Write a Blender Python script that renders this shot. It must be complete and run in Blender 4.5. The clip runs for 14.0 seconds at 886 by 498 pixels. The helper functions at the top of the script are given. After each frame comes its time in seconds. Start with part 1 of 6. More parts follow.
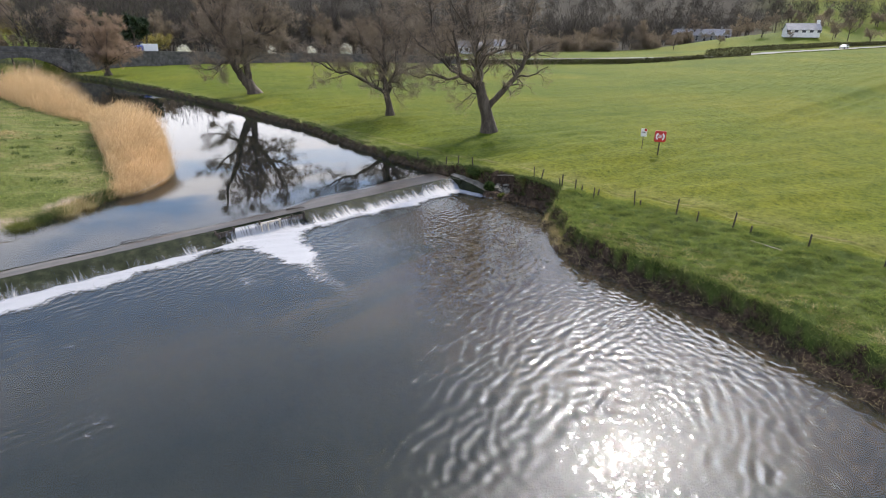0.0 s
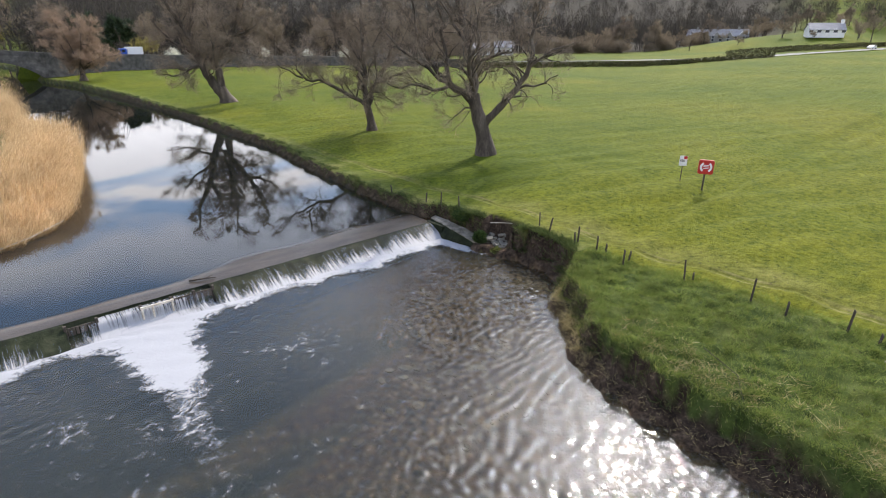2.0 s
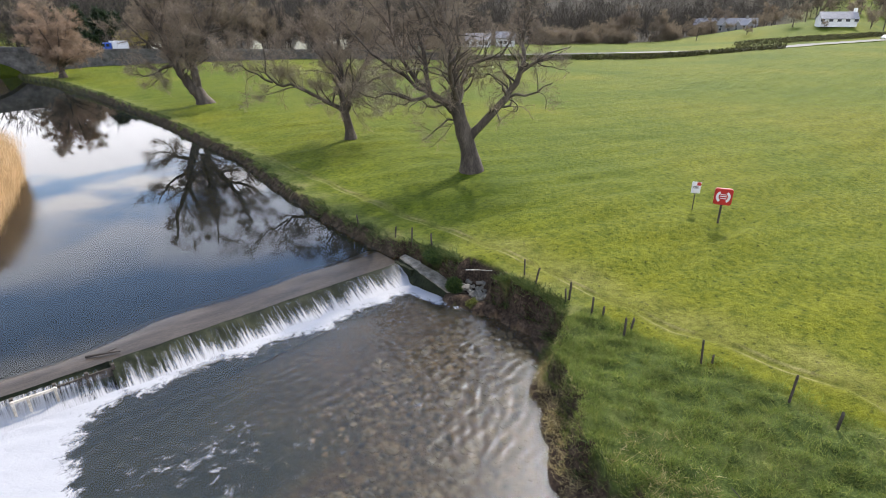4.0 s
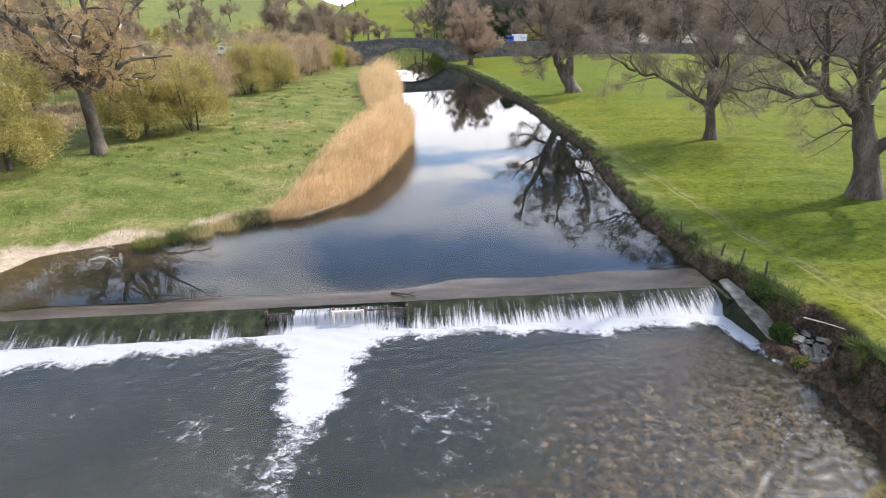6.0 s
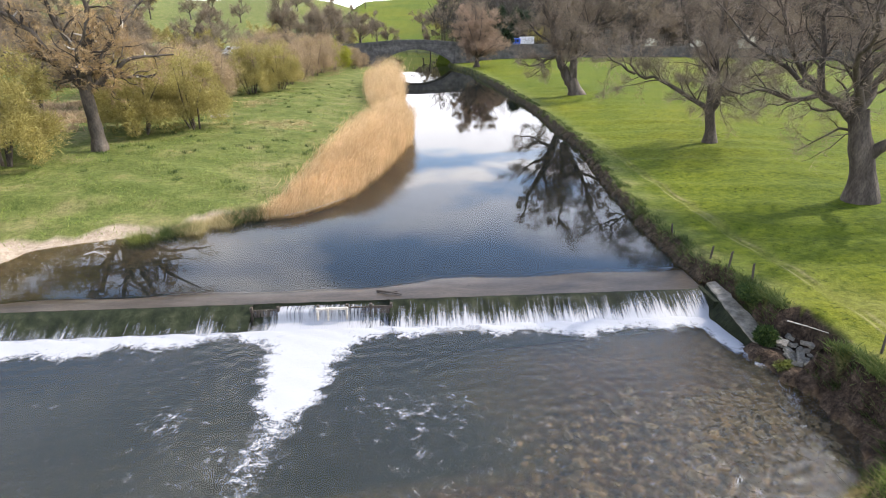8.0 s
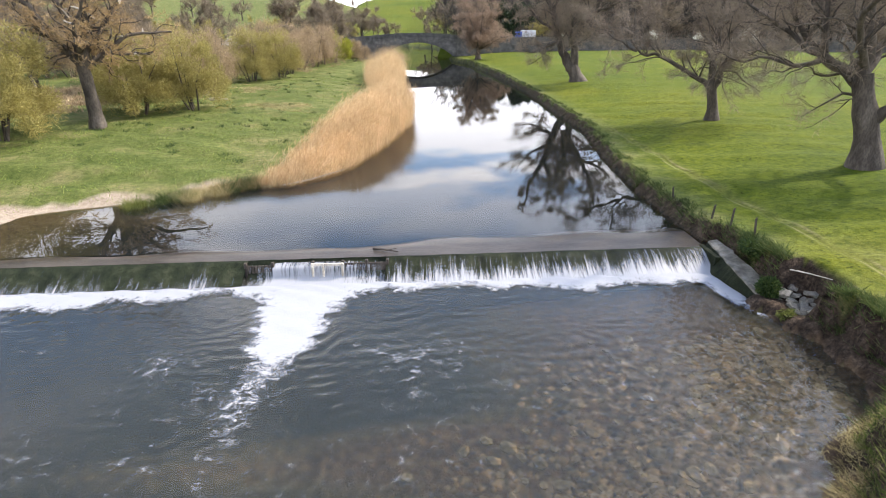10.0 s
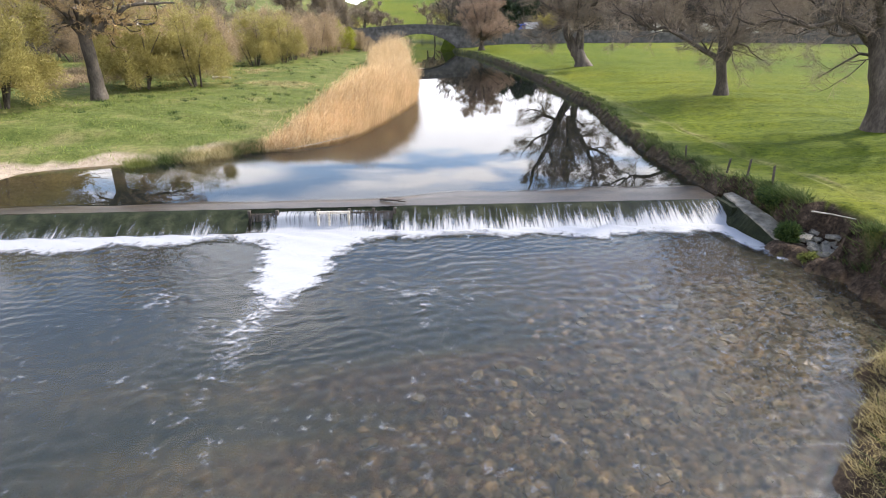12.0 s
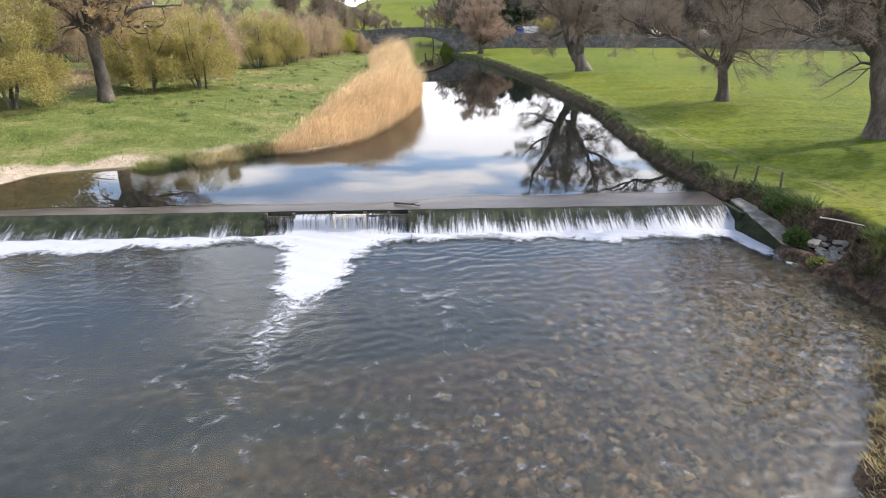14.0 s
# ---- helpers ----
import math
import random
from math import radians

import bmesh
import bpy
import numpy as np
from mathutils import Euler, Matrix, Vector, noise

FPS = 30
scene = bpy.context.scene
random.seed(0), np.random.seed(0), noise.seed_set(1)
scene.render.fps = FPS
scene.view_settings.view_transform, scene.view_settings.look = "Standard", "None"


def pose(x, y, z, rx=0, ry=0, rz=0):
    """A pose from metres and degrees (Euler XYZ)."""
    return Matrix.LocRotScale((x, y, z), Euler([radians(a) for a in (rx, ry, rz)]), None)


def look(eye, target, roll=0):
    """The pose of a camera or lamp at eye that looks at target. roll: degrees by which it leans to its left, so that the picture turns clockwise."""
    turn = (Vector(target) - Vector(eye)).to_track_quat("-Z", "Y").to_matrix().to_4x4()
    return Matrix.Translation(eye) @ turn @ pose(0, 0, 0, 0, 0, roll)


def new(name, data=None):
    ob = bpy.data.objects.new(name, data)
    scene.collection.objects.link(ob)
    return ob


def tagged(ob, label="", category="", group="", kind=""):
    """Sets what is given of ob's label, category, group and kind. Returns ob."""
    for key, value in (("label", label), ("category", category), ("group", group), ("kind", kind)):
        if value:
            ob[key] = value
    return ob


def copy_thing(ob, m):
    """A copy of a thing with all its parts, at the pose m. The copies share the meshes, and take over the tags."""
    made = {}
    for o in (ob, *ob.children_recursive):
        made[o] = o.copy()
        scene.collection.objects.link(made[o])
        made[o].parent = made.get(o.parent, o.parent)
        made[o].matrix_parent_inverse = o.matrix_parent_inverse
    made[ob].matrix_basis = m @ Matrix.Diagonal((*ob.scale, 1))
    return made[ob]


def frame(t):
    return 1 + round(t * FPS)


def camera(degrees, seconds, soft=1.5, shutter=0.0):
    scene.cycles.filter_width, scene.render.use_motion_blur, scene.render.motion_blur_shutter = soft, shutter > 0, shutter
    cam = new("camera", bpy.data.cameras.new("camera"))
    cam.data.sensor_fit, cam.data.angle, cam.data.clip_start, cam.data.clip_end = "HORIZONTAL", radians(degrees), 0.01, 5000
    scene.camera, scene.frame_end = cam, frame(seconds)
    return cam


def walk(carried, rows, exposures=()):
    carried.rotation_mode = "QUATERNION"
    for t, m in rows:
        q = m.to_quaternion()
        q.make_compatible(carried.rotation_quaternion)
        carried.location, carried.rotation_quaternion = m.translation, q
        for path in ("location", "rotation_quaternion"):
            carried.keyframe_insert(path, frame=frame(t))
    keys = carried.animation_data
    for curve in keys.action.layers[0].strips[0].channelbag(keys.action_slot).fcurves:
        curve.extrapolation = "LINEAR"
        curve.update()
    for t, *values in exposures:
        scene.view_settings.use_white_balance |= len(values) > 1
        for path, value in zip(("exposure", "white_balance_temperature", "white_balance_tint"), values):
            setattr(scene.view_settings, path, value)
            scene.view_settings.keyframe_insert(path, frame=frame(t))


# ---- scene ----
cam = camera(78.7, 14.0, soft=1.0)
PATH = [
    (0, (-30.788, -33.158, 11.432), (-29.189, -31.396, 10.487), 0.6),
    (0.5, (-28.668, -31.372, 11.428), (-27.078, -29.601, 10.483), 0.5),
    (1, (-26.295, -29.443, 11.393), (-24.712, -27.665, 10.450), 0.5),
    (1.5, (-23.845, -27.590, 11.340), (-22.271, -25.806, 10.396), 0.4),
    (2, (-21.330, -25.772, 11.356), (-19.762, -23.980, 10.417), 0.4),
    (4.3, (-15.232, -22.221, 12.365), (-13.702, -20.425, 11.372), 0.0),
    (4.5, (-14.772, -22.084, 12.356), (-13.367, -20.189, 11.360), -0.2),
    (4.7, (-14.624, -21.984, 12.265), (-13.469, -19.927, 11.270), -0.4),
    (4.8, (-14.550, -21.970, 12.253), (-13.618, -19.804, 11.256), -0.5),
    (4.9, (-14.386, -21.996, 12.200), (-13.727, -19.732, 11.201), -0.6),
    (5, (-14.246, -21.938, 12.095), (-13.892, -19.610, 11.092), -1.0),
    (5.2, (-14.125, -21.850, 11.882), (-13.985, -19.497, 10.884), -1.0),
    (5.5, (-13.857, -21.805, 11.724), (-13.734, -19.450, 10.728), -1.0),
    (6, (-13.544, -21.678, 11.494), (-13.427, -19.320, 10.505), -0.9),
    (6.5, (-13.240, -21.683, 11.476), (-13.137, -19.323, 10.491), -0.8),
    (7, (-12.982, -21.692, 11.543), (-12.884, -19.328, 10.564), -0.6),
    (7.5, (-12.724, -21.740, 11.578), (-12.637, -19.377, 10.597), -0.6),
    (8, (-12.561, -21.807, 11.351), (-12.479, -19.443, 10.372), -0.5),
    (10.5, (-12.370, -22.324, 8.864), (-12.300, -19.959, 7.887), -0.6),
    (11, (-12.461, -22.383, 8.306), (-12.392, -20.017, 7.331), -0.5),
    (11.5, (-12.564, -22.426, 7.695), (-12.499, -20.060, 6.719), -0.5),
    (12, (-12.714, -22.490, 7.190), (-12.648, -20.125, 6.211), -0.4),
    (12.5, (-12.805, -22.588, 7.008), (-12.737, -20.221, 6.033), -0.2),
    (13, (-13.036, -22.688, 7.054), (-12.963, -20.320, 6.085), -0.1),
    (13.5, (-13.284, -22.774, 7.180), (-13.203, -20.406, 6.212), 0.0),
    (14, (-13.522, -22.789, 7.365), (-13.434, -20.421, 6.396), 0.1),
]
walk(cam, [(t, look(eye, target, roll)) for t, eye, target, roll in PATH], [(0.0, -0.06, 6750, 13), (2.2, 0.03, 6750, 13), (4.5, 0.27, 6750, 13), (5.5, 0.43, 6750, 13), (14.0, 0.43, 6750, 13)])


# ---- world, sun, exposure ----
SUN_AZ, SUN_EL = 65.8, 41.0  # degrees clockwise from +y, and above the horizon
world = bpy.data.worlds.new("sky")
scene.world = world
world.use_nodes = True
wn, wl = world.node_tree.nodes, world.node_tree.links
wn.clear()
w_out = wn.new("ShaderNodeOutputWorld")
w_bg = wn.new("ShaderNodeBackground")
w_sky = wn.new("ShaderNodeTexSky")
w_sky.sky_type = "NISHITA"
w_sky.sun_disc = False
w_sky.sun_elevation = radians(SUN_EL)
w_sky.sun_rotation = radians(SUN_AZ)
w_sky.air_density, w_sky.dust_density, w_sky.ozone_density = 1.0, 0.3, 4.0
SKY_STRENGTH = 0.21
w_bg.inputs["Strength"].default_value = SKY_STRENGTH
# clouds: noise on the plane of a cloud layer
w_tc = wn.new("ShaderNodeTexCoord")
w_sep = wn.new("ShaderNodeSeparateXYZ")
wl.new(w_tc.outputs["Generated"], w_sep.inputs[0])
w_max = wn.new("ShaderNodeMath")
w_max.operation = "MAXIMUM"
w_max.inputs[1].default_value = 0.02
wl.new(w_sep.outputs["Z"], w_max.inputs[0])
w_add = wn.new("ShaderNodeMath")
w_add.operation = "ADD"
w_add.inputs[1].default_value = 0.12
wl.new(w_max.outputs[0], w_add.inputs[0])
w_div = wn.new("ShaderNodeVectorMath")
w_div.operation = "DIVIDE"
w_cmb = wn.new("ShaderNodeCombineXYZ")
for k in range(3):
    wl.new(w_add.outputs[0], w_cmb.inputs[k])
wl.new(w_tc.outputs["Generated"], w_div.inputs[0])
wl.new(w_cmb.outputs[0], w_div.inputs[1])
w_map = wn.new("ShaderNodeMapping")
w_map.inputs["Location"].default_value = (3.1, 1.7, 0.0)
w_map.inputs["Scale"].default_value = (0.75, 1.0, 0.0)
wl.new(w_div.outputs[0], w_map.inputs[0])
w_noise = wn.new("ShaderNodeTexNoise")
w_noise.inputs["Scale"].default_value = 1.3
w_noise.inputs["Detail"].default_value = 6.0
w_noise.inputs["Roughness"].default_value = 0.52
w_noise.inputs["Distortion"].default_value = 0.35
wl.new(w_map.outputs[0], w_noise.inputs["Vector"])
w_ramp = wn.new("ShaderNodeValToRGB")
w_ramp.color_ramp.elements[0].position, w_ramp.color_ramp.elements[0].color = 0.52, (0.0, 0.0, 0.0, 1)
w_ramp.color_ramp.elements[1].position, w_ramp.color_ramp.elements[1].color = 0.74, (1, 1, 1, 1)
wl.new(w_noise.outputs["Fac"], w_ramp.inputs[0])
# cloud cover thickens towards the horizon
w_wave = wn.new("ShaderNodeMath")
w_wave.operation = "MULTIPLY_ADD"
w_wave.inputs[1].default_value = 0.30
wl.new(w_noise.outputs["Fac"], w_wave.inputs[0])
wl.new(w_sep.outputs["Z"], w_wave.inputs[2])
w_low = wn.new("ShaderNodeValToRGB")
for pos, cover in ((0.17, 0.95), (0.35, 0.9), (0.38, 0.1), (0.40, 0.05), (0.435, 0.6), (0.475, 0.5), (0.52, 0.02), (0.58, 0.0), (0.62, 0.30), (0.70, 0.05)):
    e = w_low.color_ramp.elements.new(pos)
    e.color = (cover, cover, cover, 1)
w_low.color_ramp.elements.remove(w_low.color_ramp.elements[0])
w_low.color_ramp.elements.remove(w_low.color_ramp.elements[-1])
wl.new(w_wave.outputs[0], w_low.inputs[0])
w_cov = wn.new("ShaderNodeMath")
w_cov.operation = "ADD"
w_cov.use_clamp = True
wl.new(w_ramp.outputs[0], w_cov.inputs[0])
wl.new(w_low.outputs[0], w_cov.inputs[1])
w_mix = wn.new("ShaderNodeMix")
w_mix.data_type = "RGBA"
# clouds shine more towards the sun
w_dot = wn.new("ShaderNodeVectorMath")
w_dot.operation = "DOT_PRODUCT"
w_dot.inputs[1].default_value = (math.sin(radians(SUN_AZ)) * math.cos(radians(SUN_EL)), math.cos(radians(SUN_AZ)) * math.cos(radians(SUN_EL)), math.sin(radians(SUN_EL)))
wl.new(w_tc.outputs["Generated"], w_dot.inputs[0])
w_glow = wn.new("ShaderNodeMapRange")
w_glow.inputs["From Min"].default_value, w_glow.inputs["From Max"].default_value = 0.86, 1.0
wl.new(w_dot.outputs["Value"], w_glow.inputs["Value"])
w_peak = wn.new("ShaderNodeMath")
w_peak.operation = "POWER"
w_peak.inputs[1].default_value = 6.0
wl.new(w_glow.outputs[0], w_peak.inputs[0])
w_gain = wn.new("ShaderNodeMath")
w_gain.operation = "MULTIPLY_ADD"
w_gain.inputs[1].default_value, w_gain.inputs[2].default_value = 8.0, 1.0
wl.new(w_peak.outputs[0], w_gain.inputs[0])
w_cloud = wn.new("ShaderNodeVectorMath")
w_cloud.operation = "SCALE"
w_cloud.inputs[0].default_value = (13.0, 13.2, 14.0)
wl.new(w_gain.outputs[0], w_cloud.inputs["Scale"])
wl.new(w_cloud.outputs[0], w_mix.inputs[7])
w_haze = wn.new("ShaderNodeMapRange")
w_haze.interpolation_type = "SMOOTHSTEP"
w_haze.inputs["From Min"].default_value, w_haze.inputs["From Max"].default_value = 0.93, 1.0
w_haze.inputs["To Min"].default_value, w_haze.inputs["To Max"].default_value = 0.0, 0.7
wl.new(w_dot.outputs["Value"], w_haze.inputs["Value"])
w_cov2 = wn.new("ShaderNodeMath")
w_cov2.operation = "ADD"
w_cov2.use_clamp = True
wl.new(w_cov.outputs[0], w_cov2.inputs[0])
wl.new(w_haze.outputs[0], w_cov2.inputs[1])
wl.new(w_cov2.outputs[0], w_mix.inputs[0])
w_blue = wn.new("ShaderNodeVectorMath")
w_blue.operation = "SCALE"
w_blue.inputs["Scale"].default_value = 1.7
wl.new(w_sky.outputs[0], w_blue.inputs[0])
wl.new(w_blue.outputs[0], w_mix.inputs[6])
wl.new(w_mix.outputs[2], w_bg.inputs["Color"])
wl.new(w_bg.outputs[0], w_out.inputs[0])

sun = new("sun", bpy.data.lights.new("sun", "SUN"))
sun.data.energy, sun.data.angle, sun.data.color = 5.0, radians(0.6), (1.0, 0.94, 0.83)
s_dir = Vector((math.sin(radians(SUN_AZ)) * math.cos(radians(SUN_EL)), math.cos(radians(SUN_AZ)) * math.cos(radians(SUN_EL)), math.sin(radians(SUN_EL))))
sun.matrix_world = look(s_dir * 100, (0, 0, 0))

# ---- materials ----


def ramp(nt, fac, stops):
    r = nt.nodes.new("ShaderNodeValToRGB")
    els = r.color_ramp.elements
    while len(els) < len(stops):
        els.new(0.5)
    for e, (p, c) in zip(els, stops):
        e.position, e.color = p, (*c, 1) if len(c) == 3 else c
    nt.links.new(fac, r.inputs[0])
    return r.outputs[0]


def noise_fac(nt, scale, detail=4.0, rough=0.55, stretch=(1, 1, 1), coords="Object", distortion=0.0):
    tc, mp, nz = nt.nodes.new("ShaderNodeTexCoord"), nt.nodes.new("ShaderNodeMapping"), nt.nodes.new("ShaderNodeTexNoise")
    mp.inputs["Scale"].default_value = stretch
    nz.inputs["Scale"].default_value, nz.inputs["Detail"].default_value, nz.inputs["Roughness"].default_value = scale, detail, rough
    nz.inputs["Distortion"].default_value = distortion
    nt.links.new(tc.outputs[coords], mp.inputs[0])
    nt.links.new(mp.outputs[0], nz.inputs["Vector"])
    return nz.outputs["Fac"]


def mixc(nt, fac, a, b, mode="MIX"):
    m = nt.nodes.new("ShaderNodeMix")
    m.data_type, m.blend_type = "RGBA", mode
    for value, socket in ((fac, m.inputs[0]), (a, m.inputs[6]), (b, m.inputs[7])):
        if isinstance(value, (int, float)):
            socket.default_value = value
        elif isinstance(value, tuple):
            socket.default_value = (*value, 1)
        else:
            nt.links.new(value, socket)
    return m.outputs[2]


def maths(nt, op, a, b=0.0, clamp=False):
    m = nt.nodes.new("ShaderNodeMath")
    m.operation, m.use_clamp = op, clamp
    for value, socket in ((a, m.inputs[0]), (b, m.inputs[1])):
        if isinstance(value, (int, float)):
            socket.default_value = value
        else:
            nt.links.new(value, socket)
    return m.outputs[0]


def attr(nt, name):
    a = nt.nodes.new("ShaderNodeAttribute")
    a.attribute_name = name
    return a.outputs["Fac"]


def bump(nt, height, strength, distance):
    b = nt.nodes.new("ShaderNodeBump")
    b.inputs["Strength"].default_value, b.inputs["Distance"].default_value = strength, distance
    nt.links.new(height, b.inputs["Height"])
    return b.outputs[0]


def blank(name):
    m = bpy.data.materials.new(name)
    m.use_nodes = True
    return m, m.node_tree, m.node_tree.nodes["Principled BSDF"]


def surface(name, stops, scale=4.0, rough=0.8, fine=40.0, fine_amt=0.3, bump_d=0.02, bump_s=0.5, stretch=(1, 1, 1), metal=0.0, vary=0.15, island=False, spec=0.2):
    """A varied matt surface: colour by coarse noise, grain by fine noise, a tone of its own for each object."""
    m, nt, b = blank(name)
    c = ramp(nt, noise_fac(nt, scale, 5, 0.6, stretch), stops)
    f = noise_fac(nt, fine, 3, 0.6, stretch)
    g = ramp(nt, f, [(0.3, (1 - fine_amt,) * 3), (0.7, (1 + fine_amt,) * 3)])
    c = mixc(nt, 1.0, c, g, "MULTIPLY")
    if vary:
        if island:
            rnd = nt.nodes.new("ShaderNodeNewGeometry").outputs["Random Per Island"]
        else:
            rnd = nt.nodes.new("ShaderNodeObjectInfo").outputs["Random"]
        c = mixc(nt, 1.0, c, ramp(nt, rnd, [(0, (1 - vary,) * 3), (1, (1 + vary,) * 3)]), "MULTIPLY")
    nt.links.new(c, b.inputs["Base Color"])
    b.inputs["Roughness"].default_value, b.inputs["Metallic"].default_value = rough, metal
    b.inputs["Specular IOR Level"].default_value = spec
    if bump_d:
        nt.links.new(bump(nt, f, bump_s, bump_d), b.inputs["Normal"])
    return m


def leafy(name, stops, rough=0.7, translucent=0.3):
    """Blades and leaves: a tone for each island, some light passing through."""
    m, nt, b = blank(name)
    rnd = nt.nodes.new("ShaderNodeNewGeometry").outputs["Random Per Island"]
    c = ramp(nt, rnd, stops)
    c = mixc(nt, 1.0, c, ramp(nt, noise_fac(nt, 0.6, 3), [(0.3, (0.75,) * 3), (0.7, (1.2,) * 3)]), "MULTIPLY")
    nt.links.new(c, b.inputs["Base Color"])
    b.inputs["Roughness"].default_value = rough
    b.inputs["Specular IOR Level"].default_value = 0.2
    if translucent:
        t, x = nt.nodes.new("ShaderNodeBsdfTranslucent"), nt.nodes.new("ShaderNodeMixShader")
        nt.links.new(c, t.inputs[0])
        x.inputs[0].default_value = translucent
        nt.links.new(b.outputs[0], x.inputs[1])
        nt.links.new(t.outputs[0], x.inputs[2])
        nt.links.new(x.outputs[0], nt.nodes["Material Output"].inputs[0])
    return m


def ground_material():
    m, nt, b = blank("meadow")
    # grass: broad yellow-green drifts, patches, and tufts
    broad = noise_fac(nt, 0.035, 4, 0.6)
    mid = noise_fac(nt, 0.45, 5, 0.65)
    tuft = noise_fac(nt, 3.2, 4, 0.7)
    grain = noise_fac(nt, 22.0, 3, 0.7)
    lush = ramp(nt, broad, [(0.35, (0.064, 0.088, 0.007)), (0.5, (0.086, 0.104, 0.008)), (0.65, (0.108, 0.114, 0.009))])
    lush = mixc(nt, 1.0, lush, ramp(nt, mid, [(0.3, (0.78, 0.84, 0.78)), (0.5, (1, 1, 1)), (0.7, (1.13, 1.09, 1.05))]), "MULTIPLY")
    lush = mixc(nt, 1.0, lush, ramp(nt, tuft, [(0.32, (0.54, 0.62, 0.54)), (0.55, (1.05, 1.05, 1.0)), (0.75, (1.38, 1.3, 1.3))]), "MULTIPLY")
    lush = mixc(nt, 1.0, lush, ramp(nt, grain, [(0.3, (0.75,) * 3), (0.7, (1.25,) * 3)]), "MULTIPLY")
    speck = ramp(nt, noise_fac(nt, 5.5, 2, 0.5), [(0.62, (1, 1, 1)), (0.70, (0.42, 0.46, 0.42))])
    lush = mixc(nt, 1.0, lush, speck, "MULTIPLY")
    rank = ramp(nt, mid, [(0.3, (0.068, 0.088, 0.020)), (0.5, (0.106, 0.120, 0.032)), (0.68, (0.18, 0.158, 0.066))])
    rank = mixc(nt, 1.0, rank, ramp(nt, tuft, [(0.32, (0.6, 0.66, 0.6)), (0.6, (1.05,) * 3), (0.75, (1.3, 1.25, 1.2))]), "MULTIPLY")
    rank = mixc(nt, 1.0, rank, ramp(nt, grain, [(0.3, (0.75,) * 3), (0.7, (1.25,) * 3)]), "MULTIPLY")
    c = mixc(nt, attr(nt, "rank"), lush, rank)
    sward = ramp(nt, mid, [(0.3, (0.042, 0.062, 0.016)), (0.5, (0.070, 0.092, 0.023)), (0.7, (0.115, 0.124, 0.036))])
    sward = mixc(nt, 1.0, sward, ramp(nt, tuft, [(0.32, (0.6, 0.66, 0.6)), (0.6, (1.05,) * 3), (0.75, (1.3, 1.25, 1.2))]), "MULTIPLY")
    sward = mixc(nt, 1.0, sward, speck, "MULTIPLY")
    c = mixc(nt, attr(nt, "sward"), c, sward)
    worn = ramp(nt, tuft, [(0.3, (0.14, 0.122, 0.048)), (0.7, (0.30, 0.255, 0.125))])
    c = mixc(nt, maths(nt, "MULTIPLY", attr(nt, "path"), ramp(nt, mid, [(0.3, (0.4,) * 3), (0.6, (1,) * 3)]), True), c, worn)
    sand = ramp(nt, tuft, [(0.3, (0.24, 0.185, 0.125)), (0.7, (0.38, 0.305, 0.225))])
    c = mixc(nt, attr(nt, "sand"), c, sand)
    earth = ramp(nt, tuft, [(0.25, (0.014, 0.010, 0.007)), (0.5, (0.046, 0.032, 0.022)), (0.75, (0.115, 0.082, 0.056))])
    earth = mixc(nt, 1.0, earth, ramp(nt, noise_fac(nt, 11.0, 5, 0.75), [(0.32, (0.35, 0.35, 0.35)), (0.5, (0.95, 0.95, 0.95)), (0.68, (1.7, 1.65, 1.55))]), "MULTIPLY")
    c = mixc(nt, attr(nt, "earth"), c, earth)
    silt = ramp(nt, mid, [(0.3, (0.014, 0.018, 0.014)), (0.7, (0.040, 0.044, 0.034))])
    c = mixc(nt, attr(nt, "bed"), c, silt)
    gravel = ramp(nt, noise_fac(nt, 5.0, 4, 0.7), [(0.3, (0.052, 0.033, 0.017)), (0.5, (0.115, 0.072, 0.038)), (0.72, (0.24, 0.158, 0.090))])
    c = mixc(nt, attr(nt, "gravel"), c, gravel)
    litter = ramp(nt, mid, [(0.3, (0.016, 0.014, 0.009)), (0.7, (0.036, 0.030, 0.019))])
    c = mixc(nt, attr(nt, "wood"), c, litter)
    nt.links.new(c, b.inputs["Base Color"])
    b.inputs["Roughness"].default_value = 0.9
    b.inputs["Specular IOR Level"].default_value = 0.06
    h = maths(nt, "ADD", tuft, maths(nt, "MULTIPLY", grain, 0.4))
    nt.links.new(bump(nt, h, 0.9, 0.16), b.inputs["Normal"])
    return m


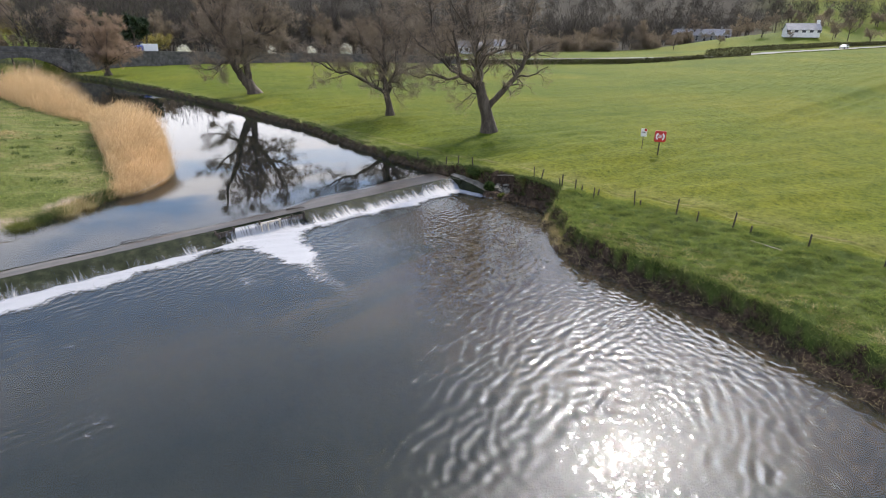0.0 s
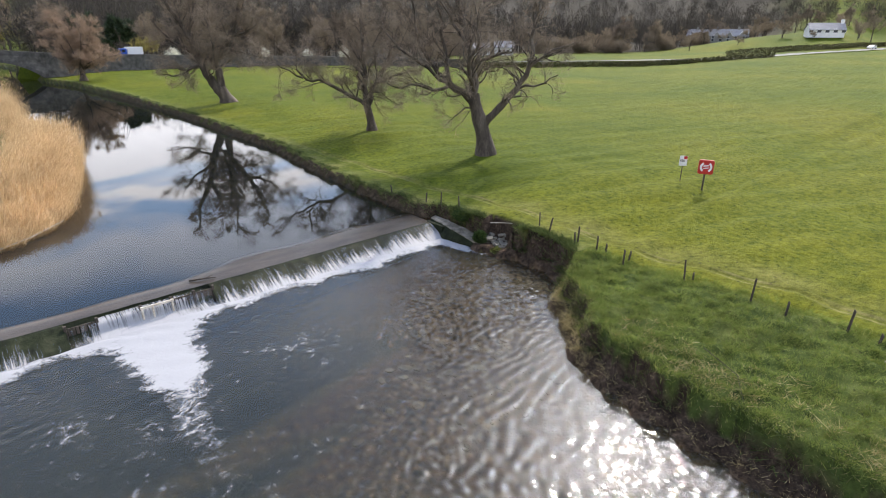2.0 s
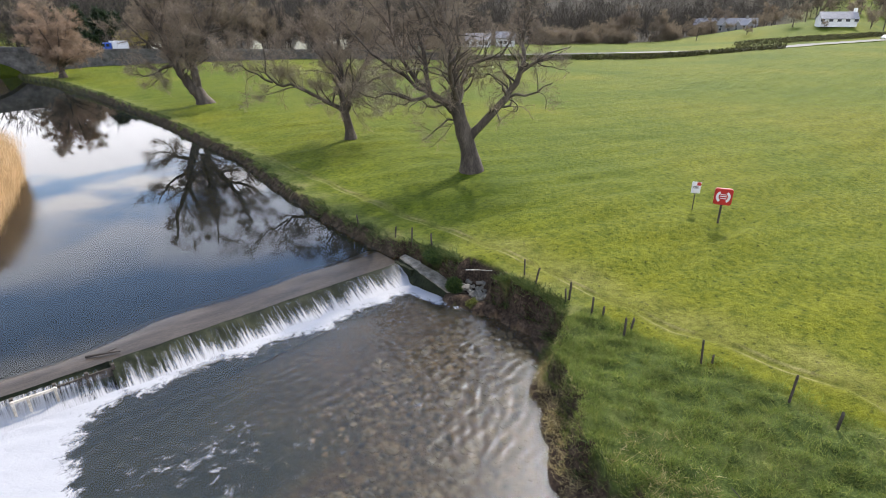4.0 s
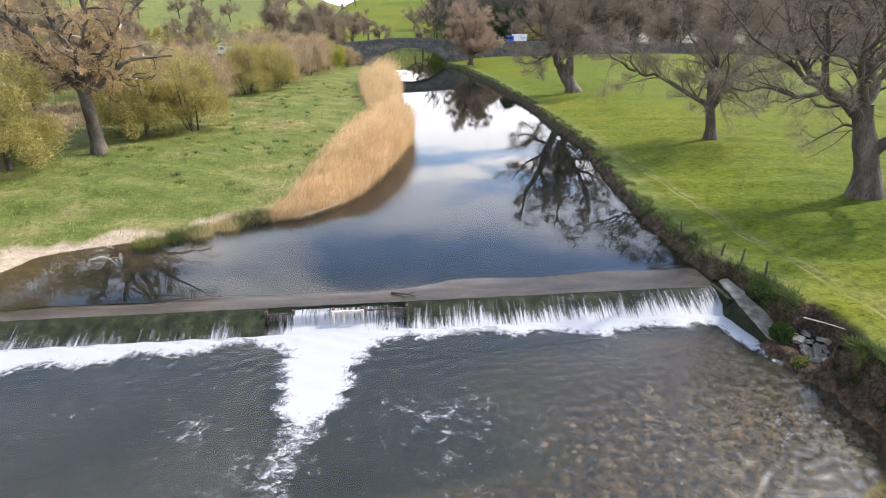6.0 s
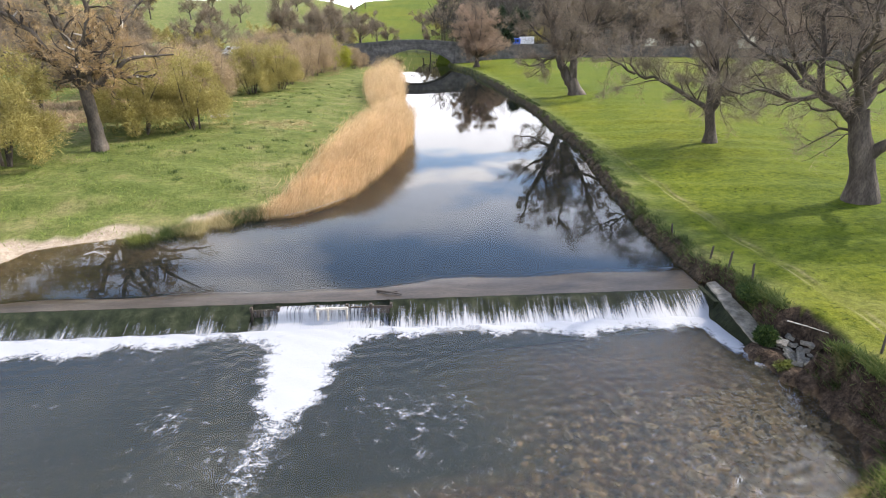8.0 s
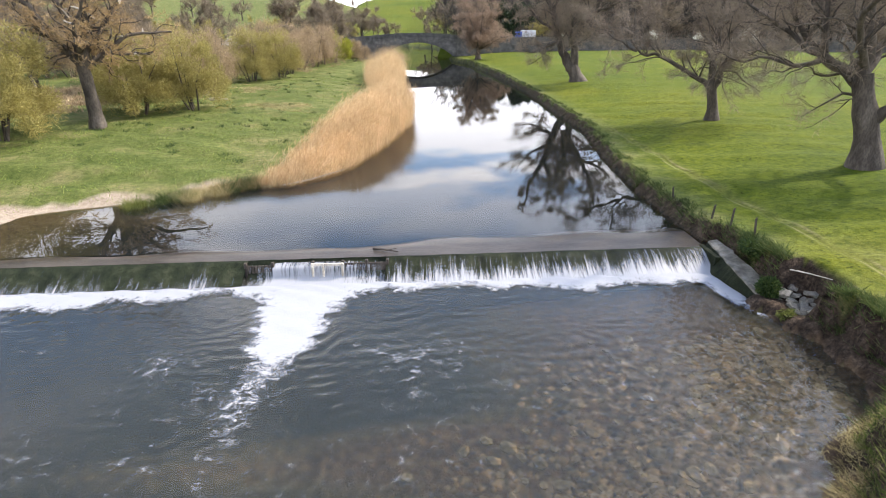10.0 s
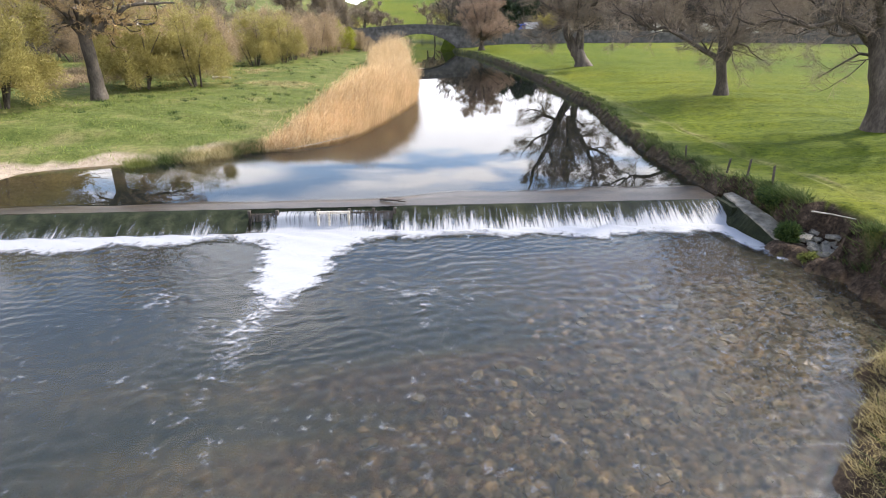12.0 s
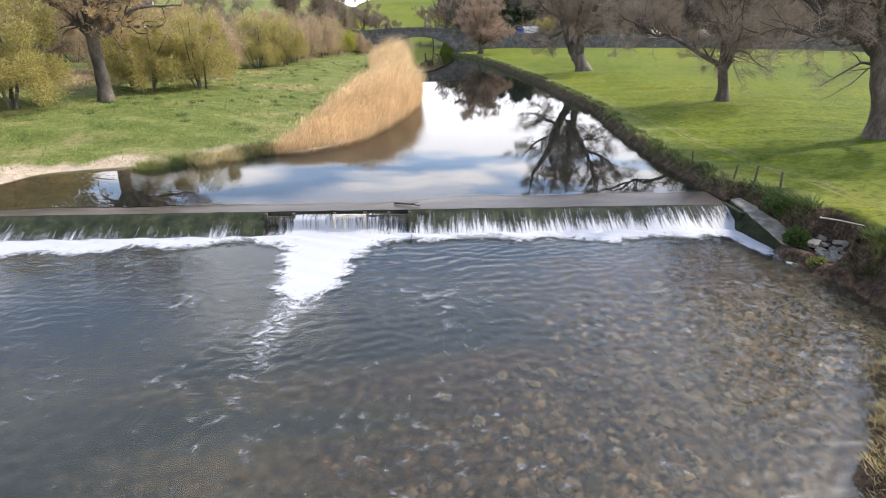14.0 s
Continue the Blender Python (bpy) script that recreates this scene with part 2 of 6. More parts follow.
def water_material(name, tint, ripples, gloss_rough, silt, murk):
    """Clear water: what lies beneath shows through, tinted; the sky mirrors by Fresnel. ripples: (scale, stretch, height) each."""
    m, nt, b = blank(name)
    nt.nodes.remove(b)
    h = None
    for scale, stretch, amount, detail in ripples:
        f = maths(nt, "MULTIPLY", noise_fac(nt, scale, detail, 0.5, stretch, distortion=0.4), amount)
        h = f if h is None else maths(nt, "ADD", h, f)
    if name.startswith("river"):
        h = maths(nt, "MULTIPLY", h, ramp(nt, noise_fac(nt, 0.16, 3, 0.6), [(0.35, (0.35,) * 3), (0.65, (1.25,) * 3)]))
    nrm = bump(nt, h, 1.0, 1.0)
    fr = nt.nodes.new("ShaderNodeFresnel")
    fr.inputs["IOR"].default_value = 1.333
    nt.links.new(nrm, fr.inputs["Normal"])
    g = nt.nodes.new("ShaderNodeBsdfGlossy")
    g.inputs["Roughness"].default_value = gloss_rough
    nt.links.new(nrm, g.inputs["Normal"])
    t = nt.nodes.new("ShaderNodeBsdfTransparent")
    t.inputs[0].default_value = (*tint, 1)
    x = nt.nodes.new("ShaderNodeMixShader")
    d = nt.nodes.new("ShaderNodeBsdfDiffuse")
    d.inputs[0].default_value = (*silt, 1)
    y = nt.nodes.new("ShaderNodeMixShader")
    y.inputs[0].default_value = murk
    nt.links.new(t.outputs[0], y.inputs[1])
    nt.links.new(d.outputs[0], y.inputs[2])
    nt.links.new(fr.outputs[0], x.inputs[0])
    nt.links.new(y.outputs[0], x.inputs[1])
    nt.links.new(g.outputs[0], x.inputs[2])
    nt.links.new(x.outputs[0], nt.nodes["Material Output"].inputs[0])
    return m


def foam_material(name, stretch, scale, lo, hi, bend=1.0):
    """White water: froth where the 'froth' attribute and the streaks of noise say so, clear between."""
    m, nt, b = blank(name)
    n = noise_fac(nt, scale, 6, 0.68, stretch, distortion=0.6 * bend)
    n2 = noise_fac(nt, scale * 3.1, 4, 0.7, stretch, distortion=1.2 * bend)
    n = maths(nt, "ADD", maths(nt, "MULTIPLY", n, 0.66), maths(nt, "MULTIPLY", n2, 0.34))
    f = maths(nt, "ADD", attr(nt, "froth"), maths(nt, "MULTIPLY", maths(nt, "SUBTRACT", n, 0.5), 2.8))
    a = ramp(nt, f, [(lo, (0, 0, 0)), (hi, (1, 1, 1))])
    b.inputs["Base Color"].default_value = (0.29, 0.292, 0.296, 1)
    b.inputs["Roughness"].default_value = 0.6
    nt.links.new(bump(nt, n, 0.7, 0.06), b.inputs["Normal"])
    t, x = nt.nodes.new("ShaderNodeBsdfTransparent"), nt.nodes.new("ShaderNodeMixShader")
    nt.links.new(a, x.inputs[0])
    nt.links.new(t.outputs[0], x.inputs[1])
    nt.links.new(b.outputs[0], x.inputs[2])
    nt.links.new(x.outputs[0], nt.nodes["Material Output"].inputs[0])
    return m


M_GROUND = ground_material()
M_POOL = water_material("pool water", (0.85, 0.74, 0.48), [(1.3, (1, 0.6, 1), 0.00018, 1.0)], 0.0, (0.070, 0.086, 0.098), 0.08)
M_RIVER = water_material("river water", (0.82, 0.75, 0.60), [(3.2, (1, 1.5, 1), 0.004, 1.0), (9.0, (1, 1.3, 1), 0.0034, 2.0)], 0.035, (0.104, 0.114, 0.100), 0.17)
M_BARK = surface("oak bark", [(0.3, (0.034, 0.028, 0.021)), (0.5, (0.074, 0.060, 0.046)), (0.72, (0.14, 0.117, 0.092))], 1.6, 0.92, 14.0, 0.35, 0.03, 0.8, (1, 1, 0.35))
M_TWIG = surface("twig bark", [(0.3, (0.145, 0.112, 0.080)), (0.7, (0.27, 0.212, 0.155))], 0.8, 0.9, 10.0, 0.2, 0.0, vary=0.25, island=True)
M_TWIG_BUD = leafy("budding twigs", [(0, (0.25, 0.165, 0.080)), (0.5, (0.39, 0.270, 0.130)), (1, (0.51, 0.37, 0.19))], 0.8, 0.4)
M_TWIG_GREEN = leafy("young leaves", [(0, (0.185, 0.158, 0.048)), (0.5, (0.295, 0.250, 0.076)), (1, (0.41, 0.345, 0.125))], 0.7, 0.42)
M_THORN = leafy("thorn twigs", [(0, (0.215, 0.155, 0.090)), (0.5, (0.33, 0.240, 0.140)), (1, (0.43, 0.325, 0.20))], 0.85, 0.4)
M_LIME = leafy("reddish lime twigs", [(0, (0.17, 0.118, 0.082)), (0.5, (0.27, 0.19, 0.13)), (1, (0.37, 0.27, 0.19))], 0.85, 0.35)
M_YELLOW = leafy("yellow green leaves", [(0, (0.18, 0.19, 0.02)), (1, (0.34, 0.34, 0.04))], 0.7, 0.35)
M_FARTWIG = leafy("far grey-brown twigs", [(0, (0.115, 0.090, 0.064)), (0.5, (0.195, 0.152, 0.105)), (1, (0.28, 0.225, 0.15))], 0.85, 0.35)
M_EVERGREEN = leafy("evergreen leaves", [(0, (0.012, 0.022, 0.010)), (1, (0.035, 0.055, 0.022))], 0.6, 0.1)
M_BLOSSOM = leafy("blossom", [(0, (0.55, 0.53, 0.42)), (1, (0.75, 0.74, 0.62))], 0.7, 0.3)
M_REED = leafy("dry reed", [(0, (0.40, 0.25, 0.115)), (0.5, (0.61, 0.43, 0.225)), (1, (0.78, 0.60, 0.36))], 0.75, 0.3)
M_STRAW = leafy("dry grass", [(0, (0.24, 0.19, 0.08)), (0.6, (0.42, 0.34, 0.16)), (1, (0.52, 0.44, 0.24))], 0.8, 0.25)
M_GRASS = leafy("grass blades", [(0, (0.105, 0.150, 0.030)), (0.6, (0.170, 0.215, 0.046)), (1, (0.27, 0.275, 0.08))], 0.7, 0.45)
M_STONE = surface("bridge stone", [(0.3, (0.050, 0.047, 0.042)), (0.5, (0.095, 0.090, 0.080)), (0.7, (0.155, 0.145, 0.13))], 1.2, 0.9, 18.0, 0.2, 0.02, vary=0.2)
M_CONCRETE = surface("wet concrete", [(0.3, (0.050, 0.042, 0.029)), (0.5, (0.12, 0.106, 0.080)), (0.7, (0.21, 0.188, 0.148))], 3.2, 0.7, 25.0, 0.2, 0.01)
M_MOSS = surface("mossy weir face", [(0.3, (0.008, 0.010, 0.006)), (0.55, (0.020, 0.024, 0.012)), (0.75, (0.042, 0.044, 0.024))], 2.5, 0.65, 30.0, 0.35, 0.03, spec=0.06)
M_APRON = surface("silted apron", [(0.3, (0.026, 0.020, 0.014)), (0.5, (0.046, 0.036, 0.026)), (0.7, (0.072, 0.057, 0.042))], 1.3, 0.30, 14.0, 0.25, 0.01, 0.5, (0.4, 1.6, 1), spec=0.12)
M_ROCK = surface("river stone", [(0.3, (0.14, 0.105, 0.066)), (0.5, (0.25, 0.192, 0.122)), (0.7, (0.40, 0.33, 0.235))], 3.0, 0.75, 25.0, 0.25, 0.01, vary=0.35)
M_RUBBLE = surface("pale rubble", [(0.3, (0.085, 0.076, 0.060)), (0.7, (0.22, 0.20, 0.162))], 3.0, 0.85, 25.0, 0.25, 0.02, vary=0.25)
M_POST = surface("weathered post", [(0.3, (0.035, 0.028, 0.022)), (0.7, (0.085, 0.070, 0.055))], 6.0, 0.9, 40.0, 0.3, 0.01, 0.5, (1, 1, 0.2))
M_TIMBER = surface("bleached timber", [(0.3, (0.30, 0.26, 0.20)), (0.7, (0.52, 0.47, 0.39))], 5.0, 0.85, 40.0, 0.25, 0.01)
M_FALL = foam_material("falling water", (4.6, 0.28, 0.28), 2.4, 0.28, 0.88, 0.12)
M_FROTH = foam_material("froth", (1.1, 1.2, 1.0), 3.4, 0.34, 0.84)


# ---- mesh helpers ----


def mesh_of(name, verts, faces, material, smooth=True):
    me = bpy.data.meshes.new(name)
    me.from_pydata([tuple(v) for v in verts], [], [tuple(f) for f in faces])
    me.materials.append(material)
    if smooth:
        me.polygons.foreach_set("use_smooth", [True] * len(me.polygons))
    me.update()
    return me


def part(name, bm, material, parent, label="", smooth=False):
    """One bmesh, or a finished mesh, as one object under a thing."""
    if isinstance(bm, bmesh.types.BMesh):
        me = bpy.data.meshes.new(name)
        bmesh.ops.recalc_face_normals(bm, faces=bm.faces)
        bm.to_mesh(me)
        bm.free()
        me.materials.append(material)
        if smooth:
            me.polygons.foreach_set("use_smooth", [True] * len(me.polygons))
    else:
        me = bm
    ob = new(name, me)
    if parent is not None:
        ob.parent = parent
    if label:
        tagged(ob, label)
    return ob


def box(bm, x0, x1, y0, y1, z0, z1, bevel=0.0):
    made = bmesh.ops.create_cube(bm, size=1.0)["verts"]
    for v in made:
        v.co = Vector((x0 + (v.co.x + 0.5) * (x1 - x0), y0 + (v.co.y + 0.5) * (y1 - y0), z0 + (v.co.z + 0.5) * (z1 - z0)))
    if bevel:
        edges = list({e for v in made for e in v.link_edges})
        bmesh.ops.bevel(bm, geom=edges, offset=bevel, segments=1, affect="EDGES")
    return made


def boxed(x0, x1, y0, y1, z0, z1, bevel=0.0):
    bm = bmesh.new()
    box(bm, x0, x1, y0, y1, z0, z1, bevel)
    return bm


def tubes(name, runs, material, sides=5):
    """Tapered tubes along runs of (points, radii) as one mesh."""
    verts, faces = [], []
    for pts, radii in runs:
        start = len(verts)
        p = np.asarray(pts, float)
        n = len(p)
        t = np.gradient(p, axis=0)
        t /= np.linalg.norm(t, axis=1)[:, None] + 1e-9
        ref = np.array((0.31, 0.95, 0.1)) if abs(t[0][2]) > 0.8 else np.array((0.0, 0.0, 1.0))
        a = np.cross(t, ref)
        a /= np.linalg.norm(a, axis=1)[:, None] + 1e-9
        b = np.cross(t, a)
        ang = np.linspace(0, 2 * math.pi, sides, endpoint=False)
        for i in range(n):
            ring = p[i] + radii[i] * (np.cos(ang)[:, None] * a[i] + np.sin(ang)[:, None] * b[i])
            verts.extend(ring.tolist())
        for i in range(n - 1):
            for k in range(sides):
                k2 = (k + 1) % sides
                faces.append((start + i * sides + k, start + i * sides + k2, start + (i + 1) * sides + k2, start + (i + 1) * sides + k))
    return mesh_of(name, verts, faces, material)


def slivers(name, base, tip, width, material, rng, bend=0.0, plain=False):
    """Thin blades from base to tip (arrays n x 3), each two quads that narrow to a point."""
    n = len(base)
    d = tip - base
    side = np.cross(d, rng.normal(size=(n, 3)))
    side /= np.linalg.norm(side, axis=1)[:, None] + 1e-9
    w = np.asarray(width).reshape(-1, 1) * 0.5 * side
    if plain:
        v = np.stack([base - w, base + w, tip], axis=1).reshape(-1, 3)
        me = bpy.data.meshes.new(name)
        me.vertices.add(n * 3)
        me.vertices.foreach_set("co", v.reshape(-1))
        me.loops.add(n * 3)
        me.loops.foreach_set("vertex_index", np.arange(n * 3, dtype=np.int32))
        me.polygons.add(n)
        me.polygons.foreach_set("loop_start", (np.arange(n) * 3).astype(np.int32))
        me.materials.append(material)
        me.update(calc_edges=True)
        return me
    mid = base + d * 0.55 + (bend * np.linalg.norm(d, axis=1)[:, None]) * rng.normal(size=(n, 3)) * 0.5
    v = np.stack([base - w, base + w, mid + w * 0.8, mid - w * 0.8, tip], axis=1).reshape(-1, 3)
    me = bpy.data.meshes.new(name)
    idx = np.arange(n) * 5
    loops = np.stack([idx, idx + 1, idx + 2, idx + 3, idx + 3, idx + 2, idx + 4], axis=1).reshape(-1)
    starts = np.stack([np.arange(n) * 7, np.arange(n) * 7 + 4], axis=1).reshape(-1)
    me.vertices.add(n * 5)
    me.vertices.foreach_set("co", v.reshape(-1))
    me.loops.add(len(loops))
    me.loops.foreach_set("vertex_index", loops.astype(np.int32))
    me.polygons.add(n * 2)
    me.polygons.foreach_set("loop_start", starts.astype(np.int32))
    me.materials.append(material)
    me.update(calc_edges=True)
    me.validate()
    return me


# ---- the lie of the land ----
ZU, ZD = 0.0, -0.55  # water above and below the weir
R_Y = [-400, -60, -34, -28, -25.1, -23, -21, -19, -17.5, -16, -14.6, -12.6, -11.4, -10.6, -9.9, -9.3, -8.6, -7.6, -6.3, -5.0, -3.6, -2.6, -1.0, 0.4, 2.1, 7.0, 14.6, 23.3, 36, 48, 71, 99, 113, 140, 165, 185, 205, 230]
R_X = [-60, -16, -9.6, -8.0, -7.1, -6.4, -5.8, -5.3, -5.2, -5.1, -5.0, -4.5, -3.9, -3.0, -2.3, -2.15, -0.9, 0.4, 0.6, 0.4, -0.1, 0.1, 0.4, 0.35, 0.1, 0.15, 0.9, 2.0, 2.0, 2.2, 1.3, -0.7, -3.6, -3.4, -4.0, -6.0, -16, -60]
L_Y = [-400, -60, -30, -8, -1.5, 0.5, 2.0, 3.3, 5.0, 6.0, 6.6, 7.2, 8.6, 9.3, 11.5, 13.5, 18.7, 26.9, 36, 62, 76, 99, 113, 140, 165, 185, 205, 230]
L_X = [-110, -46, -37, -35, -34, -32, -28.8, -27.0, -26.4, -24.3, -22.6, -21.0, -18.8, -16.7, -15.0, -14.2, -13.0, -11.6, -11.4, -12.7, -14.2, -18.0, -20.0, -22, -24, -28, -40, -90]


def smooth(a, b, v):
    t = np.clip((v - a) / (b - a), 0, 1)
    return t * t * (3 - 2 * t)


def wob(x, y, k, seed=0.0):
    """Cheap smooth wobble, about -1 to 1."""
    return 0.5 * (np.sin(x * 1.7 * k + 1.3 * np.sin(y * 1.1 * k + seed)) * np.cos(y * 1.3 * k + 2.0 + seed) + np.sin(y * 2.3 * k + x * 0.9 * k + seed * 2.1))


def scour(x, y):
    """The bay scoured out of the bank below the wing wall."""
    return np.exp(-(((x - 0.95) / 0.72) ** 8) - ((y + 3.85) / 0.85) ** 8)


def wood_edge(az):
    """How far off the wood begins, by compass degrees."""
    return np.interp(az, [0, 38, 43, 52, 60, 64, 67, 70, 74, 86], [150, 158, 215, 238, 262, 300, 350, 372, 460, 520])


def land(x, y):
    """Height of the ground, and its weights of earth, sand, bed, gravel, rank grass and worn path."""
    x, y = np.asarray(x, float), np.asarray(y, float)
    xr = np.interp(y, R_Y, R_X) + 0.18 * wob(x * 0, y, 1.9) + 0.09 * wob(x * 0, y, 5.0, 1.0)
    xl = np.interp(y, L_Y, L_X)
    sr = np.interp(y + 0.5, R_Y, R_X) - np.interp(y - 0.5, R_Y, R_X)
    sl = np.interp(y + 0.5, L_Y, L_X) - np.interp(y - 0.5, L_Y, L_X)
    dr = (x - xr) / np.sqrt(1 + sr * sr)
    dl = (xl - x) / np.sqrt(1 + np.minimum(sl * sl, 4.0))
    up = smooth(-0.7, -0.5, y)
    level = ZD + (ZU - ZD) * up
    # right side: a cut earth bank, then pasture that rises gently
    top = np.interp(y, [-60, -30, -16, -10, -8.5, -4, -1, 3, 12, 60, 100], [0.45, 0.45, 0.45, 0.5, 0.72, 0.8, 0.72, 0.5, 0.5, 0.65, 0.8])
    top = top + 0.08 * wob(x, y, 0.9)
    run = np.interp(y, [-30, -16, -10, -8, -4, -2, 1, 8, 40], [1.3, 1.0, 0.9, 0.62, 0.8, 0.9, 0.7, 0.5, 0.6])
    rise = smooth(-0.05, 1.0, dr / run)
    cut = 0.32 * smooth(-0.05, 0.5, dr / run) + 0.68 * smooth(0.72, 1.0, dr / run)
    rise = rise + (cut - rise) * smooth(1.5, -0.5, y)
    right = level - 0.05 + (top - level + 0.05) * rise + 0.62 * smooth(0.8, 11, dr) + 0.017 * np.clip(dr - 9, 0, 300) * (1 - 0.75 * smooth(0.2, 0.5, y / np.maximum(x, 1.0)))
    right = right + (0.05 * wob(x, y, 0.5, 3.0) + 0.03 * wob(x, y, 1.7, 1.0)) * smooth(1.0, 4.0, dr)
    knoll = smooth(-7.5, -9.0, y) * smooth(0.9, 1.6, dr / run) * smooth(2.3, 1.2, x)
    right = right + knoll * (0.07 * np.clip(wob(x, y, 2.6, 4.0) + wob(y, x, 3.9, 1.0), -0.7, 1.4) + 0.05 * wob(x, y, 1.0, 6.0))
    track = np.interp(y, [-22, -15, -9, -3, 20], [2.75, 2.95, 2.9, 3.1, 3.36])
    right = right - 0.07 * np.exp(-(((x - track) / 0.11) ** 2)) * smooth(24, 12, y)
    hollow = scour(x, y)
    right = right + (np.minimum(right, -0.28 + 0.06 * wob(x, y, 3.0)) - right) * hollow * smooth(-0.1, 0.15, dr)
    # the wing wall stands clear of the bank
    clear = smooth(0.98, 0.72, x) * smooth(0.75, 0.45, y) * smooth(-3.3, -2.9, y)
    right = right + (np.minimum(right, -0.3) - right) * clear
    # left side: low sandy edge, then rough meadow
    soft = np.interp(y, [-5, 3, 6.5, 9, 14], [1.0, 1.0, 0.9, 0.6, 0.5])
    left = level - 0.03 + (0.42 + 0.1 * wob(x, y, 0.6)) * smooth(0.0, 2.4 * soft, dl) + 0.75 * smooth(1.5, 13, dl) + 0.006 * np.clip(dl - 12, 0, 120)
    left = left + (0.06 * wob(x, y, 0.8, 5.0) + 0.05 * wob(x, y, 2.1, 2.0)) * smooth(1.5, 5.0, dl)
    # river bed
    bay = np.exp(-(((y + 6.5) / 4.5) ** 2))
    shelf = np.interp(y, [-30, -18, -11, -6, -2, 0], [0.35, 0.30, 0.10, 0.075, 0.16, 0.3])
    depth_d = 0.10 + shelf * np.clip(-dr, 0, 12) ** 0.85 * 0.62
    depth_u = 0.12 + 0.30 * np.clip(np.minimum(-dr, -dl * 0.55), 0, 4)
    bed = level - np.minimum(np.where(up > 0.5, depth_u, np.minimum(depth_d, 1.25)), 1.3) + 0.04 * wob(x, y, 1.6)
    z = np.where(dr > 0, right, np.where(dl > 0, left, np.minimum(bed, np.where(up > 0.5, -0.07, -0.62))))
    # the far hills, and a rise for the road at the bridge
    r, az = np.hypot(x + 10, y + 10), np.degrees(np.arctan2(x + 10, y + 10))
    near = np.interp(az, [-60, 15, 45, 65, 90], [180, 190, 260, 420, 420])
    hill = np.interp(az, [-60, -26, -23, -18, -14, -7, 8, 25, 42, 90], [52, 48, 38, 37, 40, 33, 33, 44, 76, 76]) * smooth(0, 380, r - near) * (0.85 + 0.15 * np.sin(np.radians(az) * 5 + 0.6)) * smooth(-300, 60, y + 0.5 * np.abs(x))
    hill = hill + 2.2 * smooth(30, 120, -x - 25) * smooth(10, 90, y)
    hill = hill + 5.6 * smooth(262, 300, r) * smooth(60, 75, az) * smooth(79.5, 76.5, az)
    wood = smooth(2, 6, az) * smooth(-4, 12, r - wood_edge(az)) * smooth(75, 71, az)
    z = z + np.where((dr > 0) | (dl > 0), hill, 0.0)
    wet = ((dr <= 0.02) & (dl <= 0.02)).astype(float)
    earth = np.where((dr > -0.1) & (dr < run * (np.interp(y, [-30, -16, -12], [0.74, 0.84, 1.02]) + 0.10 * smooth(-9.2, -8.2, y) * smooth(-1.5, -2.5, y) + 0.22 * wob(x, y, 0.8) + 0.12 * wob(x, y, 3.0))), 1.0, 0.0) * np.interp(y, [-60, 0, 2, 70, 110], [1, 1, 0.95, 0.9, 0.4])
    gravel = wet * np.clip((1 - up) * smooth(10.5, 6.0, -dr + 1.4 * np.abs(wob(x, y, 0.35)) + 0.35 * np.clip(-y - 14, 0, 30)), 0, 1)
    gravel = np.maximum(gravel, 0.55 * wet * (1 - up) * np.exp(-(((x + 20.5) / 2.6) ** 2) - ((y + 9.0) / 2.2) ** 2))
    sand = np.where((dl > -0.4) & (dl < 1.4 * soft + 0.4 * wob(x, y, 0.8)) & (y < 9.5), 1.0, 0.0)
    drowned = 0.9 * wet * smooth(-4.2, -0.3, dl + 0.6 * wob(x, y, 0.5)) * up * smooth(9, 6, y)
    sand = np.maximum(sand, drowned)
    rank = np.where(x < xl, 1.0, smooth(2.6, 0.7, dr + 0.5 * wob(x, y, 1.0)) * 0.8)
    path = np.exp(-(((np.abs(x - track) - 0.15) / 0.055) ** 2)) * smooth(26, 12, y) * np.clip(0.62 + 0.7 * wob(x * 0, y, 0.8, 7.0), 0.1, 1)
    path = np.maximum(path, 0.22 * np.exp(-(((x - track - 0.1) / 0.3) ** 2)) * smooth(26, 12, y))
    path = np.maximum(path, (0.20 + 0.12 * wob(x, y, 0.7, 2.0)) * np.exp(-(((x - track - 0.7) / 0.9) ** 2)) * smooth(2, -4, y))
    sward = smooth(2.0, 1.4, x + 0.25 * wob(x, y, 0.9)) * smooth(-7.5, -9.0, y) * (dr > 0)
    earth = np.maximum(earth, 1.0 * (hollow > 0.02) * (dr > 0))
    return z, earth, sand, wet * (1 - gravel) * (1 - drowned), gravel, rank, np.clip(path, 0, 1), wood, sward


def ground_z(x, y):
    return float(land(np.array([x]), np.array([y]))[0][0])


def axis(*spans):
    """Grid lines: (start, end, step) spans laid end to end."""
    out = []
    for a, b, s in spans:
        n = max(1, int(round((b - a) / s)))
        out.extend((a + (b - a) * i / n) for i in range(n))
    out.append(spans[-1][1])
    return np.array(out)


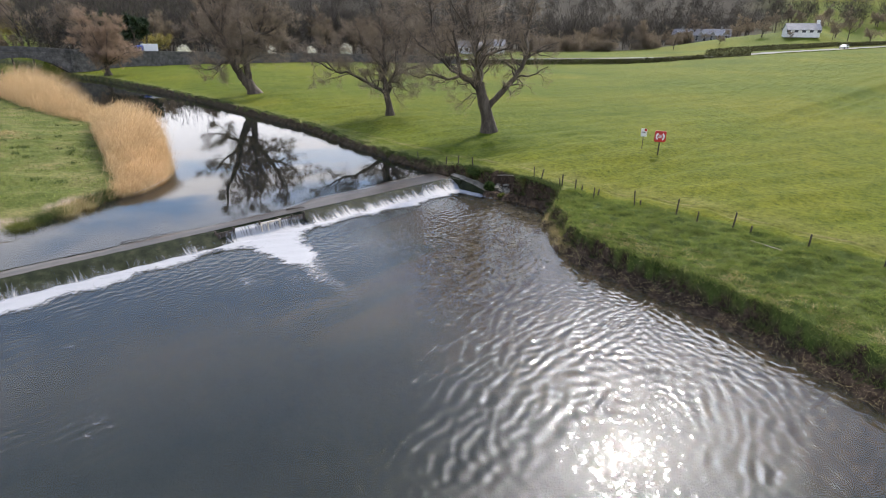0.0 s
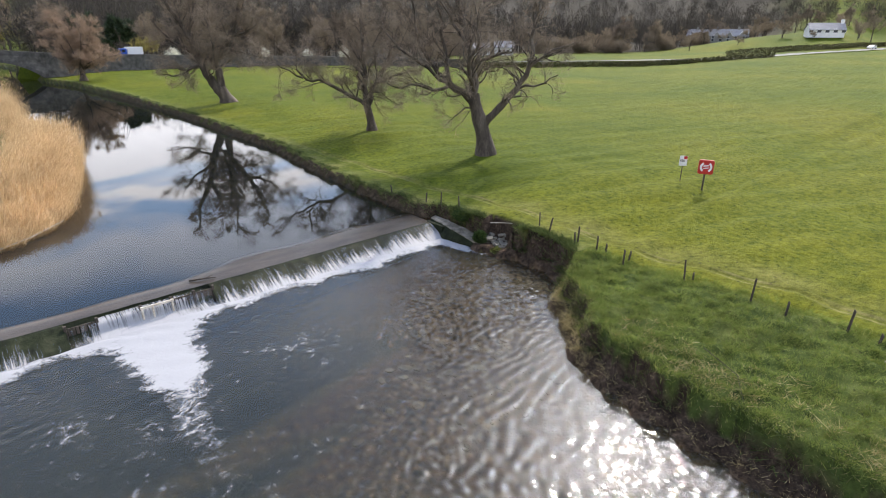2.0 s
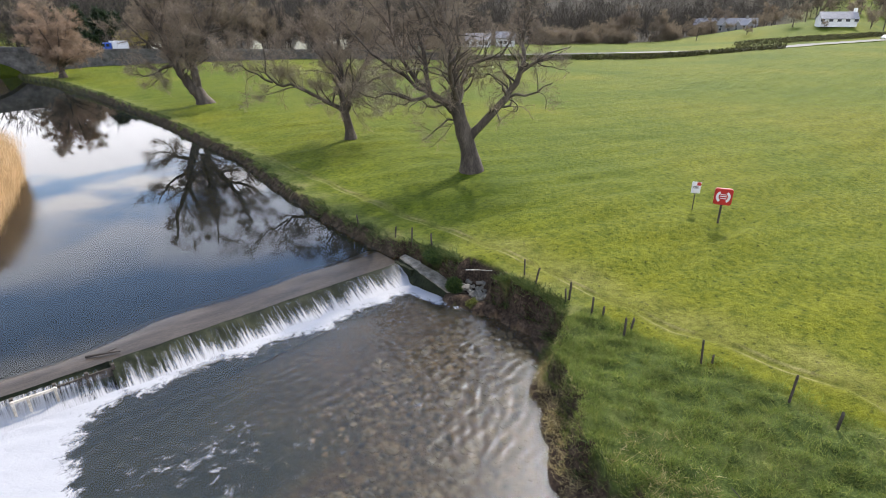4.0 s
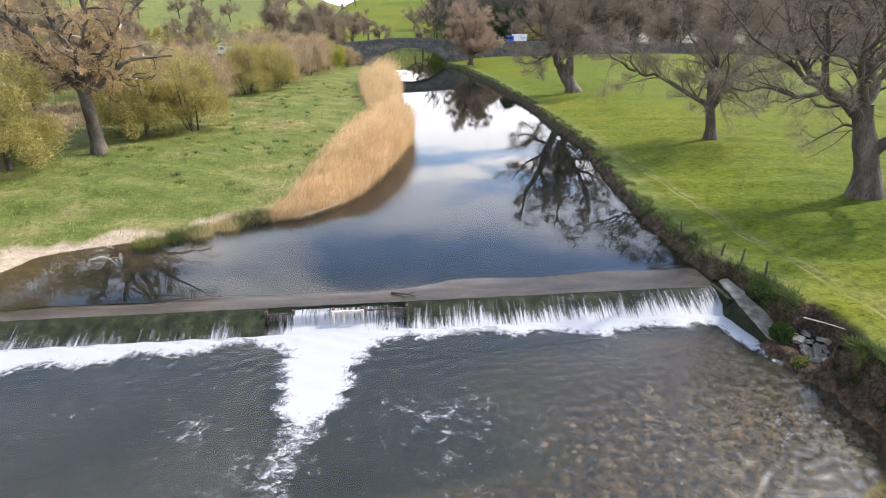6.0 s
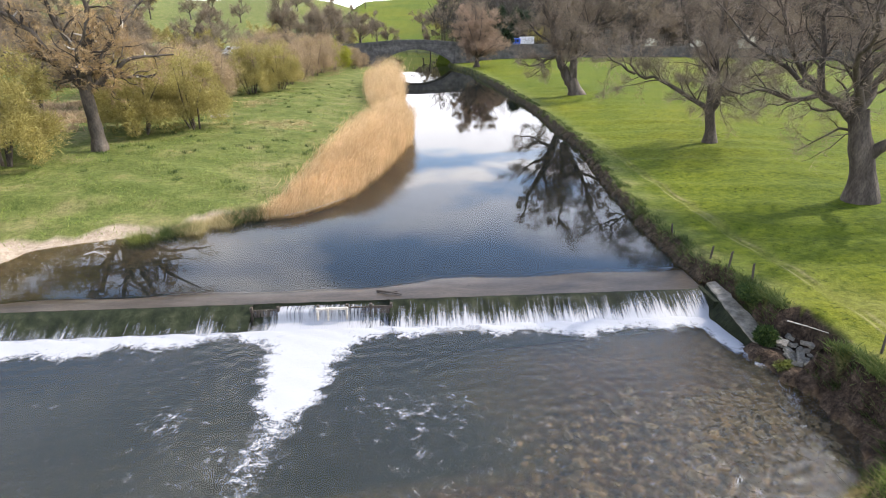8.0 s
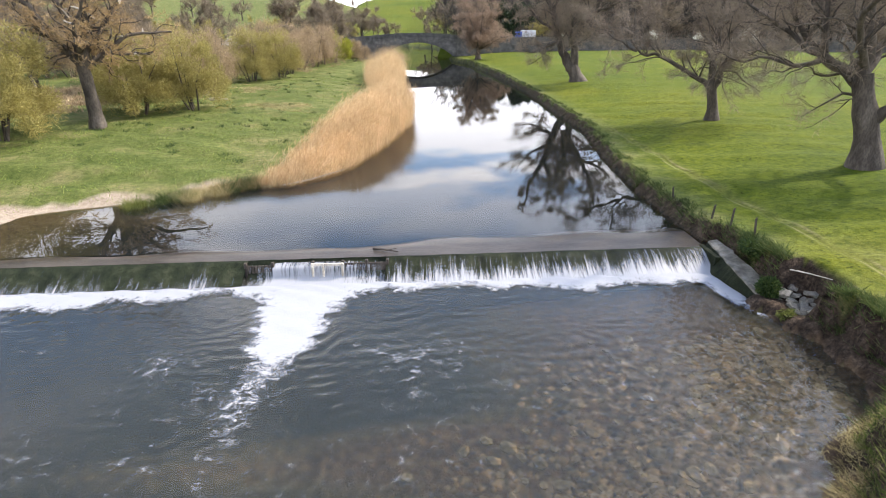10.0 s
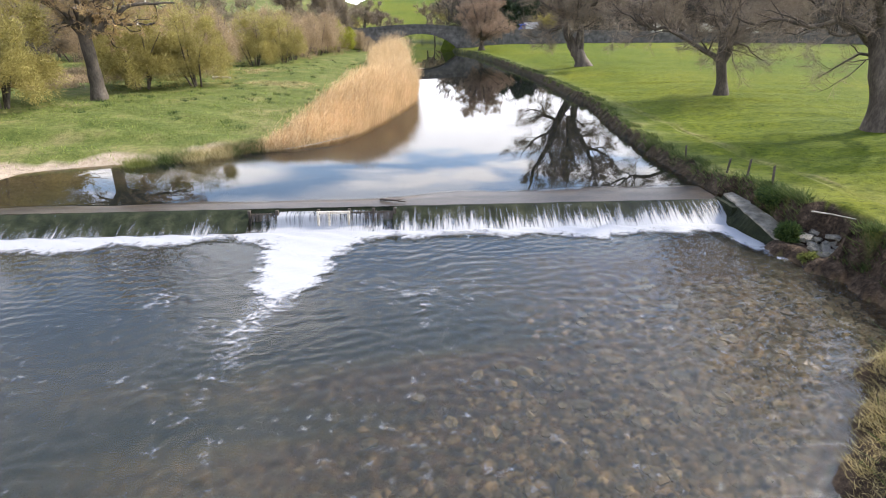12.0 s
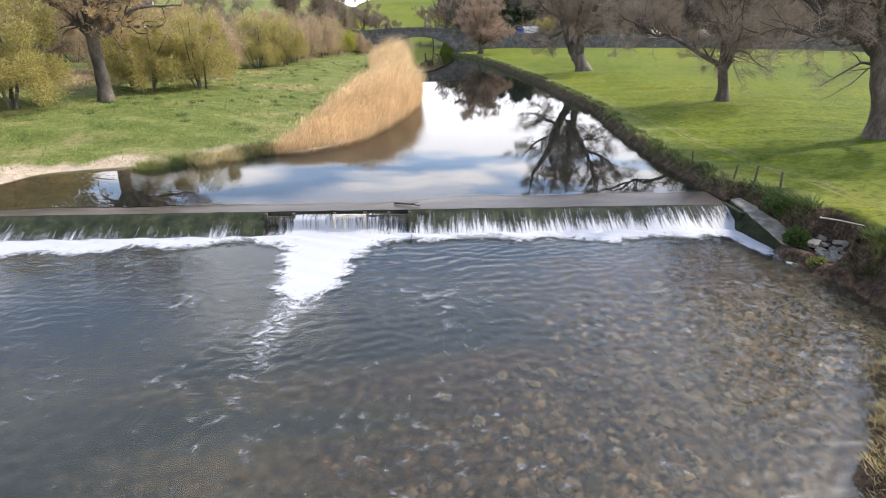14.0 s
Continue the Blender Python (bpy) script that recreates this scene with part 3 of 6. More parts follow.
def build_ground():
    xs = axis((-1800, -400, 100), (-400, -120, 20), (-120, -45, 3), (-45, -28, 0.7), (-28, -8, 0.4), (-8, 2.2, 0.16), (2.2, 4.0, 0.1), (4, 16, 0.5), (16, 60, 2), (60, 200, 7), (200, 500, 20), (500, 1800, 100))
    ys = axis((-600, -100, 50), (-100, -34, 4), (-34, -26, 0.8), (-26, 4, 0.16), (4, 30, 0.4), (30, 75, 0.9), (75, 160, 2), (160, 420, 9), (420, 900, 24), (900, 2200, 120))
    gx, gy = np.meshgrid(xs, ys)
    z, *weights = land(gx.ravel(), gy.ravel())
    nx, ny = len(xs), len(ys)
    idx = np.arange(nx * ny).reshape(ny, nx)
    quads = np.stack([idx[:-1, :-1], idx[:-1, 1:], idx[1:, 1:], idx[1:, :-1]], axis=-1).reshape(-1, 4)
    me = bpy.data.meshes.new("ground")
    me.vertices.add(nx * ny)
    me.vertices.foreach_set("co", np.stack([gx.ravel(), gy.ravel(), z], axis=1).reshape(-1))
    me.loops.add(quads.size)
    me.loops.foreach_set("vertex_index", quads.reshape(-1).astype(np.int32))
    me.polygons.add(len(quads))
    me.polygons.foreach_set("loop_start", (np.arange(len(quads)) * 4).astype(np.int32))
    me.polygons.foreach_set("use_smooth", [True] * len(quads))
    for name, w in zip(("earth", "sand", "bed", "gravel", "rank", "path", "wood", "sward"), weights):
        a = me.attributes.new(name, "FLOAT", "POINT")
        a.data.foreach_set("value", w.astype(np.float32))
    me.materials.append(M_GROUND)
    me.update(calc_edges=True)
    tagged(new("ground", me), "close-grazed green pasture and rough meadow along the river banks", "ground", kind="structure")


build_ground()


def water_sheet(name, xs, ys, z, material, label):
    gx, gy = np.meshgrid(xs, ys)
    nx, ny = len(xs), len(ys)
    faces = [(j * nx + i, j * nx + i + 1, (j + 1) * nx + i + 1, (j + 1) * nx + i) for j in range(ny - 1) for i in range(nx - 1)]
    me = mesh_of(name, np.stack([gx.ravel(), gy.ravel(), np.full(gx.size, z)], axis=1), faces, material)
    tagged(new(name, me), label, "water", kind="structure")


def crest_y(x):
    """The weir's crest leans a little downstream on its far side."""
    return 0.022 * x


water_sheet("water_pool", np.linspace(-60, 8, 18), np.array([0.5, 20, 60, 110, 230]), ZU, M_POOL, "still mirror-like pool above the weir")


def river_surface():
    """The water below the weir, with its ripples as shape."""
    xs = axis((-110, -36, 9), (-36, -21, 0.22), (-21, 1.6, 0.08), (1.6, 6, 0.8))
    ys = axis((-500, -60, 60), (-60, -30, 4), (-30, -24, 0.22), (-24, -0.95, 0.08), (-0.95, -0.35, 0.3))
    gx, gy = np.meshgrid(xs, ys)
    x, y = gx.ravel(), gy.ravel()
    rng = np.random.default_rng(17)
    bent_x, bent_y = x + 0.5 * wob(x, y, 0.32, 1.0) + 0.16 * wob(x, y, 1.1, 4.0), y + 0.5 * wob(x, y, 0.36, 5.0) + 0.16 * wob(x, y, 1.2, 2.0)
    h = np.zeros(len(x))
    for k in range(34):
        wave = 0.20 * (0.50 / 0.20) ** rng.uniform(0, 1)
        turn = math.radians(rng.normal(252, 60))
        kx, ky = math.cos(turn) * 2 * math.pi / wave, math.sin(turn) * 2 * math.pi / wave
        h += wave * np.sin(kx * bent_x + ky * bent_y + rng.uniform(0, 6.28))
    h *= 0.15 / (2 * math.pi) / math.sqrt(17)
    dr = np.interp(y, R_Y, R_X) - x
    rough = np.interp(dr, [0, 1.5, 7, 14, 25], [0.35, 0.6, 0.66, 0.42, 0.28]) * (0.95 + 0.25 * wob(x, y, 0.22, 3.0) + 0.2 * wob(x, y, 0.6, 8.0)).clip(0.5, 1.5)
    rough = rough * (1 + 0.55 * smooth(-10.5, -14, y))
    rough = rough * smooth(-36, -30, x) * smooth(-31, -26, y) * smooth(2.5, 1.0, x)
    nx, ny = len(xs), len(ys)
    faces = [(j * nx + i, j * nx + i + 1, (j + 1) * nx + i + 1, (j + 1) * nx + i) for j in range(ny - 1) for i in range(nx - 1)]
    me = mesh_of("water_river", np.stack([x, y, ZD + h * rough], axis=1), faces, M_RIVER)
    tagged(new("water_river", me), "rippled shallow river below the weir", "water", kind="structure")


river_surface()


# ---- weir ----
def build_weir():
    weir = tagged(new("weir"), "long low stone weir with water sliding down its mossy face", "weir")
    # body: apron, crest and sloping face in one profile, swept from bank to bank
    profile = [(2.6, -0.6), (2.2, -0.12), (1.6, 0.008), (0.9, 0.014), (0.08, 0.012), (-0.06, -0.01), (-0.22, -0.10), (-0.75, -0.40), (-1.15, -0.62), (-1.15, -1.5)]

    def sweep(name, x0, x1, prof, material, step=0.4, jitter=0.012, drop=0.0, lift=0.0, reach=None):
        n = max(2, int((x1 - x0) / step))
        rng = np.random.default_rng(5)
        verts, faces = [], []
        for i in range(n + 1):
            x = x0 + (x1 - x0) * i / n
            g = reach(x) if reach else 1.0
            for yy, zz in prof:
                yy = yy * g if yy > 0.1 else yy
                verts.append((x, yy + crest_y(x) + rng.normal() * jitter, zz + lift - drop * (yy < 1.0) + rng.normal() * jitter * 0.7))
        k = len(prof)
        for i in range(n):
            for j in range(k - 1):
                faces.append((i * k + j, (i + 1) * k + j, (i + 1) * k + j + 1, i * k + j + 1))
        return mesh_of(name, verts, faces, material)

    part("apron", sweep("apron", -34, 0.15, profile[:5], M_APRON, jitter=0.006, reach=lambda x: float(np.interp(x, [-34, -25, -16, -12.5, -9.5, 0], [0.5, 0.5, 0.62, 0.55, 0.95, 1.05]) + 0.05 * math.sin(x * 1.3))), None, weir, "brown silted apron under a skin of water")
    part("face", sweep("face", -34, -15.8, profile[4:], M_MOSS), None, weir, "dark mossy sloping face")
    part("face", sweep("face", -15.8, -11.1, [(0.08, 0.012), (0.03, -0.12), (-0.18, -0.14), (-0.30, -0.52), (-1.15, -0.70), (-1.15, -1.5)], M_MOSS), None, weir, "lowered notch in the crest")
    part("face", sweep("face", -11.1, 0.15, profile[4:], M_MOSS), None, weir, "dark mossy sloping face")
    return weir


weir = build_weir()


def froth_mesh(name, xs, vs, place, density, material):
    """A sheet over parameters (x, v) whose froth weight is given point by point."""
    gx, gv = np.meshgrid(xs, vs)
    pts = place(gx.ravel(), gv.ravel())
    nx, nv = len(xs), len(vs)
    faces = [(j * nx + i, j * nx + i + 1, (j + 1) * nx + i + 1, (j + 1) * nx + i) for j in range(nv - 1) for i in range(nx - 1)]
    me = mesh_of(name, pts, faces, material)
    a = me.attributes.new("froth", "FLOAT", "POINT")
    a.data.foreach_set("value", density(gx.ravel(), gv.ravel()).astype(np.float32))
    return me


def fall_place(x, v):
    """Down the weir's face: v from 0 at the crest to 1 at the foot."""
    notch = (x > -15.8) & (x < -11.1)
    y = np.where(notch, np.interp(v, [0, 0.12, 0.2, 0.55, 1.0], [0.06, -0.2, -0.30, -0.42, -1.25]), np.interp(v, [0, 0.12, 0.3, 0.7, 1.0], [0.10, -0.08, -0.27, -0.80, -1.25]))
    z = np.where(notch, np.interp(v, [0, 0.12, 0.2, 0.55, 1.0], [-0.09, -0.10, -0.13, -0.47, -0.56]), np.interp(v, [0, 0.12, 0.3, 0.7, 1.0], [0.020, 0.0, -0.075, -0.375, -0.57]))
    return np.stack([x, y + 0.022 * x - 0.03 * np.abs(wob(x, x * 0, 6.0)), z + 0.012 * wob(x, v, 9.0)], axis=1)


def fall_density(x, v):
    thick = np.interp(x, [-34, -24, -22, -20, -17.8, -17.2, -16.4, -15.8, -15.6, -14.95, -14.85, -13, -11.8, -11.2, -10.8, -6, -3, -1, 0], [0.12, 0.10, 0.04, -0.06, -0.08, 0.22, 0.02, -0.05, 0.26, 0.28, 0.85, 0.8, 0.36, 0.30, 0.16, 0.22, 0.28, 0.38, 0.50])
    foot = np.interp(x, [-16, -11, -10], [0.5, 0.6, 0.78])
    return thick + foot * smooth(0.25, 1.05, v + 0.08 * wob(x, x * 0, 3.3, 1.0)) - 0.2 * smooth(0.2, 0.0, v) + 0.12 * wob(x, x * 0, 2.2)


fall = part("falling_water", froth_mesh("falling_water", np.linspace(-34, 0.1, 500), np.linspace(0, 1, 14), fall_place, fall_density, M_FALL), None, None)
tagged(fall, "thin white curtain of water running down the weir", "waterfall", kind="stuff")


def froth_place(x, y):
    near = np.exp(-np.clip(-1.0 - y, 0, 9) / 0.5)
    return np.stack([x, y + 0.022 * x, ZD + 0.03 + (0.05 + 0.03 * wob(x, y, 5.0)) * near + 0.01 * wob(x, y, 3.0)], axis=1)


def froth_density(x, y):
    s = -1.0 - y
    edge = np.interp(x, [-34, -23, -21, -19, -17, -16, -15.6, -11.6, -11, -9, -5.5, -1.7, 0.2], [1.05, 1.05, 1.1, 0.72, 0.4, 0.2, 0.7, 0.6, 0.3, 0.5, 0.72, 0.72, 0.9])
    edge = edge + 0.22 * wob(x, x * 0, 1.1) + 0.22 * wob(x, x * 0, 2.6) + 0.07 * wob(x, x * 0, 8.0, 1.0)
    d = np.clip(0.52 + 1.25 * (edge - s), -0.3, 1.1)
    # plume below the notch, drifting away downstream
    mid = -13.5 - 0.12 * smooth(-1.0, -3.0, y) - 0.12 * smooth(-4.0, -7.0, y) * np.clip(-y - 4, 0, 4) + 0.10 * wob(x * 0, y, 1.3)
    half = np.interp(-y, [0.9, 1.6, 2.6, 3.6, 4.8, 6.0, 8.0], [2.15, 1.75, 1.2, 1.0, 0.85, 0.8, 1.0]) * (1 + 0.16 * wob(x * 0, y, 2.6, 2.0) + 0.1 * wob(x, y, 5.0, 1.0))
    plume = 1.3 - 0.8 * (np.abs(x - mid) / half) ** 2.0 - 0.62 * smooth(4.4, 5.6, -y) - 0.12 * np.clip(-y - 5.4, 0, 20)
    # side jet at the wing wall
    jet = 1.1 - 1.0 * (np.abs(x + 0.32 + 0.13 * (y + 1)) / 0.58) ** 2 - 0.50 * np.clip(-y - 2.5, 0, 9)
    flecks = 0.19 * np.exp(-(((x + 10.0) / 1.3) ** 2) - ((y + 5.0) / 0.7) ** 2) + 0.26 * np.exp(-(((x + 16.5) / 0.6) ** 2) - ((y + 5.3) / 0.9) ** 2)
    flecks = flecks + 0.24 * np.exp(-(((x + 14.3) / 1.1) ** 2) - ((y + 6.8) / 1.2) ** 2) + 0.10 * np.exp(-(((x + 10.2) / 0.5) ** 2) - ((y + 7.2) / 1.6) ** 2) + 0.06 * wob(x, y, 0.5) + 0.13
    return np.maximum(np.maximum(d, plume), np.maximum(jet, flecks))


froth = part("froth", froth_mesh("froth", np.linspace(-34, 0.6, 360), np.linspace(-12, -0.95, 150), froth_place, froth_density, M_FROTH), None, None)
tagged(froth, "white foam boiling at the foot of the weir and drifting off", "foam", kind="stuff")


# ---- trees ----
def grow(rng, base, way, length, radius, depth, spec, out):
    """One limb and, from it, its offspring. out: a list of runs for each depth."""
    n = spec["knots"][depth]
    pts, p, d = [np.array(base, float)], np.array(base, float), np.array(way, float)
    step = length / n
    for i in range(n):
        d = d + rng.normal(size=3) * spec["wander"][depth] + np.array((0, 0, spec["lift"][depth]))
        d /= np.linalg.norm(d)
        p = p + d * step
        pts.append(p.copy())
    taper = spec["taper"][depth]
    radii = [radius * (1 - (1 - taper) * (i / n) ** 0.9) for i in range(n + 1)]
    out[depth].append((pts, radii))
    if depth + 1 >= len(spec["kids"]) + 1:
        return
    k = spec["kids"][depth]
    for c in range(k):
        f = spec["from"][depth] + (1 - spec["from"][depth]) * (c + rng.uniform(0.1, 0.9)) / k
        i = min(n - 1, int(f * n))
        q = pts[i] + (pts[i + 1] - pts[i]) * (f * n - i)
        t = pts[i + 1] - pts[i]
        t /= np.linalg.norm(t)
        s = rng.normal(size=3)
        s[2] = s[2] * 0.5 + spec["rise"][depth]
        s -= t * np.dot(s, t)
        s /= np.linalg.norm(s) + 1e-9
        a = spec["angle"][depth] * rng.uniform(0.75, 1.25)
        way2 = t * math.cos(a) + s * math.sin(a)
        r2 = radii[i] * spec["thin"][depth] * rng.uniform(0.75, 1.1)
        l2 = length * spec["short"][depth] * rng.uniform(0.7, 1.2) * (1.15 - 0.5 * f)
        grow(rng, q, way2, l2, r2, depth + 1, spec, out)


OAK = dict(knots=[6, 8, 7, 5, 4], wander=[0.05, 0.19, 0.24, 0.26, 0.26], lift=[0.02, 0.03, 0.035, 0.02, 0.0], taper=[0.62, 0.3, 0.25, 0.25, 0.3],
           kids=[6, 7, 6, 5], rise=[0.5, 0.25, 0.2, 0.1], angle=[0.85, 0.8, 0.8, 0.75], thin=[0.55, 0.5, 0.5, 0.5], short=[1.15, 0.5, 0.5, 0.5])
OAK["from"] = [0.55, 0.25, 0.2, 0.2]


def tree_runs(seed, height, girth, spec=OAK, lean=(0, 0), limbs=()):
    """Runs of a tree that stands at the origin. limbs: (height share, compass turn in degrees, rise in degrees, length share, girth share) set by hand."""
    rng = np.random.default_rng(seed)
    levels = len(spec["kids"]) + 1
    out = [[] for _ in range(levels)]
    trunk_len = height * spec.get("trunk", 0.42)
    spec0 = dict(spec)
    if limbs:
        n = spec["knots"][0]
        p, d, pts = np.zeros(3), np.array((lean[0], lean[1], 1.0)), [np.zeros(3)]
        d /= np.linalg.norm(d)
        for i in range(n):
            d = d + rng.normal(size=3) * spec["wander"][0]
            d /= np.linalg.norm(d)
            p = p + d * trunk_len / n
            pts.append(p.copy())
        radii = [girth * (1.0 - 0.32 * i / n) for i in range(n + 1)]
        out[0].append((pts, radii))
        for share, turn, rise, ln, gi in limbs:
            f = min(0.999, share) * n
            q = pts[int(f)] + (pts[int(f) + 1] - pts[int(f)]) * (f - int(f))
            a, b = radians(turn), radians(rise)
            grow(rng, q, (math.sin(a) * math.cos(b), math.cos(a) * math.cos(b), math.sin(b)), ln * height, gi * girth, 1, spec0, out)
    else:
        grow(rng, (0, 0, 0), (lean[0], lean[1], 1.0), trunk_len, girth, 0, spec0, out)
    # flare and roots at the foot
    pts, radii = out[0][0]
    foot = np.array(pts[0])
    pts.insert(1, foot + (np.array(pts[1]) - foot) * 0.30)
    radii.insert(1, radii[0] * 1.0)
    radii[0] *= 1.45
    pts[0] = foot - np.array((0, 0, 0.35))
    return out


def drawn_runs(seed, shapes, across, spec, density, reach=(1.1, 2.9)):
    """Runs of a tree whose stems are drawn: each shape is (radius at foot, radius at tip, points of (u across, z up[, v away])). The rest grows from them."""
    rng = np.random.default_rng(seed)
    away = (-across[1], across[0])
    out = [[] for _ in range(5)]
    for k, (r0, r1, pts) in enumerate(shapes):
        p = np.array([(q[0] * across[0] + (q[2] if len(q) > 2 else 0) * away[0], q[0] * across[1] + (q[2] if len(q) > 2 else 0) * away[1], q[1]) for q in pts], float)
        s = np.concatenate([[0], np.cumsum(np.linalg.norm(np.diff(p, axis=0), axis=1))])
        n = max(4, int(s[-1] / 0.55))
        t = np.linspace(0, s[-1], n + 1)
        q = np.stack([np.interp(t, s, p[:, c]) for c in range(3)], axis=1)
        q[1:-1] = (q[:-2] + 2 * q[1:-1] + q[2:]) / 4
        if k:
            q[1:] += rng.normal(0, 0.075, (n, 3))
        radii = r0 + (r1 - r0) * (t / s[-1]) ** 0.8
        radii = radii * rng.uniform(0.92, 1.08, n + 1)
        if k == 0:
            radii = radii * (1 + 0.40 * np.exp(-np.clip(t - 0.4, 0, 9) / 0.32))
        out[0 if k == 0 else 1].append((list(q), list(radii)))
        if k == 0:
            continue
        for c in range(int(s[-1] * density)):
            f = rng.uniform(0.12, 1.0)
            i = min(n - 1, int(f * n))
            w = q[i + 1] - q[i]
            w /= np.linalg.norm(w)
            d = rng.normal(size=3) + np.array((0, 0, 0.25))
            d -= w * np.dot(d, w)
            d /= np.linalg.norm(d)
            a = rng.uniform(0.55, 1.15)
            ln = rng.uniform(*reach) * (1.1 - 0.35 * f)
            grow(rng, q[i], w * math.cos(a) + d * math.sin(a), ln, min(radii[i] * 0.45, 0.05 + 0.016 * ln), 2, spec, out)
    return out


def twig_mesh(name, runs, rng, count, length, width, material, spread=0.9, plain=False):
    """Fine twigs set along the thinnest runs."""
    segs = np.array([(r[0][i], r[0][i + 1]) for r in runs for i in range(len(r[0]) - 1)])
    pick = rng.integers(0, len(segs), count)
    f = rng.uniform(0, 1, (count, 1))
    base = segs[pick, 0] * (1 - f) + segs[pick, 1] * f
    d = segs[pick, 1] - segs[pick, 0]
    d /= np.linalg.norm(d, axis=1)[:, None] + 1e-9
    d = d + rng.normal(size=(count, 3)) * spread
    d /= np.linalg.norm(d, axis=1)[:, None] + 1e-9
    tip = base + d * (length * rng.uniform(0.5, 1.3, (count, 1)))
    return slivers(name, base, tip, width * rng.uniform(0.6, 1.4, count), material, rng, 0.12, plain)


def build_tree(name, label, at, seed, height, girth, spec=OAK, lean=(0, 0), limbs=(), twigs=9000, twig_len=0.55, twig_w=0.016, twig_mat=None, group="", category="tree", shapes=(), across=(1, 0), density=2.6, reach=(1.1, 2.9)):
    tree = tagged(new(name), label, category, group)
    out = drawn_runs(seed, shapes, across, spec, density, reach) if shapes else tree_runs(seed, height, girth, spec, lean, limbs)
    part("trunk", tubes("trunk", out[0], M_BARK, 12), None, tree)
    for run in out[1]:
        part("limb", tubes("limb", [run], M_BARK, 7), None, tree)
    tagged(part("bough_tangle", tubes("bough_tangle", out[2], M_BARK, 5), None, tree), kind="stuff")
    if len(out) > 3:
        tagged(part("branch_tangle", tubes("branch_tangle", [r for o in out[3:] for r in o], M_TWIG, 3), None, tree), kind="stuff")
    rng = np.random.default_rng(seed + 77)
    tagged(part("crown", twig_mesh("crown", out[-1] + out[-2], rng, twigs, twig_len, twig_w, twig_mat or M_TWIG, 0.95), None, tree), kind="stuff")
    tree.location = (at[0], at[1], ground_z(at[0], at[1]) if len(at) < 3 else at[2])
    return tree


# ---- trees on the right bank ----
GNARL = dict(OAK, knots=[6, 8, 6, 5, 4], wander=[0.05, 0.2, 0.20, 0.21, 0.22], lift=[0, 0.02, 0.02, 0.01, 0.0], kids=[6, 7, 5, 4], short=[1, 0.5, 0.55, 0.55], thin=[0.5, 0.5, 0.55, 0.55])
CURLY = dict(GNARL, wander=[0.05, 0.2, 0.30, 0.30, 0.30], lift=[0, 0.02, 0.02, 0.0, 0.0])
build_tree("oak_tree", "old bare spreading oak with a forked trunk in green pasture", (10.6, 6.6), 11, 0, 0, CURLY, twigs=38000, twig_len=0.45, twig_w=0.008, group="riverside oaks", across=(0.736, -0.677), density=2.7, shapes=[
    (0.66, 0.42, [(0.08, -0.4), (0.06, 0.15), (0.0, 0.7), (-0.3, 1.9), (-0.7, 3.1), (-0.95, 4.0)]),
    (0.38, 0.06, [(-0.9, 3.7), (-1.1, 6.1), (-1.45, 7.8), (-2.0, 9.6), (-2.4, 11.2), (-2.6, 14.2)]), (0.22, 0.04, [(-1.3, 7.2), (-0.6, 9.2, 0.8), (-0.2, 11.6, 1.2), (-0.4, 14.6, 1.5)]), (0.14, 0.03, [(-1.0, 6.0), (0.5, 6.6, 0.5), (1.9, 7.0, 0.8), (2.6, 8.6, 1.2)]),
    (0.30, 0.22, [(-0.8, 3.5), (-1.7, 4.2), (-2.65, 4.7)]), (0.17, 0.04, [(-2.5, 4.7), (-2.8, 6.1), (-3.1, 8.3), (-3.5, 10.4), (-3.6, 12.4)]), (0.17, 0.04, [(-2.6, 4.7), (-3.9, 6.1, 0.5), (-4.9, 7.5, 0.9), (-5.0, 9.9, 1.3), (-5.3, 12.0, 1.5)]),
    (0.13, 0.03, [(-2.7, 4.8), (-4.6, 6.0, -0.7), (-6.2, 7.4, -1.2), (-7.4, 8.6, -1.5)]), (0.15, 0.03, [(-2.55, 4.6), (-3.9, 4.2), (-4.5, 4.6), (-5.6, 4.5), (-7.0, 4.7)]), (0.08, 0.02, [(-0.75, 3.1), (-1.5, 3.3, -0.3), (-2.1, 2.9, -0.5), (-2.8, 2.1, -0.8)]),
    (0.30, 0.05, [(-0.2, 1.9), (1.1, 3.3), (2.1, 4.5), (2.8, 5.8), (2.8, 7.7), (3.0, 9.4), (3.3, 12.0)]), (0.14, 0.03, [(2.75, 5.9), (4.2, 6.9, 0.4), (5.4, 7.2, 0.8)]), (0.11, 0.03, [(2.0, 4.4), (3.3, 4.8, -0.5), (4.6, 5.4, -0.9)]),
    (0.20, 0.04, [(-0.9, 4.0), (-0.5, 5.6, 2.2), (-0.6, 7.4, 4.0), (-0.3, 9.4, 5.2)]), (0.20, 0.04, [(-0.9, 4.2), (-1.4, 6.0, -2.0), (-0.8, 7.4, -3.8), (-1.0, 9.4, -5.0)]), (0.12, 0.03, [(-1.3, 7.0), (-3.0, 9.4, -1.0), (-4.2, 12.0, -1.6)])])
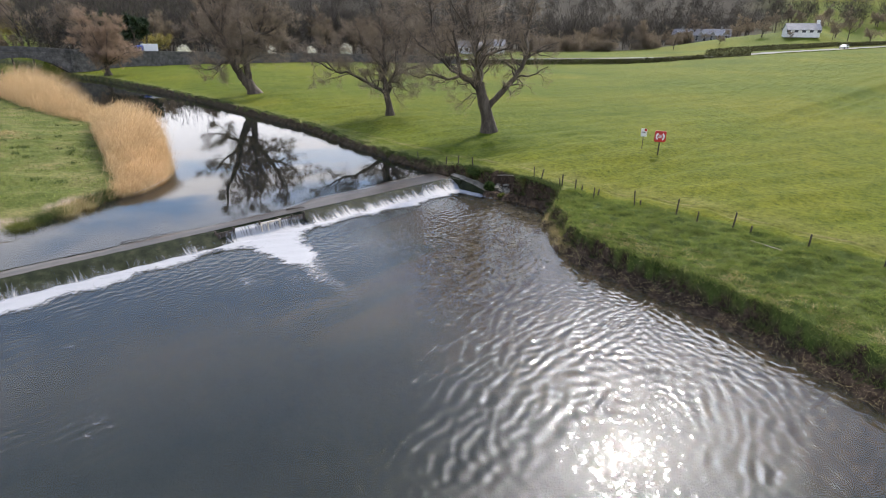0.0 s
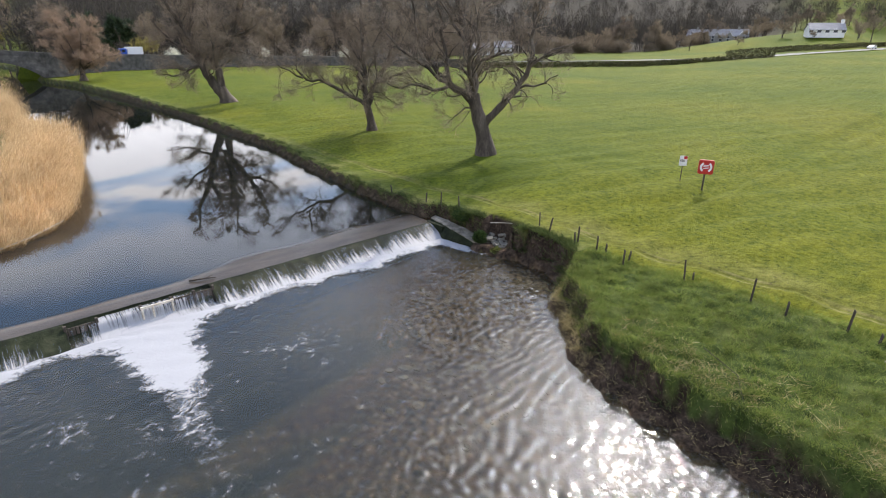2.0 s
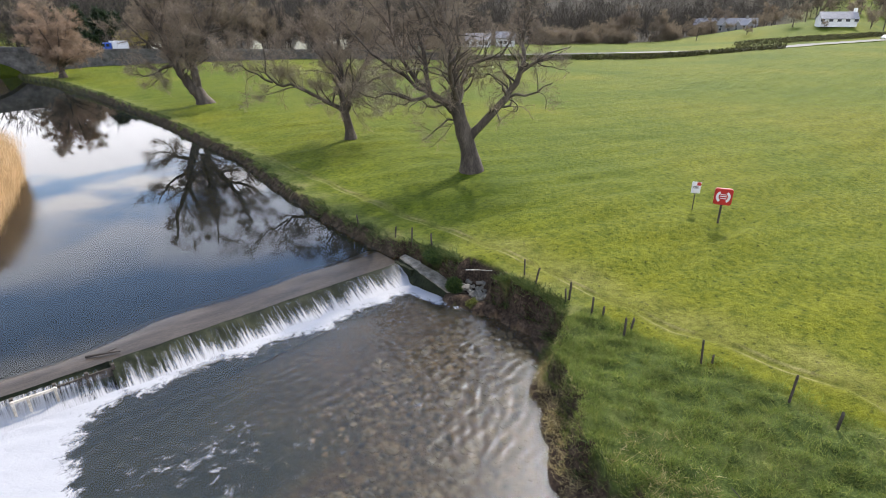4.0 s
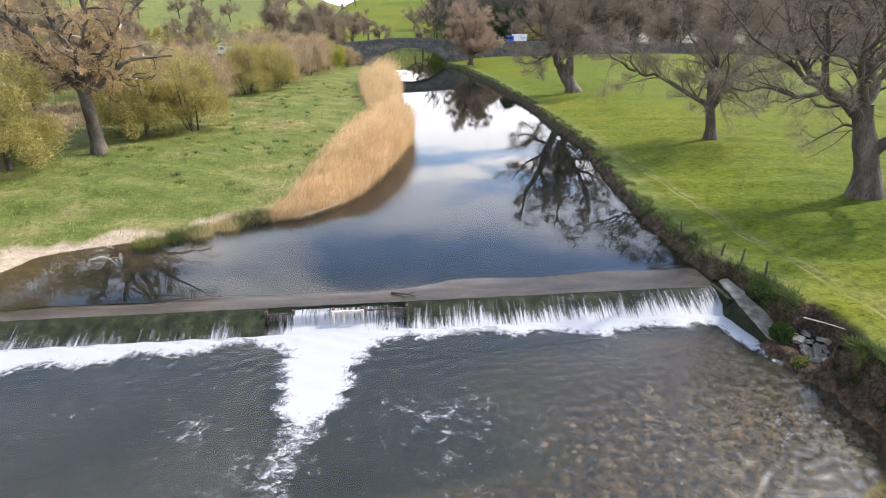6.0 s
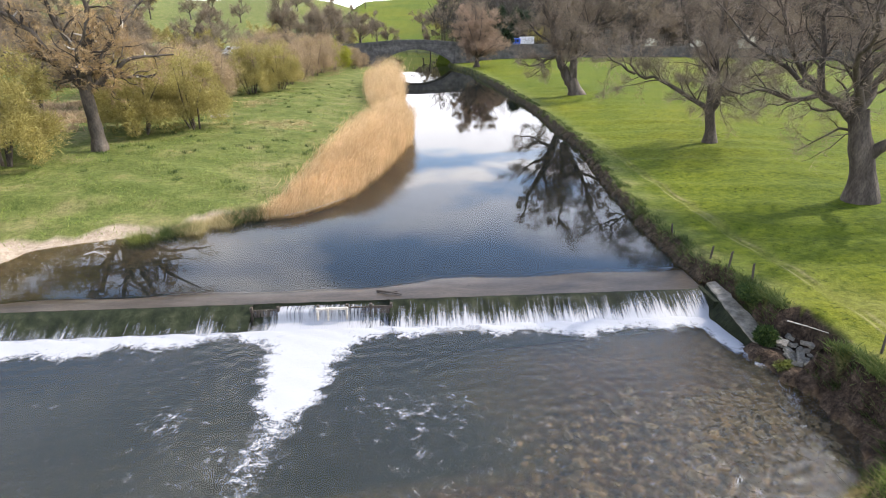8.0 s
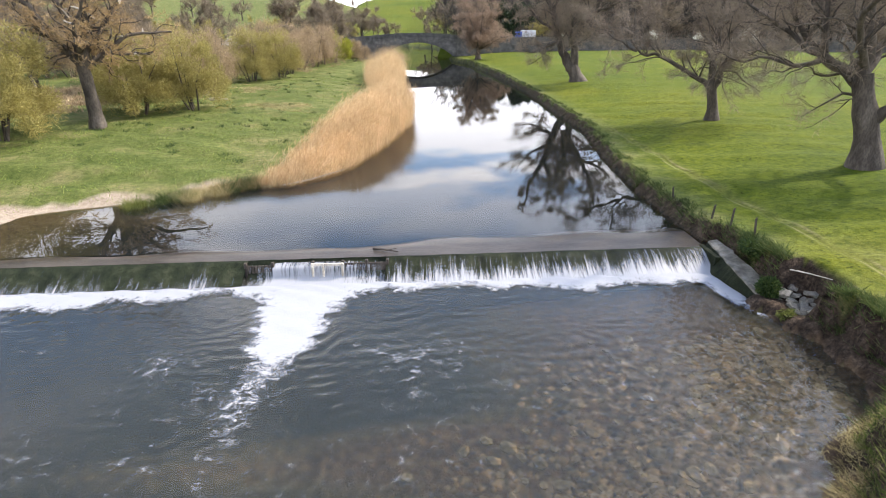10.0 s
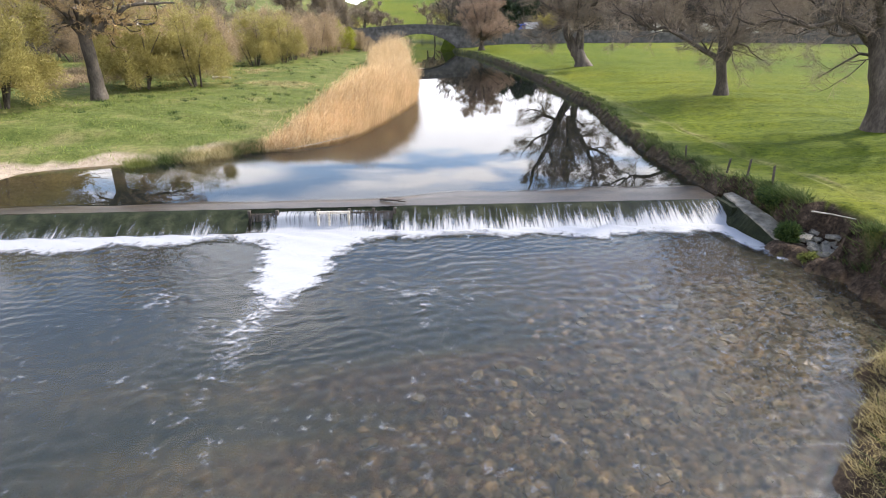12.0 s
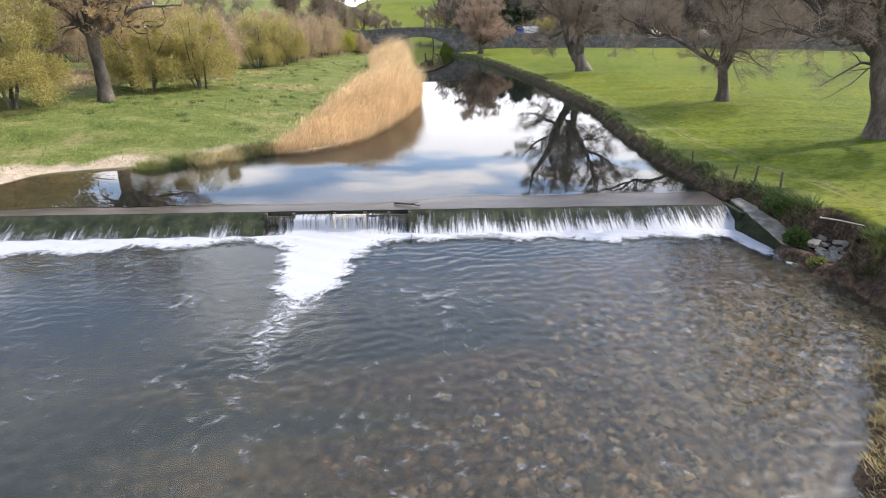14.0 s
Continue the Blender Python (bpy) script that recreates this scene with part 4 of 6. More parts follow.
build_tree("oak_tree", "smaller bare oak with a long low crooked branch", (10.5, 20.6), 23, 0, 0, GNARL, twigs=42000, twig_len=0.6, twig_w=0.010, group="riverside oaks", across=(0.875, -0.485), density=2.3, reach=(1.2, 3.2), shapes=[
    (0.44, 0.30, [(0, -0.4), (0, 0.1), (0, 0.6), (-0.2, 1.5), (-0.4, 2.4)]),
    (0.20, 0.05, [(-0.4, 2.1), (-1.4, 2.9), (-3.5, 4.0), (-5.6, 4.4), (-6.0, 5.6), (-6.1, 7.4)]), (0.10, 0.03, [(-5.6, 4.5), (-7.0, 5.3), (-8.3, 5.8)]), (0.22, 0.04, [(-0.2, 2.2), (0.5, 4.2), (1.6, 6.1), (2.6, 8.4), (3.2, 10.4)]),
    (0.26, 0.05, [(-0.4, 2.3), (-0.4, 5.3), (-0.5, 8.5), (-0.4, 11.8)]), (0.13, 0.03, [(-0.4, 4.4), (-2.0, 6.4, 0.6), (-3.2, 8.8, 1.0)]), (0.14, 0.03, [(-0.4, 2.6), (-0.9, 4.4, 2.2), (-0.5, 6.8, 4.0)]), (0.14, 0.03, [(-0.3, 2.8), (0.4, 4.4, -2.2), (0.1, 6.6, -3.8)]), (0.11, 0.03, [(0.5, 4.0), (2.4, 4.8, -0.8), (4.4, 5.3, -1.2)]), (0.11, 0.03, [(-0.4, 6.0), (1.2, 8.2), (1.6, 10.6)])])
build_tree("oak_tree", "bare twin-stemmed oak near the water", (8.6, 50.0), 37, 0, 0, GNARL, twigs=54000, twig_len=0.8, twig_w=0.013, group="riverside oaks", across=(0.958, -0.287), density=2.3, reach=(1.4, 3.8), shapes=[
    (0.92, 0.66, [(0.3, -0.4), (0.2, 0.1), (0.0, 0.7), (-0.6, 1.8)]),
    (0.60, 0.10, [(-0.7, 1.4), (-2.0, 4.0), (-2.6, 5.6), (-3.1, 8.0), (-4.9, 10.8), (-5.4, 14.0)]), (0.55, 0.10, [(-0.3, 1.6), (-0.4, 4.9), (1.5, 7.6), (2.6, 10.0), (3.6, 13.5)]), (0.24, 0.03, [(-2.4, 4.6), (-4.9, 3.2), (-6.8, 3.6)]),
    (0.26, 0.05, [(-0.4, 5.4), (-0.8, 9.0), (-0.4, 12.0), (-0.9, 15.8)]), (0.2, 0.04, [(1.5, 7.6), (4.0, 8.4), (5.8, 10.4)]), (0.2, 0.04, [(-2.6, 5.6), (-5.0, 7.0), (-6.8, 9.4)]), (0.22, 0.04, [(-1.0, 4.0), (-1.0, 6.5, 2.6), (-0.6, 9.5, 4.6)]), (0.22, 0.04, [(-1.0, 4.2), (-0.8, 6.8, -2.6), (-1.4, 10.0, -4.8)]), (0.18, 0.04, [(0.4, 6.4), (2.0, 6.0, -1.0), (4.2, 5.4, -1.4)]), (0.16, 0.03, [(-3.0, 8.0), (-2.2, 11.0), (-2.6, 14.4)])])
DOME = dict(OAK, kids=[8, 5, 4], knots=[5, 5, 4, 3], wander=[0.04, 0.12, 0.18, 0.2], trunk=0.34, angle=[0.9, 0.7, 0.7], short=[1.5, 0.55, 0.55], rise=[0.6, 0.35, 0.2])
spokes = [(0.62, 0.34, [(0, -0.4), (0, 0.2), (0, 1.0), (0.05, 2.2)])]
for k in range(24):
    a, up_ = radians(k * 137.5), (0.12, 0.38, 0.62, 0.85, 1.0)[k % 5]
    for_u, for_v = math.cos(a) * (1 - 0.55 * up_), math.sin(a) * (1 - 0.55 * up_)
    spokes.append((0.17, 0.03, [(0, 1.7), (for_u * 2.4, 2.6 + 2.8 * up_, for_v * 2.4), (for_u * 5.2, 3.2 + 5.6 * up_, for_v * 5.2), (for_u * 7.2, 3.4 + 7.8 * up_, for_v * 7.2)]))
build_tree("lime_tree", "round-crowned bare tree beside the bridge", (1.6, 100.5), 41, 0, 0, GNARL, twigs=64000, twig_len=0.7, twig_w=0.020, twig_mat=M_LIME, shapes=spokes, density=2.2, reach=(0.9, 2.0))
# ---- trees and shrubs on the left meadow ----
TWIST = dict(GNARL, wander=[0.06, 0.3, 0.36, 0.36, 0.3], taper=[0.62, 0.4, 0.35, 0.3, 0.3], thin=[0.6, 0.6, 0.6, 0.6])
meadow_oak = build_tree("oak_tree", "budding oak with bleached broken limbs in rough meadow", (-31.9, 20.6), 53, 0, 0, TWIST, twigs=30000, twig_len=0.24, twig_w=0.020, twig_mat=M_TWIG_BUD, across=(0.875, 0.485), density=2.1, shapes=[
    (0.47, 0.36, [(-0.04, -0.34), (0.02, 0.09), (0.04, 0.52), (0.04, 2.24), (-0.02, 4.04)]),
    (0.28, 0.07, [(0.02, 3.87), (-0.56, 4.64), (-1.35, 5.93), (-2.19, 7.74), (-3.14, 8.77), (-4.75, 8.51)]), (0.18, 0.04, [(-1.31, 5.76), (-2.97, 6.36), (-4.13, 6.19)]), (0.28, 0.07, [(-0.04, 3.96), (-0.15, 6.28), (-0.99, 8.77), (-0.75, 10.75)]), (0.34, 0.07, [(0.04, 3.96), (0.86, 7.57), (1.42, 10.15), (2.15, 12.04)]),
    (0.22, 0.05, [(0.09, 3.78), (1.57, 4.90), (3.46, 4.56), (4.30, 4.82)]), (0.24, 0.05, [(0.15, 4.04), (2.84, 5.85), (5.53, 5.93)]), (0.22, 0.05, [(0.24, 4.73), (2.36, 7.40), (4.43, 9.46)]), (0.22, 0.05, [(0.04, 4.30), (0.65, 6.02, 2.40), (1.72, 8.26, 4.00)]), (0.22, 0.05, [(0.04, 4.30), (-0.04, 6.02, -2.40), (1.03, 8.26, -4.00)])])
ro = np.random.default_rng(3)
limb_meshes = [ob.data for ob in meadow_oak.children if ob.name.startswith("limb")]
for k in range(26):
    me = limb_meshes[k % len(limb_meshes)]
    p = np.array(me.vertices[int(len(me.vertices) * ro.uniform(0.35, 0.97))].co)
    d = ro.normal(size=3) * 0.32 + np.array((0, 0, 0.12))
    part("broken_branch", tubes("broken_branch", [([p - d * 0.1, p + d * 0.5 + ro.normal(0, 0.05, 3), p + d], [0.06, 0.05, 0.025])], M_TIMBER, 5), None, meadow_oak, "bleached broken branch")
SHRUB = dict(OAK, kids=[8, 6, 5], knots=[3, 6, 5, 4], wander=[0.1, 0.16, 0.2, 0.22], trunk=0.16, angle=[0.75, 0.6, 0.7], short=[3.6, 0.5, 0.5], rise=[0.9, 0.5, 0.2], thin=[0.5, 0.5, 0.5])
SHRUB["from"] = [0.2, 0.3, 0.2]


def far_tree(name, label, seed, height, girth, spec, twigs, tl, tw, mat, category="tree"):
    out = tree_runs(seed, height, girth, spec)
    tree = tagged(new(name), label, category)
    part("trunk", tubes("trunk", out[0] + out[1], M_BARK, 5), None, tree)
    tagged(part("branch_tangle", tubes("branch_tangle", [r for o in out[2:] for r in o], M_TWIG, 3), None, tree), kind="stuff")
    tagged(part("crown", twig_mesh("crown", out[-1] + out[-2], np.random.default_rng(seed), twigs, tl, tw, mat, 1.1, True), None, tree), kind="stuff")
    return tree


def soft_bush(name, label, seed, high, wide, twigs, length, width, mat):
    """A full bush: stems from the ground and lobes of fine twigs down to the grass."""
    rng = np.random.default_rng(seed)
    bush = tagged(new(name), label, "bush")
    for k in range(5):
        a = rng.uniform(0, 6.28)
        r = wide * rng.uniform(0.1, 0.36)
        b = np.array((math.cos(a) * 0.35, math.sin(a) * 0.35, -0.2))
        t = np.array((math.cos(a) * r, math.sin(a) * r, high * rng.uniform(0.6, 0.85)))
        m = (b + t) / 2 + rng.normal(0, 0.2, 3)
        part("stem", tubes("stem", [([b, m, t], [0.09, 0.06, 0.02])], M_BARK, 5), None, bush)
    lobes = 44
    la = rng.uniform(0, 6.28, lobes)
    lr = np.sqrt(rng.uniform(0, 1, lobes)) * wide * 0.44
    lz = high * rng.uniform(0.22, 0.92, lobes) * (1 - 0.34 * (lr / (wide * 0.44)) ** 2)
    c = np.stack([np.cos(la) * lr, np.sin(la) * lr, lz], axis=1)
    s = rng.uniform(0.07, 0.20, lobes)
    pick = rng.integers(0, lobes, twigs)
    d = rng.normal(size=(twigs, 3))
    d /= np.linalg.norm(d, axis=1)[:, None]
    base = c[pick] + d * (rng.uniform(0.05, 1, (twigs, 1)) ** 0.45) * (s[pick, None] * np.array((wide, wide, high * 1.05)))
    base[:, 2] = np.maximum(base[:, 2], 0.1)
    tip = base + (d * 0.6 + np.array((0, 0, 0.25)) + rng.normal(0, 0.7, (twigs, 3))) * length * rng.uniform(0.5, 1.2, (twigs, 1))
    tagged(part("crown", slivers("crown", base, tip, width * rng.uniform(0.6, 1.4, twigs), mat, rng, 0, True), None, bush), kind="stuff")
    return bush


def plant(proto, x, y, scale=1.0, turn=0.0, sink=0.0, group=""):
    ob = copy_thing(proto, pose(x, y, ground_z(x, y) - sink, 0, 0, turn) @ Matrix.Diagonal((scale, scale, scale * random.uniform(0.92, 1.08), 1)))
    if group:
        tagged(ob, group=group)
    return ob


HIGH = dict(OAK, kids=[7, 4, 3], knots=[6, 5, 4, 3], wander=[0.04, 0.14, 0.2, 0.2], trunk=0.62, angle=[0.75, 0.7, 0.7], short=[0.62, 0.5, 0.5], rise=[0.6, 0.4, 0.2])
HIGH["from"] = [0.35, 0.25, 0.2]
p_bush = soft_bush("sallow_bush", "olive-green sallow bush just coming into leaf", 61, 6.6, 6.6, 30000, 0.20, 0.042, M_TWIG_GREEN)
p_brown = soft_bush("thorn_bush", "bare brown thorn bush at the meadow edge", 62, 6.2, 6.6, 20000, 0.34, 0.026, M_THORN)
p_yellow = soft_bush("willow_bush", "bright yellow-green willow bush beside the bridge", 63, 6.4, 6.5, 12000, 0.30, 0.08, M_YELLOW)
p_wood = far_tree("woodland_tree", "tall bare woodland tree", 64, 16, 0.32, HIGH, 3800, 1.7, 0.05, M_TWIG)
p_wood2 = far_tree("woodland_tree", "tall grey-brown budding woodland tree", 65, 14, 0.30, HIGH, 3800, 1.6, 0.055, M_FARTWIG)
p_dome = far_tree("woodland_tree", "broad bare tree at the field's edge", 66, 13, 0.4, DOME, 4200, 1.3, 0.05, M_FARTWIG)
p_leaf = far_tree("woodland_tree", "tree in first green leaf on the hillside", 67, 13, 0.32, DOME, 3800, 0.9, 0.12, M_TWIG_GREEN)
p_ever = far_tree("evergreen_tree", "dark evergreen tree in the wood", 68, 14, 0.35, HIGH, 4500, 1.4, 0.35, M_EVERGREEN)
p_blossom = soft_bush("blossom_tree", "small white blossoming tree by the road", 69, 4.6, 4.0, 3000, 0.4, 0.10, M_BLOSSOM)
for proto, x, y, s, turn in [(p_bush, -31.6, 26.0, 0.95, 0), (p_bush, -28.6, 29.0, 0.95, 130), (p_bush, -35.0, 15.6, 1.15, 60), (p_bush, -40.0, 15.0, 1.1, 260), (p_bush, -38.6, 20.8, 0.8, 200), (p_bush, -34.2, 29.0, 0.85, 300),
                             (p_brown, -33, 37, 1.05, 10), (p_brown, -32.5, 43, 1.1, 140), (p_bush, -31.0, 53.5, 1.0, 40), (p_bush, -28.6, 58.5, 0.95, 250), (p_brown, -36, 49, 0.7, 80),
                             (p_brown, -29.0, 66, 1.0, 20), (p_brown, -29, 73, 1.05, 160), (p_brown, -28, 80, 1.1, 300), (p_brown, -27.8, 86, 1.15, 30), (p_yellow, -26.6, 93.0, 1.0, 0), (p_yellow, -29.5, 98.0, 0.85, 90), (p_brown, -24.0, 103.5, 0.7, 15), (p_brown, -27.0, 106.5, 0.8, 200), (p_brown, -22.8, 109.0, 0.5, 70),
                             (p_brown, -35, 60, 0.6, 50), (p_brown, -42, 42, 1.0, 220), (p_brown, -35, 72, 1.2, 110), (p_brown, -45, 54, 1.2, 340), (p_brown, -34, 80, 1.2, 40),
                             (p_brown, -42, 66, 1.1, 260), (p_brown, -34, 92, 1.2, 190), (p_brown, -38, 88, 1.1, 320)]:
    plant(proto, x, y, s, turn, 0.1, "meadow bushes")
for proto, x, y in [(p_bush, -46, 12), (p_brown, -58, 62), (p_yellow, -30.5, 90), (p_wood, -62, 60), (p_wood2, -74, 92), (p_dome, -56, 118), (p_leaf, -48, 135), (p_ever, 12, 152), (p_blossom, 70, 122)]:
    proto.location = (x, y, ground_z(x, y) - 0.1)
rnd = random.Random(8)
# trees behind the left meadow and along the road, then the wooded hills
for x, y, proto, s in [(-36, 98, p_wood2, 1.1), (-31, 112, p_wood2, 1.1), (-38, 60, p_wood2, 0.55), (-33, 66, p_wood2, 0.5), (-44, 74, p_wood2, 0.65), (-37, 44, p_wood2, 0.5), (-48, 40, p_wood2, 0.6), (-60, 50, p_wood2, 0.8), (-68, 58, p_wood2, 0.9), (-52, 92, p_wood2, 0.9), (-74, 80, p_wood2, 1.0), (-84, 70, p_wood, 1.0), (-30, 77, p_wood2, 0.6), (-50, 66, p_wood2, 0.7), (-58, 84, p_wood, 0.8), (-66, 72, p_wood2, 0.8), (-54, 48, p_wood2, 0.65), (-30, 104, p_wood2, 0.8), (-45, 104, p_dome, 0.8),
                       (-33, 128, p_wood2, 1.0), (-27, 146, p_wood2, 1.0), (-40, 200, p_wood, 1.1), (-33, 205, p_wood, 1.1), (-26.5, 205, p_wood, 1.05), (-1, 195, p_wood, 1.2), (4, 200, p_wood2, 1.2), (2, 168, p_wood, 0.8), (9, 175, p_wood, 1.1), (13, 160, p_wood2, 1.0), (10, 140, p_dome, 0.8), (16, 133, p_ever, 0.9), (-44, 150, p_wood2, 0.9),
                       (22, 137, p_leaf, 0.8), (26, 130, p_blossom, 1.0), (47, 124, p_blossom, 0.9), (56, 118, p_blossom, 0.9)]:
    plant(proto, x, y, s, rnd.uniform(0, 360), 0.15, "trees by the road")
p_scrub = soft_bush("scrub_bush", "dense grey-brown scrub at the edge of the wood", 70, 5.0, 6.5, 4500, 0.7, 0.07, M_FARTWIG)
p_scrub.location = (150, 150, ground_z(150, 150) - 0.1)
for k in range(46):
    a = rnd.uniform(40, 71)
    r = float(wood_edge(a)) - rnd.uniform(-4, 6)
    plant(p_scrub, -10 + r * math.sin(radians(a)), -10 + r * math.cos(radians(a)), rnd.uniform(0.7, 1.4), rnd.uniform(0, 360), 0.2, "scrub at the edge of the wood")
for x, y, s in [(291, 100, 0.55), (268, 76, 0.7), (300, 116, 0.5), (322, 108, 0.75), (284, 118, 0.6), (306, 140, 0.9), (252, 88, 0.45), (262, 62, 0.35), (286, 52, 0.4), (330, 62, 0.9), (345, 74, 1.0), (320, 88, 0.8), (356, 52, 0.9), (372, 66, 1.0), (240, 104, 0.7), (226, 118, 0.8), (210, 128, 0.8), (190, 136, 0.7), (172, 140, 0.8), (160, 146, 0.9), (128, 142, 0.9)]:
    plant(rnd.choice([p_dome, p_wood2, p_wood]), x, y, s, rnd.uniform(0, 360), 0.15, "trees by the houses")
for k in range(44):
    x, y = rnd.uniform(-105, -46), rnd.uniform(46, 112)
    if abs(y - np.interp(x, [-120, -70, -48], [80, 88, 98])) > 7:
        plant(rnd.choice([p_wood2, p_wood2, p_leaf, p_dome]), x, y, rnd.uniform(0.6, 0.95), rnd.uniform(0, 360), 0.15, "trees behind the meadow")
for k in range(64):
    a = rnd.uniform(-44, 4) if k % 3 else rnd.uniform(-44, -24)
    r = rnd.uniform(165, 420)
    proto = rnd.choice([p_wood2, p_wood2, p_leaf, p_dome])
    plant(proto, -10 + r * math.sin(radians(a)), -10 + r * math.cos(radians(a)), rnd.uniform(0.8, 1.2), rnd.uniform(0, 360), 0.2, "trees on the hillside")
for k in range(60):
    a = rnd.uniform(3, 84)
    r = float(wood_edge(a)) + rnd.uniform(4, 26)
    proto = rnd.choice([p_wood, p_wood, p_wood2, p_dome, p_dome, p_wood2, p_wood])
    plant(proto, -10 + r * math.sin(radians(a)), -10 + r * math.cos(radians(a)), rnd.uniform(0.8, 1.15), rnd.uniform(0, 360), 0.2, "edge of the wood")


def far_wood():
    """The closed wood behind its edge: crowns of thin twigs on bare stems."""
    rng = np.random.default_rng(14)
    trees, per = 1900, 240
    a = rng.uniform(2, 86, trees)
    r = wood_edge(a) + 14 + rng.uniform(0, 1, trees) ** 1.3 * 420
    cx, cy = -10 + r * np.sin(np.radians(a)), -10 + r * np.cos(np.radians(a))
    cz = land(cx, cy)[0]
    tall = rng.uniform(10, 17, trees)
    t = np.repeat(np.arange(trees), per)
    n = len(t)
    d = rng.normal(size=(n, 3))
    d /= np.linalg.norm(d, axis=1)[:, None]
    rad = (rng.uniform(0.15, 1, n) ** 0.5)[:, None] * np.stack([tall[t] * 0.30, tall[t] * 0.30, tall[t] * 0.42], axis=1)
    base = np.stack([cx[t], cy[t], cz[t] + tall[t] * 0.56], axis=1) + d * rad
    tip = base + (d + np.array((0, 0, 0.7)) + rng.normal(0, 0.5, (n, 3))) * rng.uniform(0.7, 1.8, (n, 1))
    stem_b = np.stack([cx, cy, cz - 0.5], axis=1)
    stem_t = stem_b + np.stack([rng.normal(0, 0.6, trees), rng.normal(0, 0.6, trees), tall * 0.85], axis=1)
    base, tip = np.vstack([base, stem_b]), np.vstack([tip, stem_t])
    w = np.concatenate([rng.uniform(0.10, 0.24, n), rng.uniform(0.25, 0.5, trees)])
    tagged(part("far_wood", slivers("far_wood", base, tip, w, M_FARWOOD, rng, 0.1, True), None, None), "dense leafless brown wood on the valley side", "wood", kind="stuff")


M_FARWOOD = leafy("far bare wood", [(0, (0.022, 0.021, 0.018)), (0.5, (0.042, 0.037, 0.031)), (0.85, (0.070, 0.058, 0.046)), (1, (0.065, 0.066, 0.034))], 0.9, 0.3)
far_wood()


# ---- bridge, road and walls ----
def strip(name, rows, material, thickness=0.0):
    """A ribbon through rows of cross-section points."""
    k = len(rows[0])
    verts = [p for r in rows for p in r]
    faces = [(i * k + j, i * k + j + 1, (i + 1) * k + j + 1, (i + 1) * k + j) for i in range(len(rows) - 1) for j in range(k - 1)]
    return mesh_of(name, verts, faces, material, False)


def along(points, step):
    """Points every step metres along a smooth line through the given (x, y, ...) rows."""
    p = np.array(points, float)
    s = np.concatenate([[0], np.cumsum(np.linalg.norm(np.diff(p[:, :2], axis=0), axis=1))])
    t = np.linspace(0, s[-1], max(2, int(s[-1] / step)))
    q = np.stack([np.interp(t, s, p[:, k]) for k in range(p.shape[1])], axis=1)
    for _ in range(3):
        q[1:-1] = (q[:-2] + 2 * q[1:-1] + q[2:]) / 4
    return q


M_ROAD = surface("worn asphalt", [(0.3, (0.05, 0.05, 0.05)), (0.7, (0.09, 0.088, 0.085))], 1.5, 0.9, 30.0, 0.15, 0.0)
M_PALE_ROAD = surface("pale lane", [(0.3, (0.13, 0.125, 0.115)), (0.7, (0.20, 0.19, 0.175))], 1.5, 0.9, 20.0, 0.1, 0.0)
M_HEDGE = leafy("hedge twigs", [(0, (0.035, 0.04, 0.015)), (1, (0.10, 0.09, 0.035))], 0.8, 0.15)


def deck_z(x):
    return 4.0 + 0.95 * np.exp(-(((x + 12.0) / 11.0) ** 2))


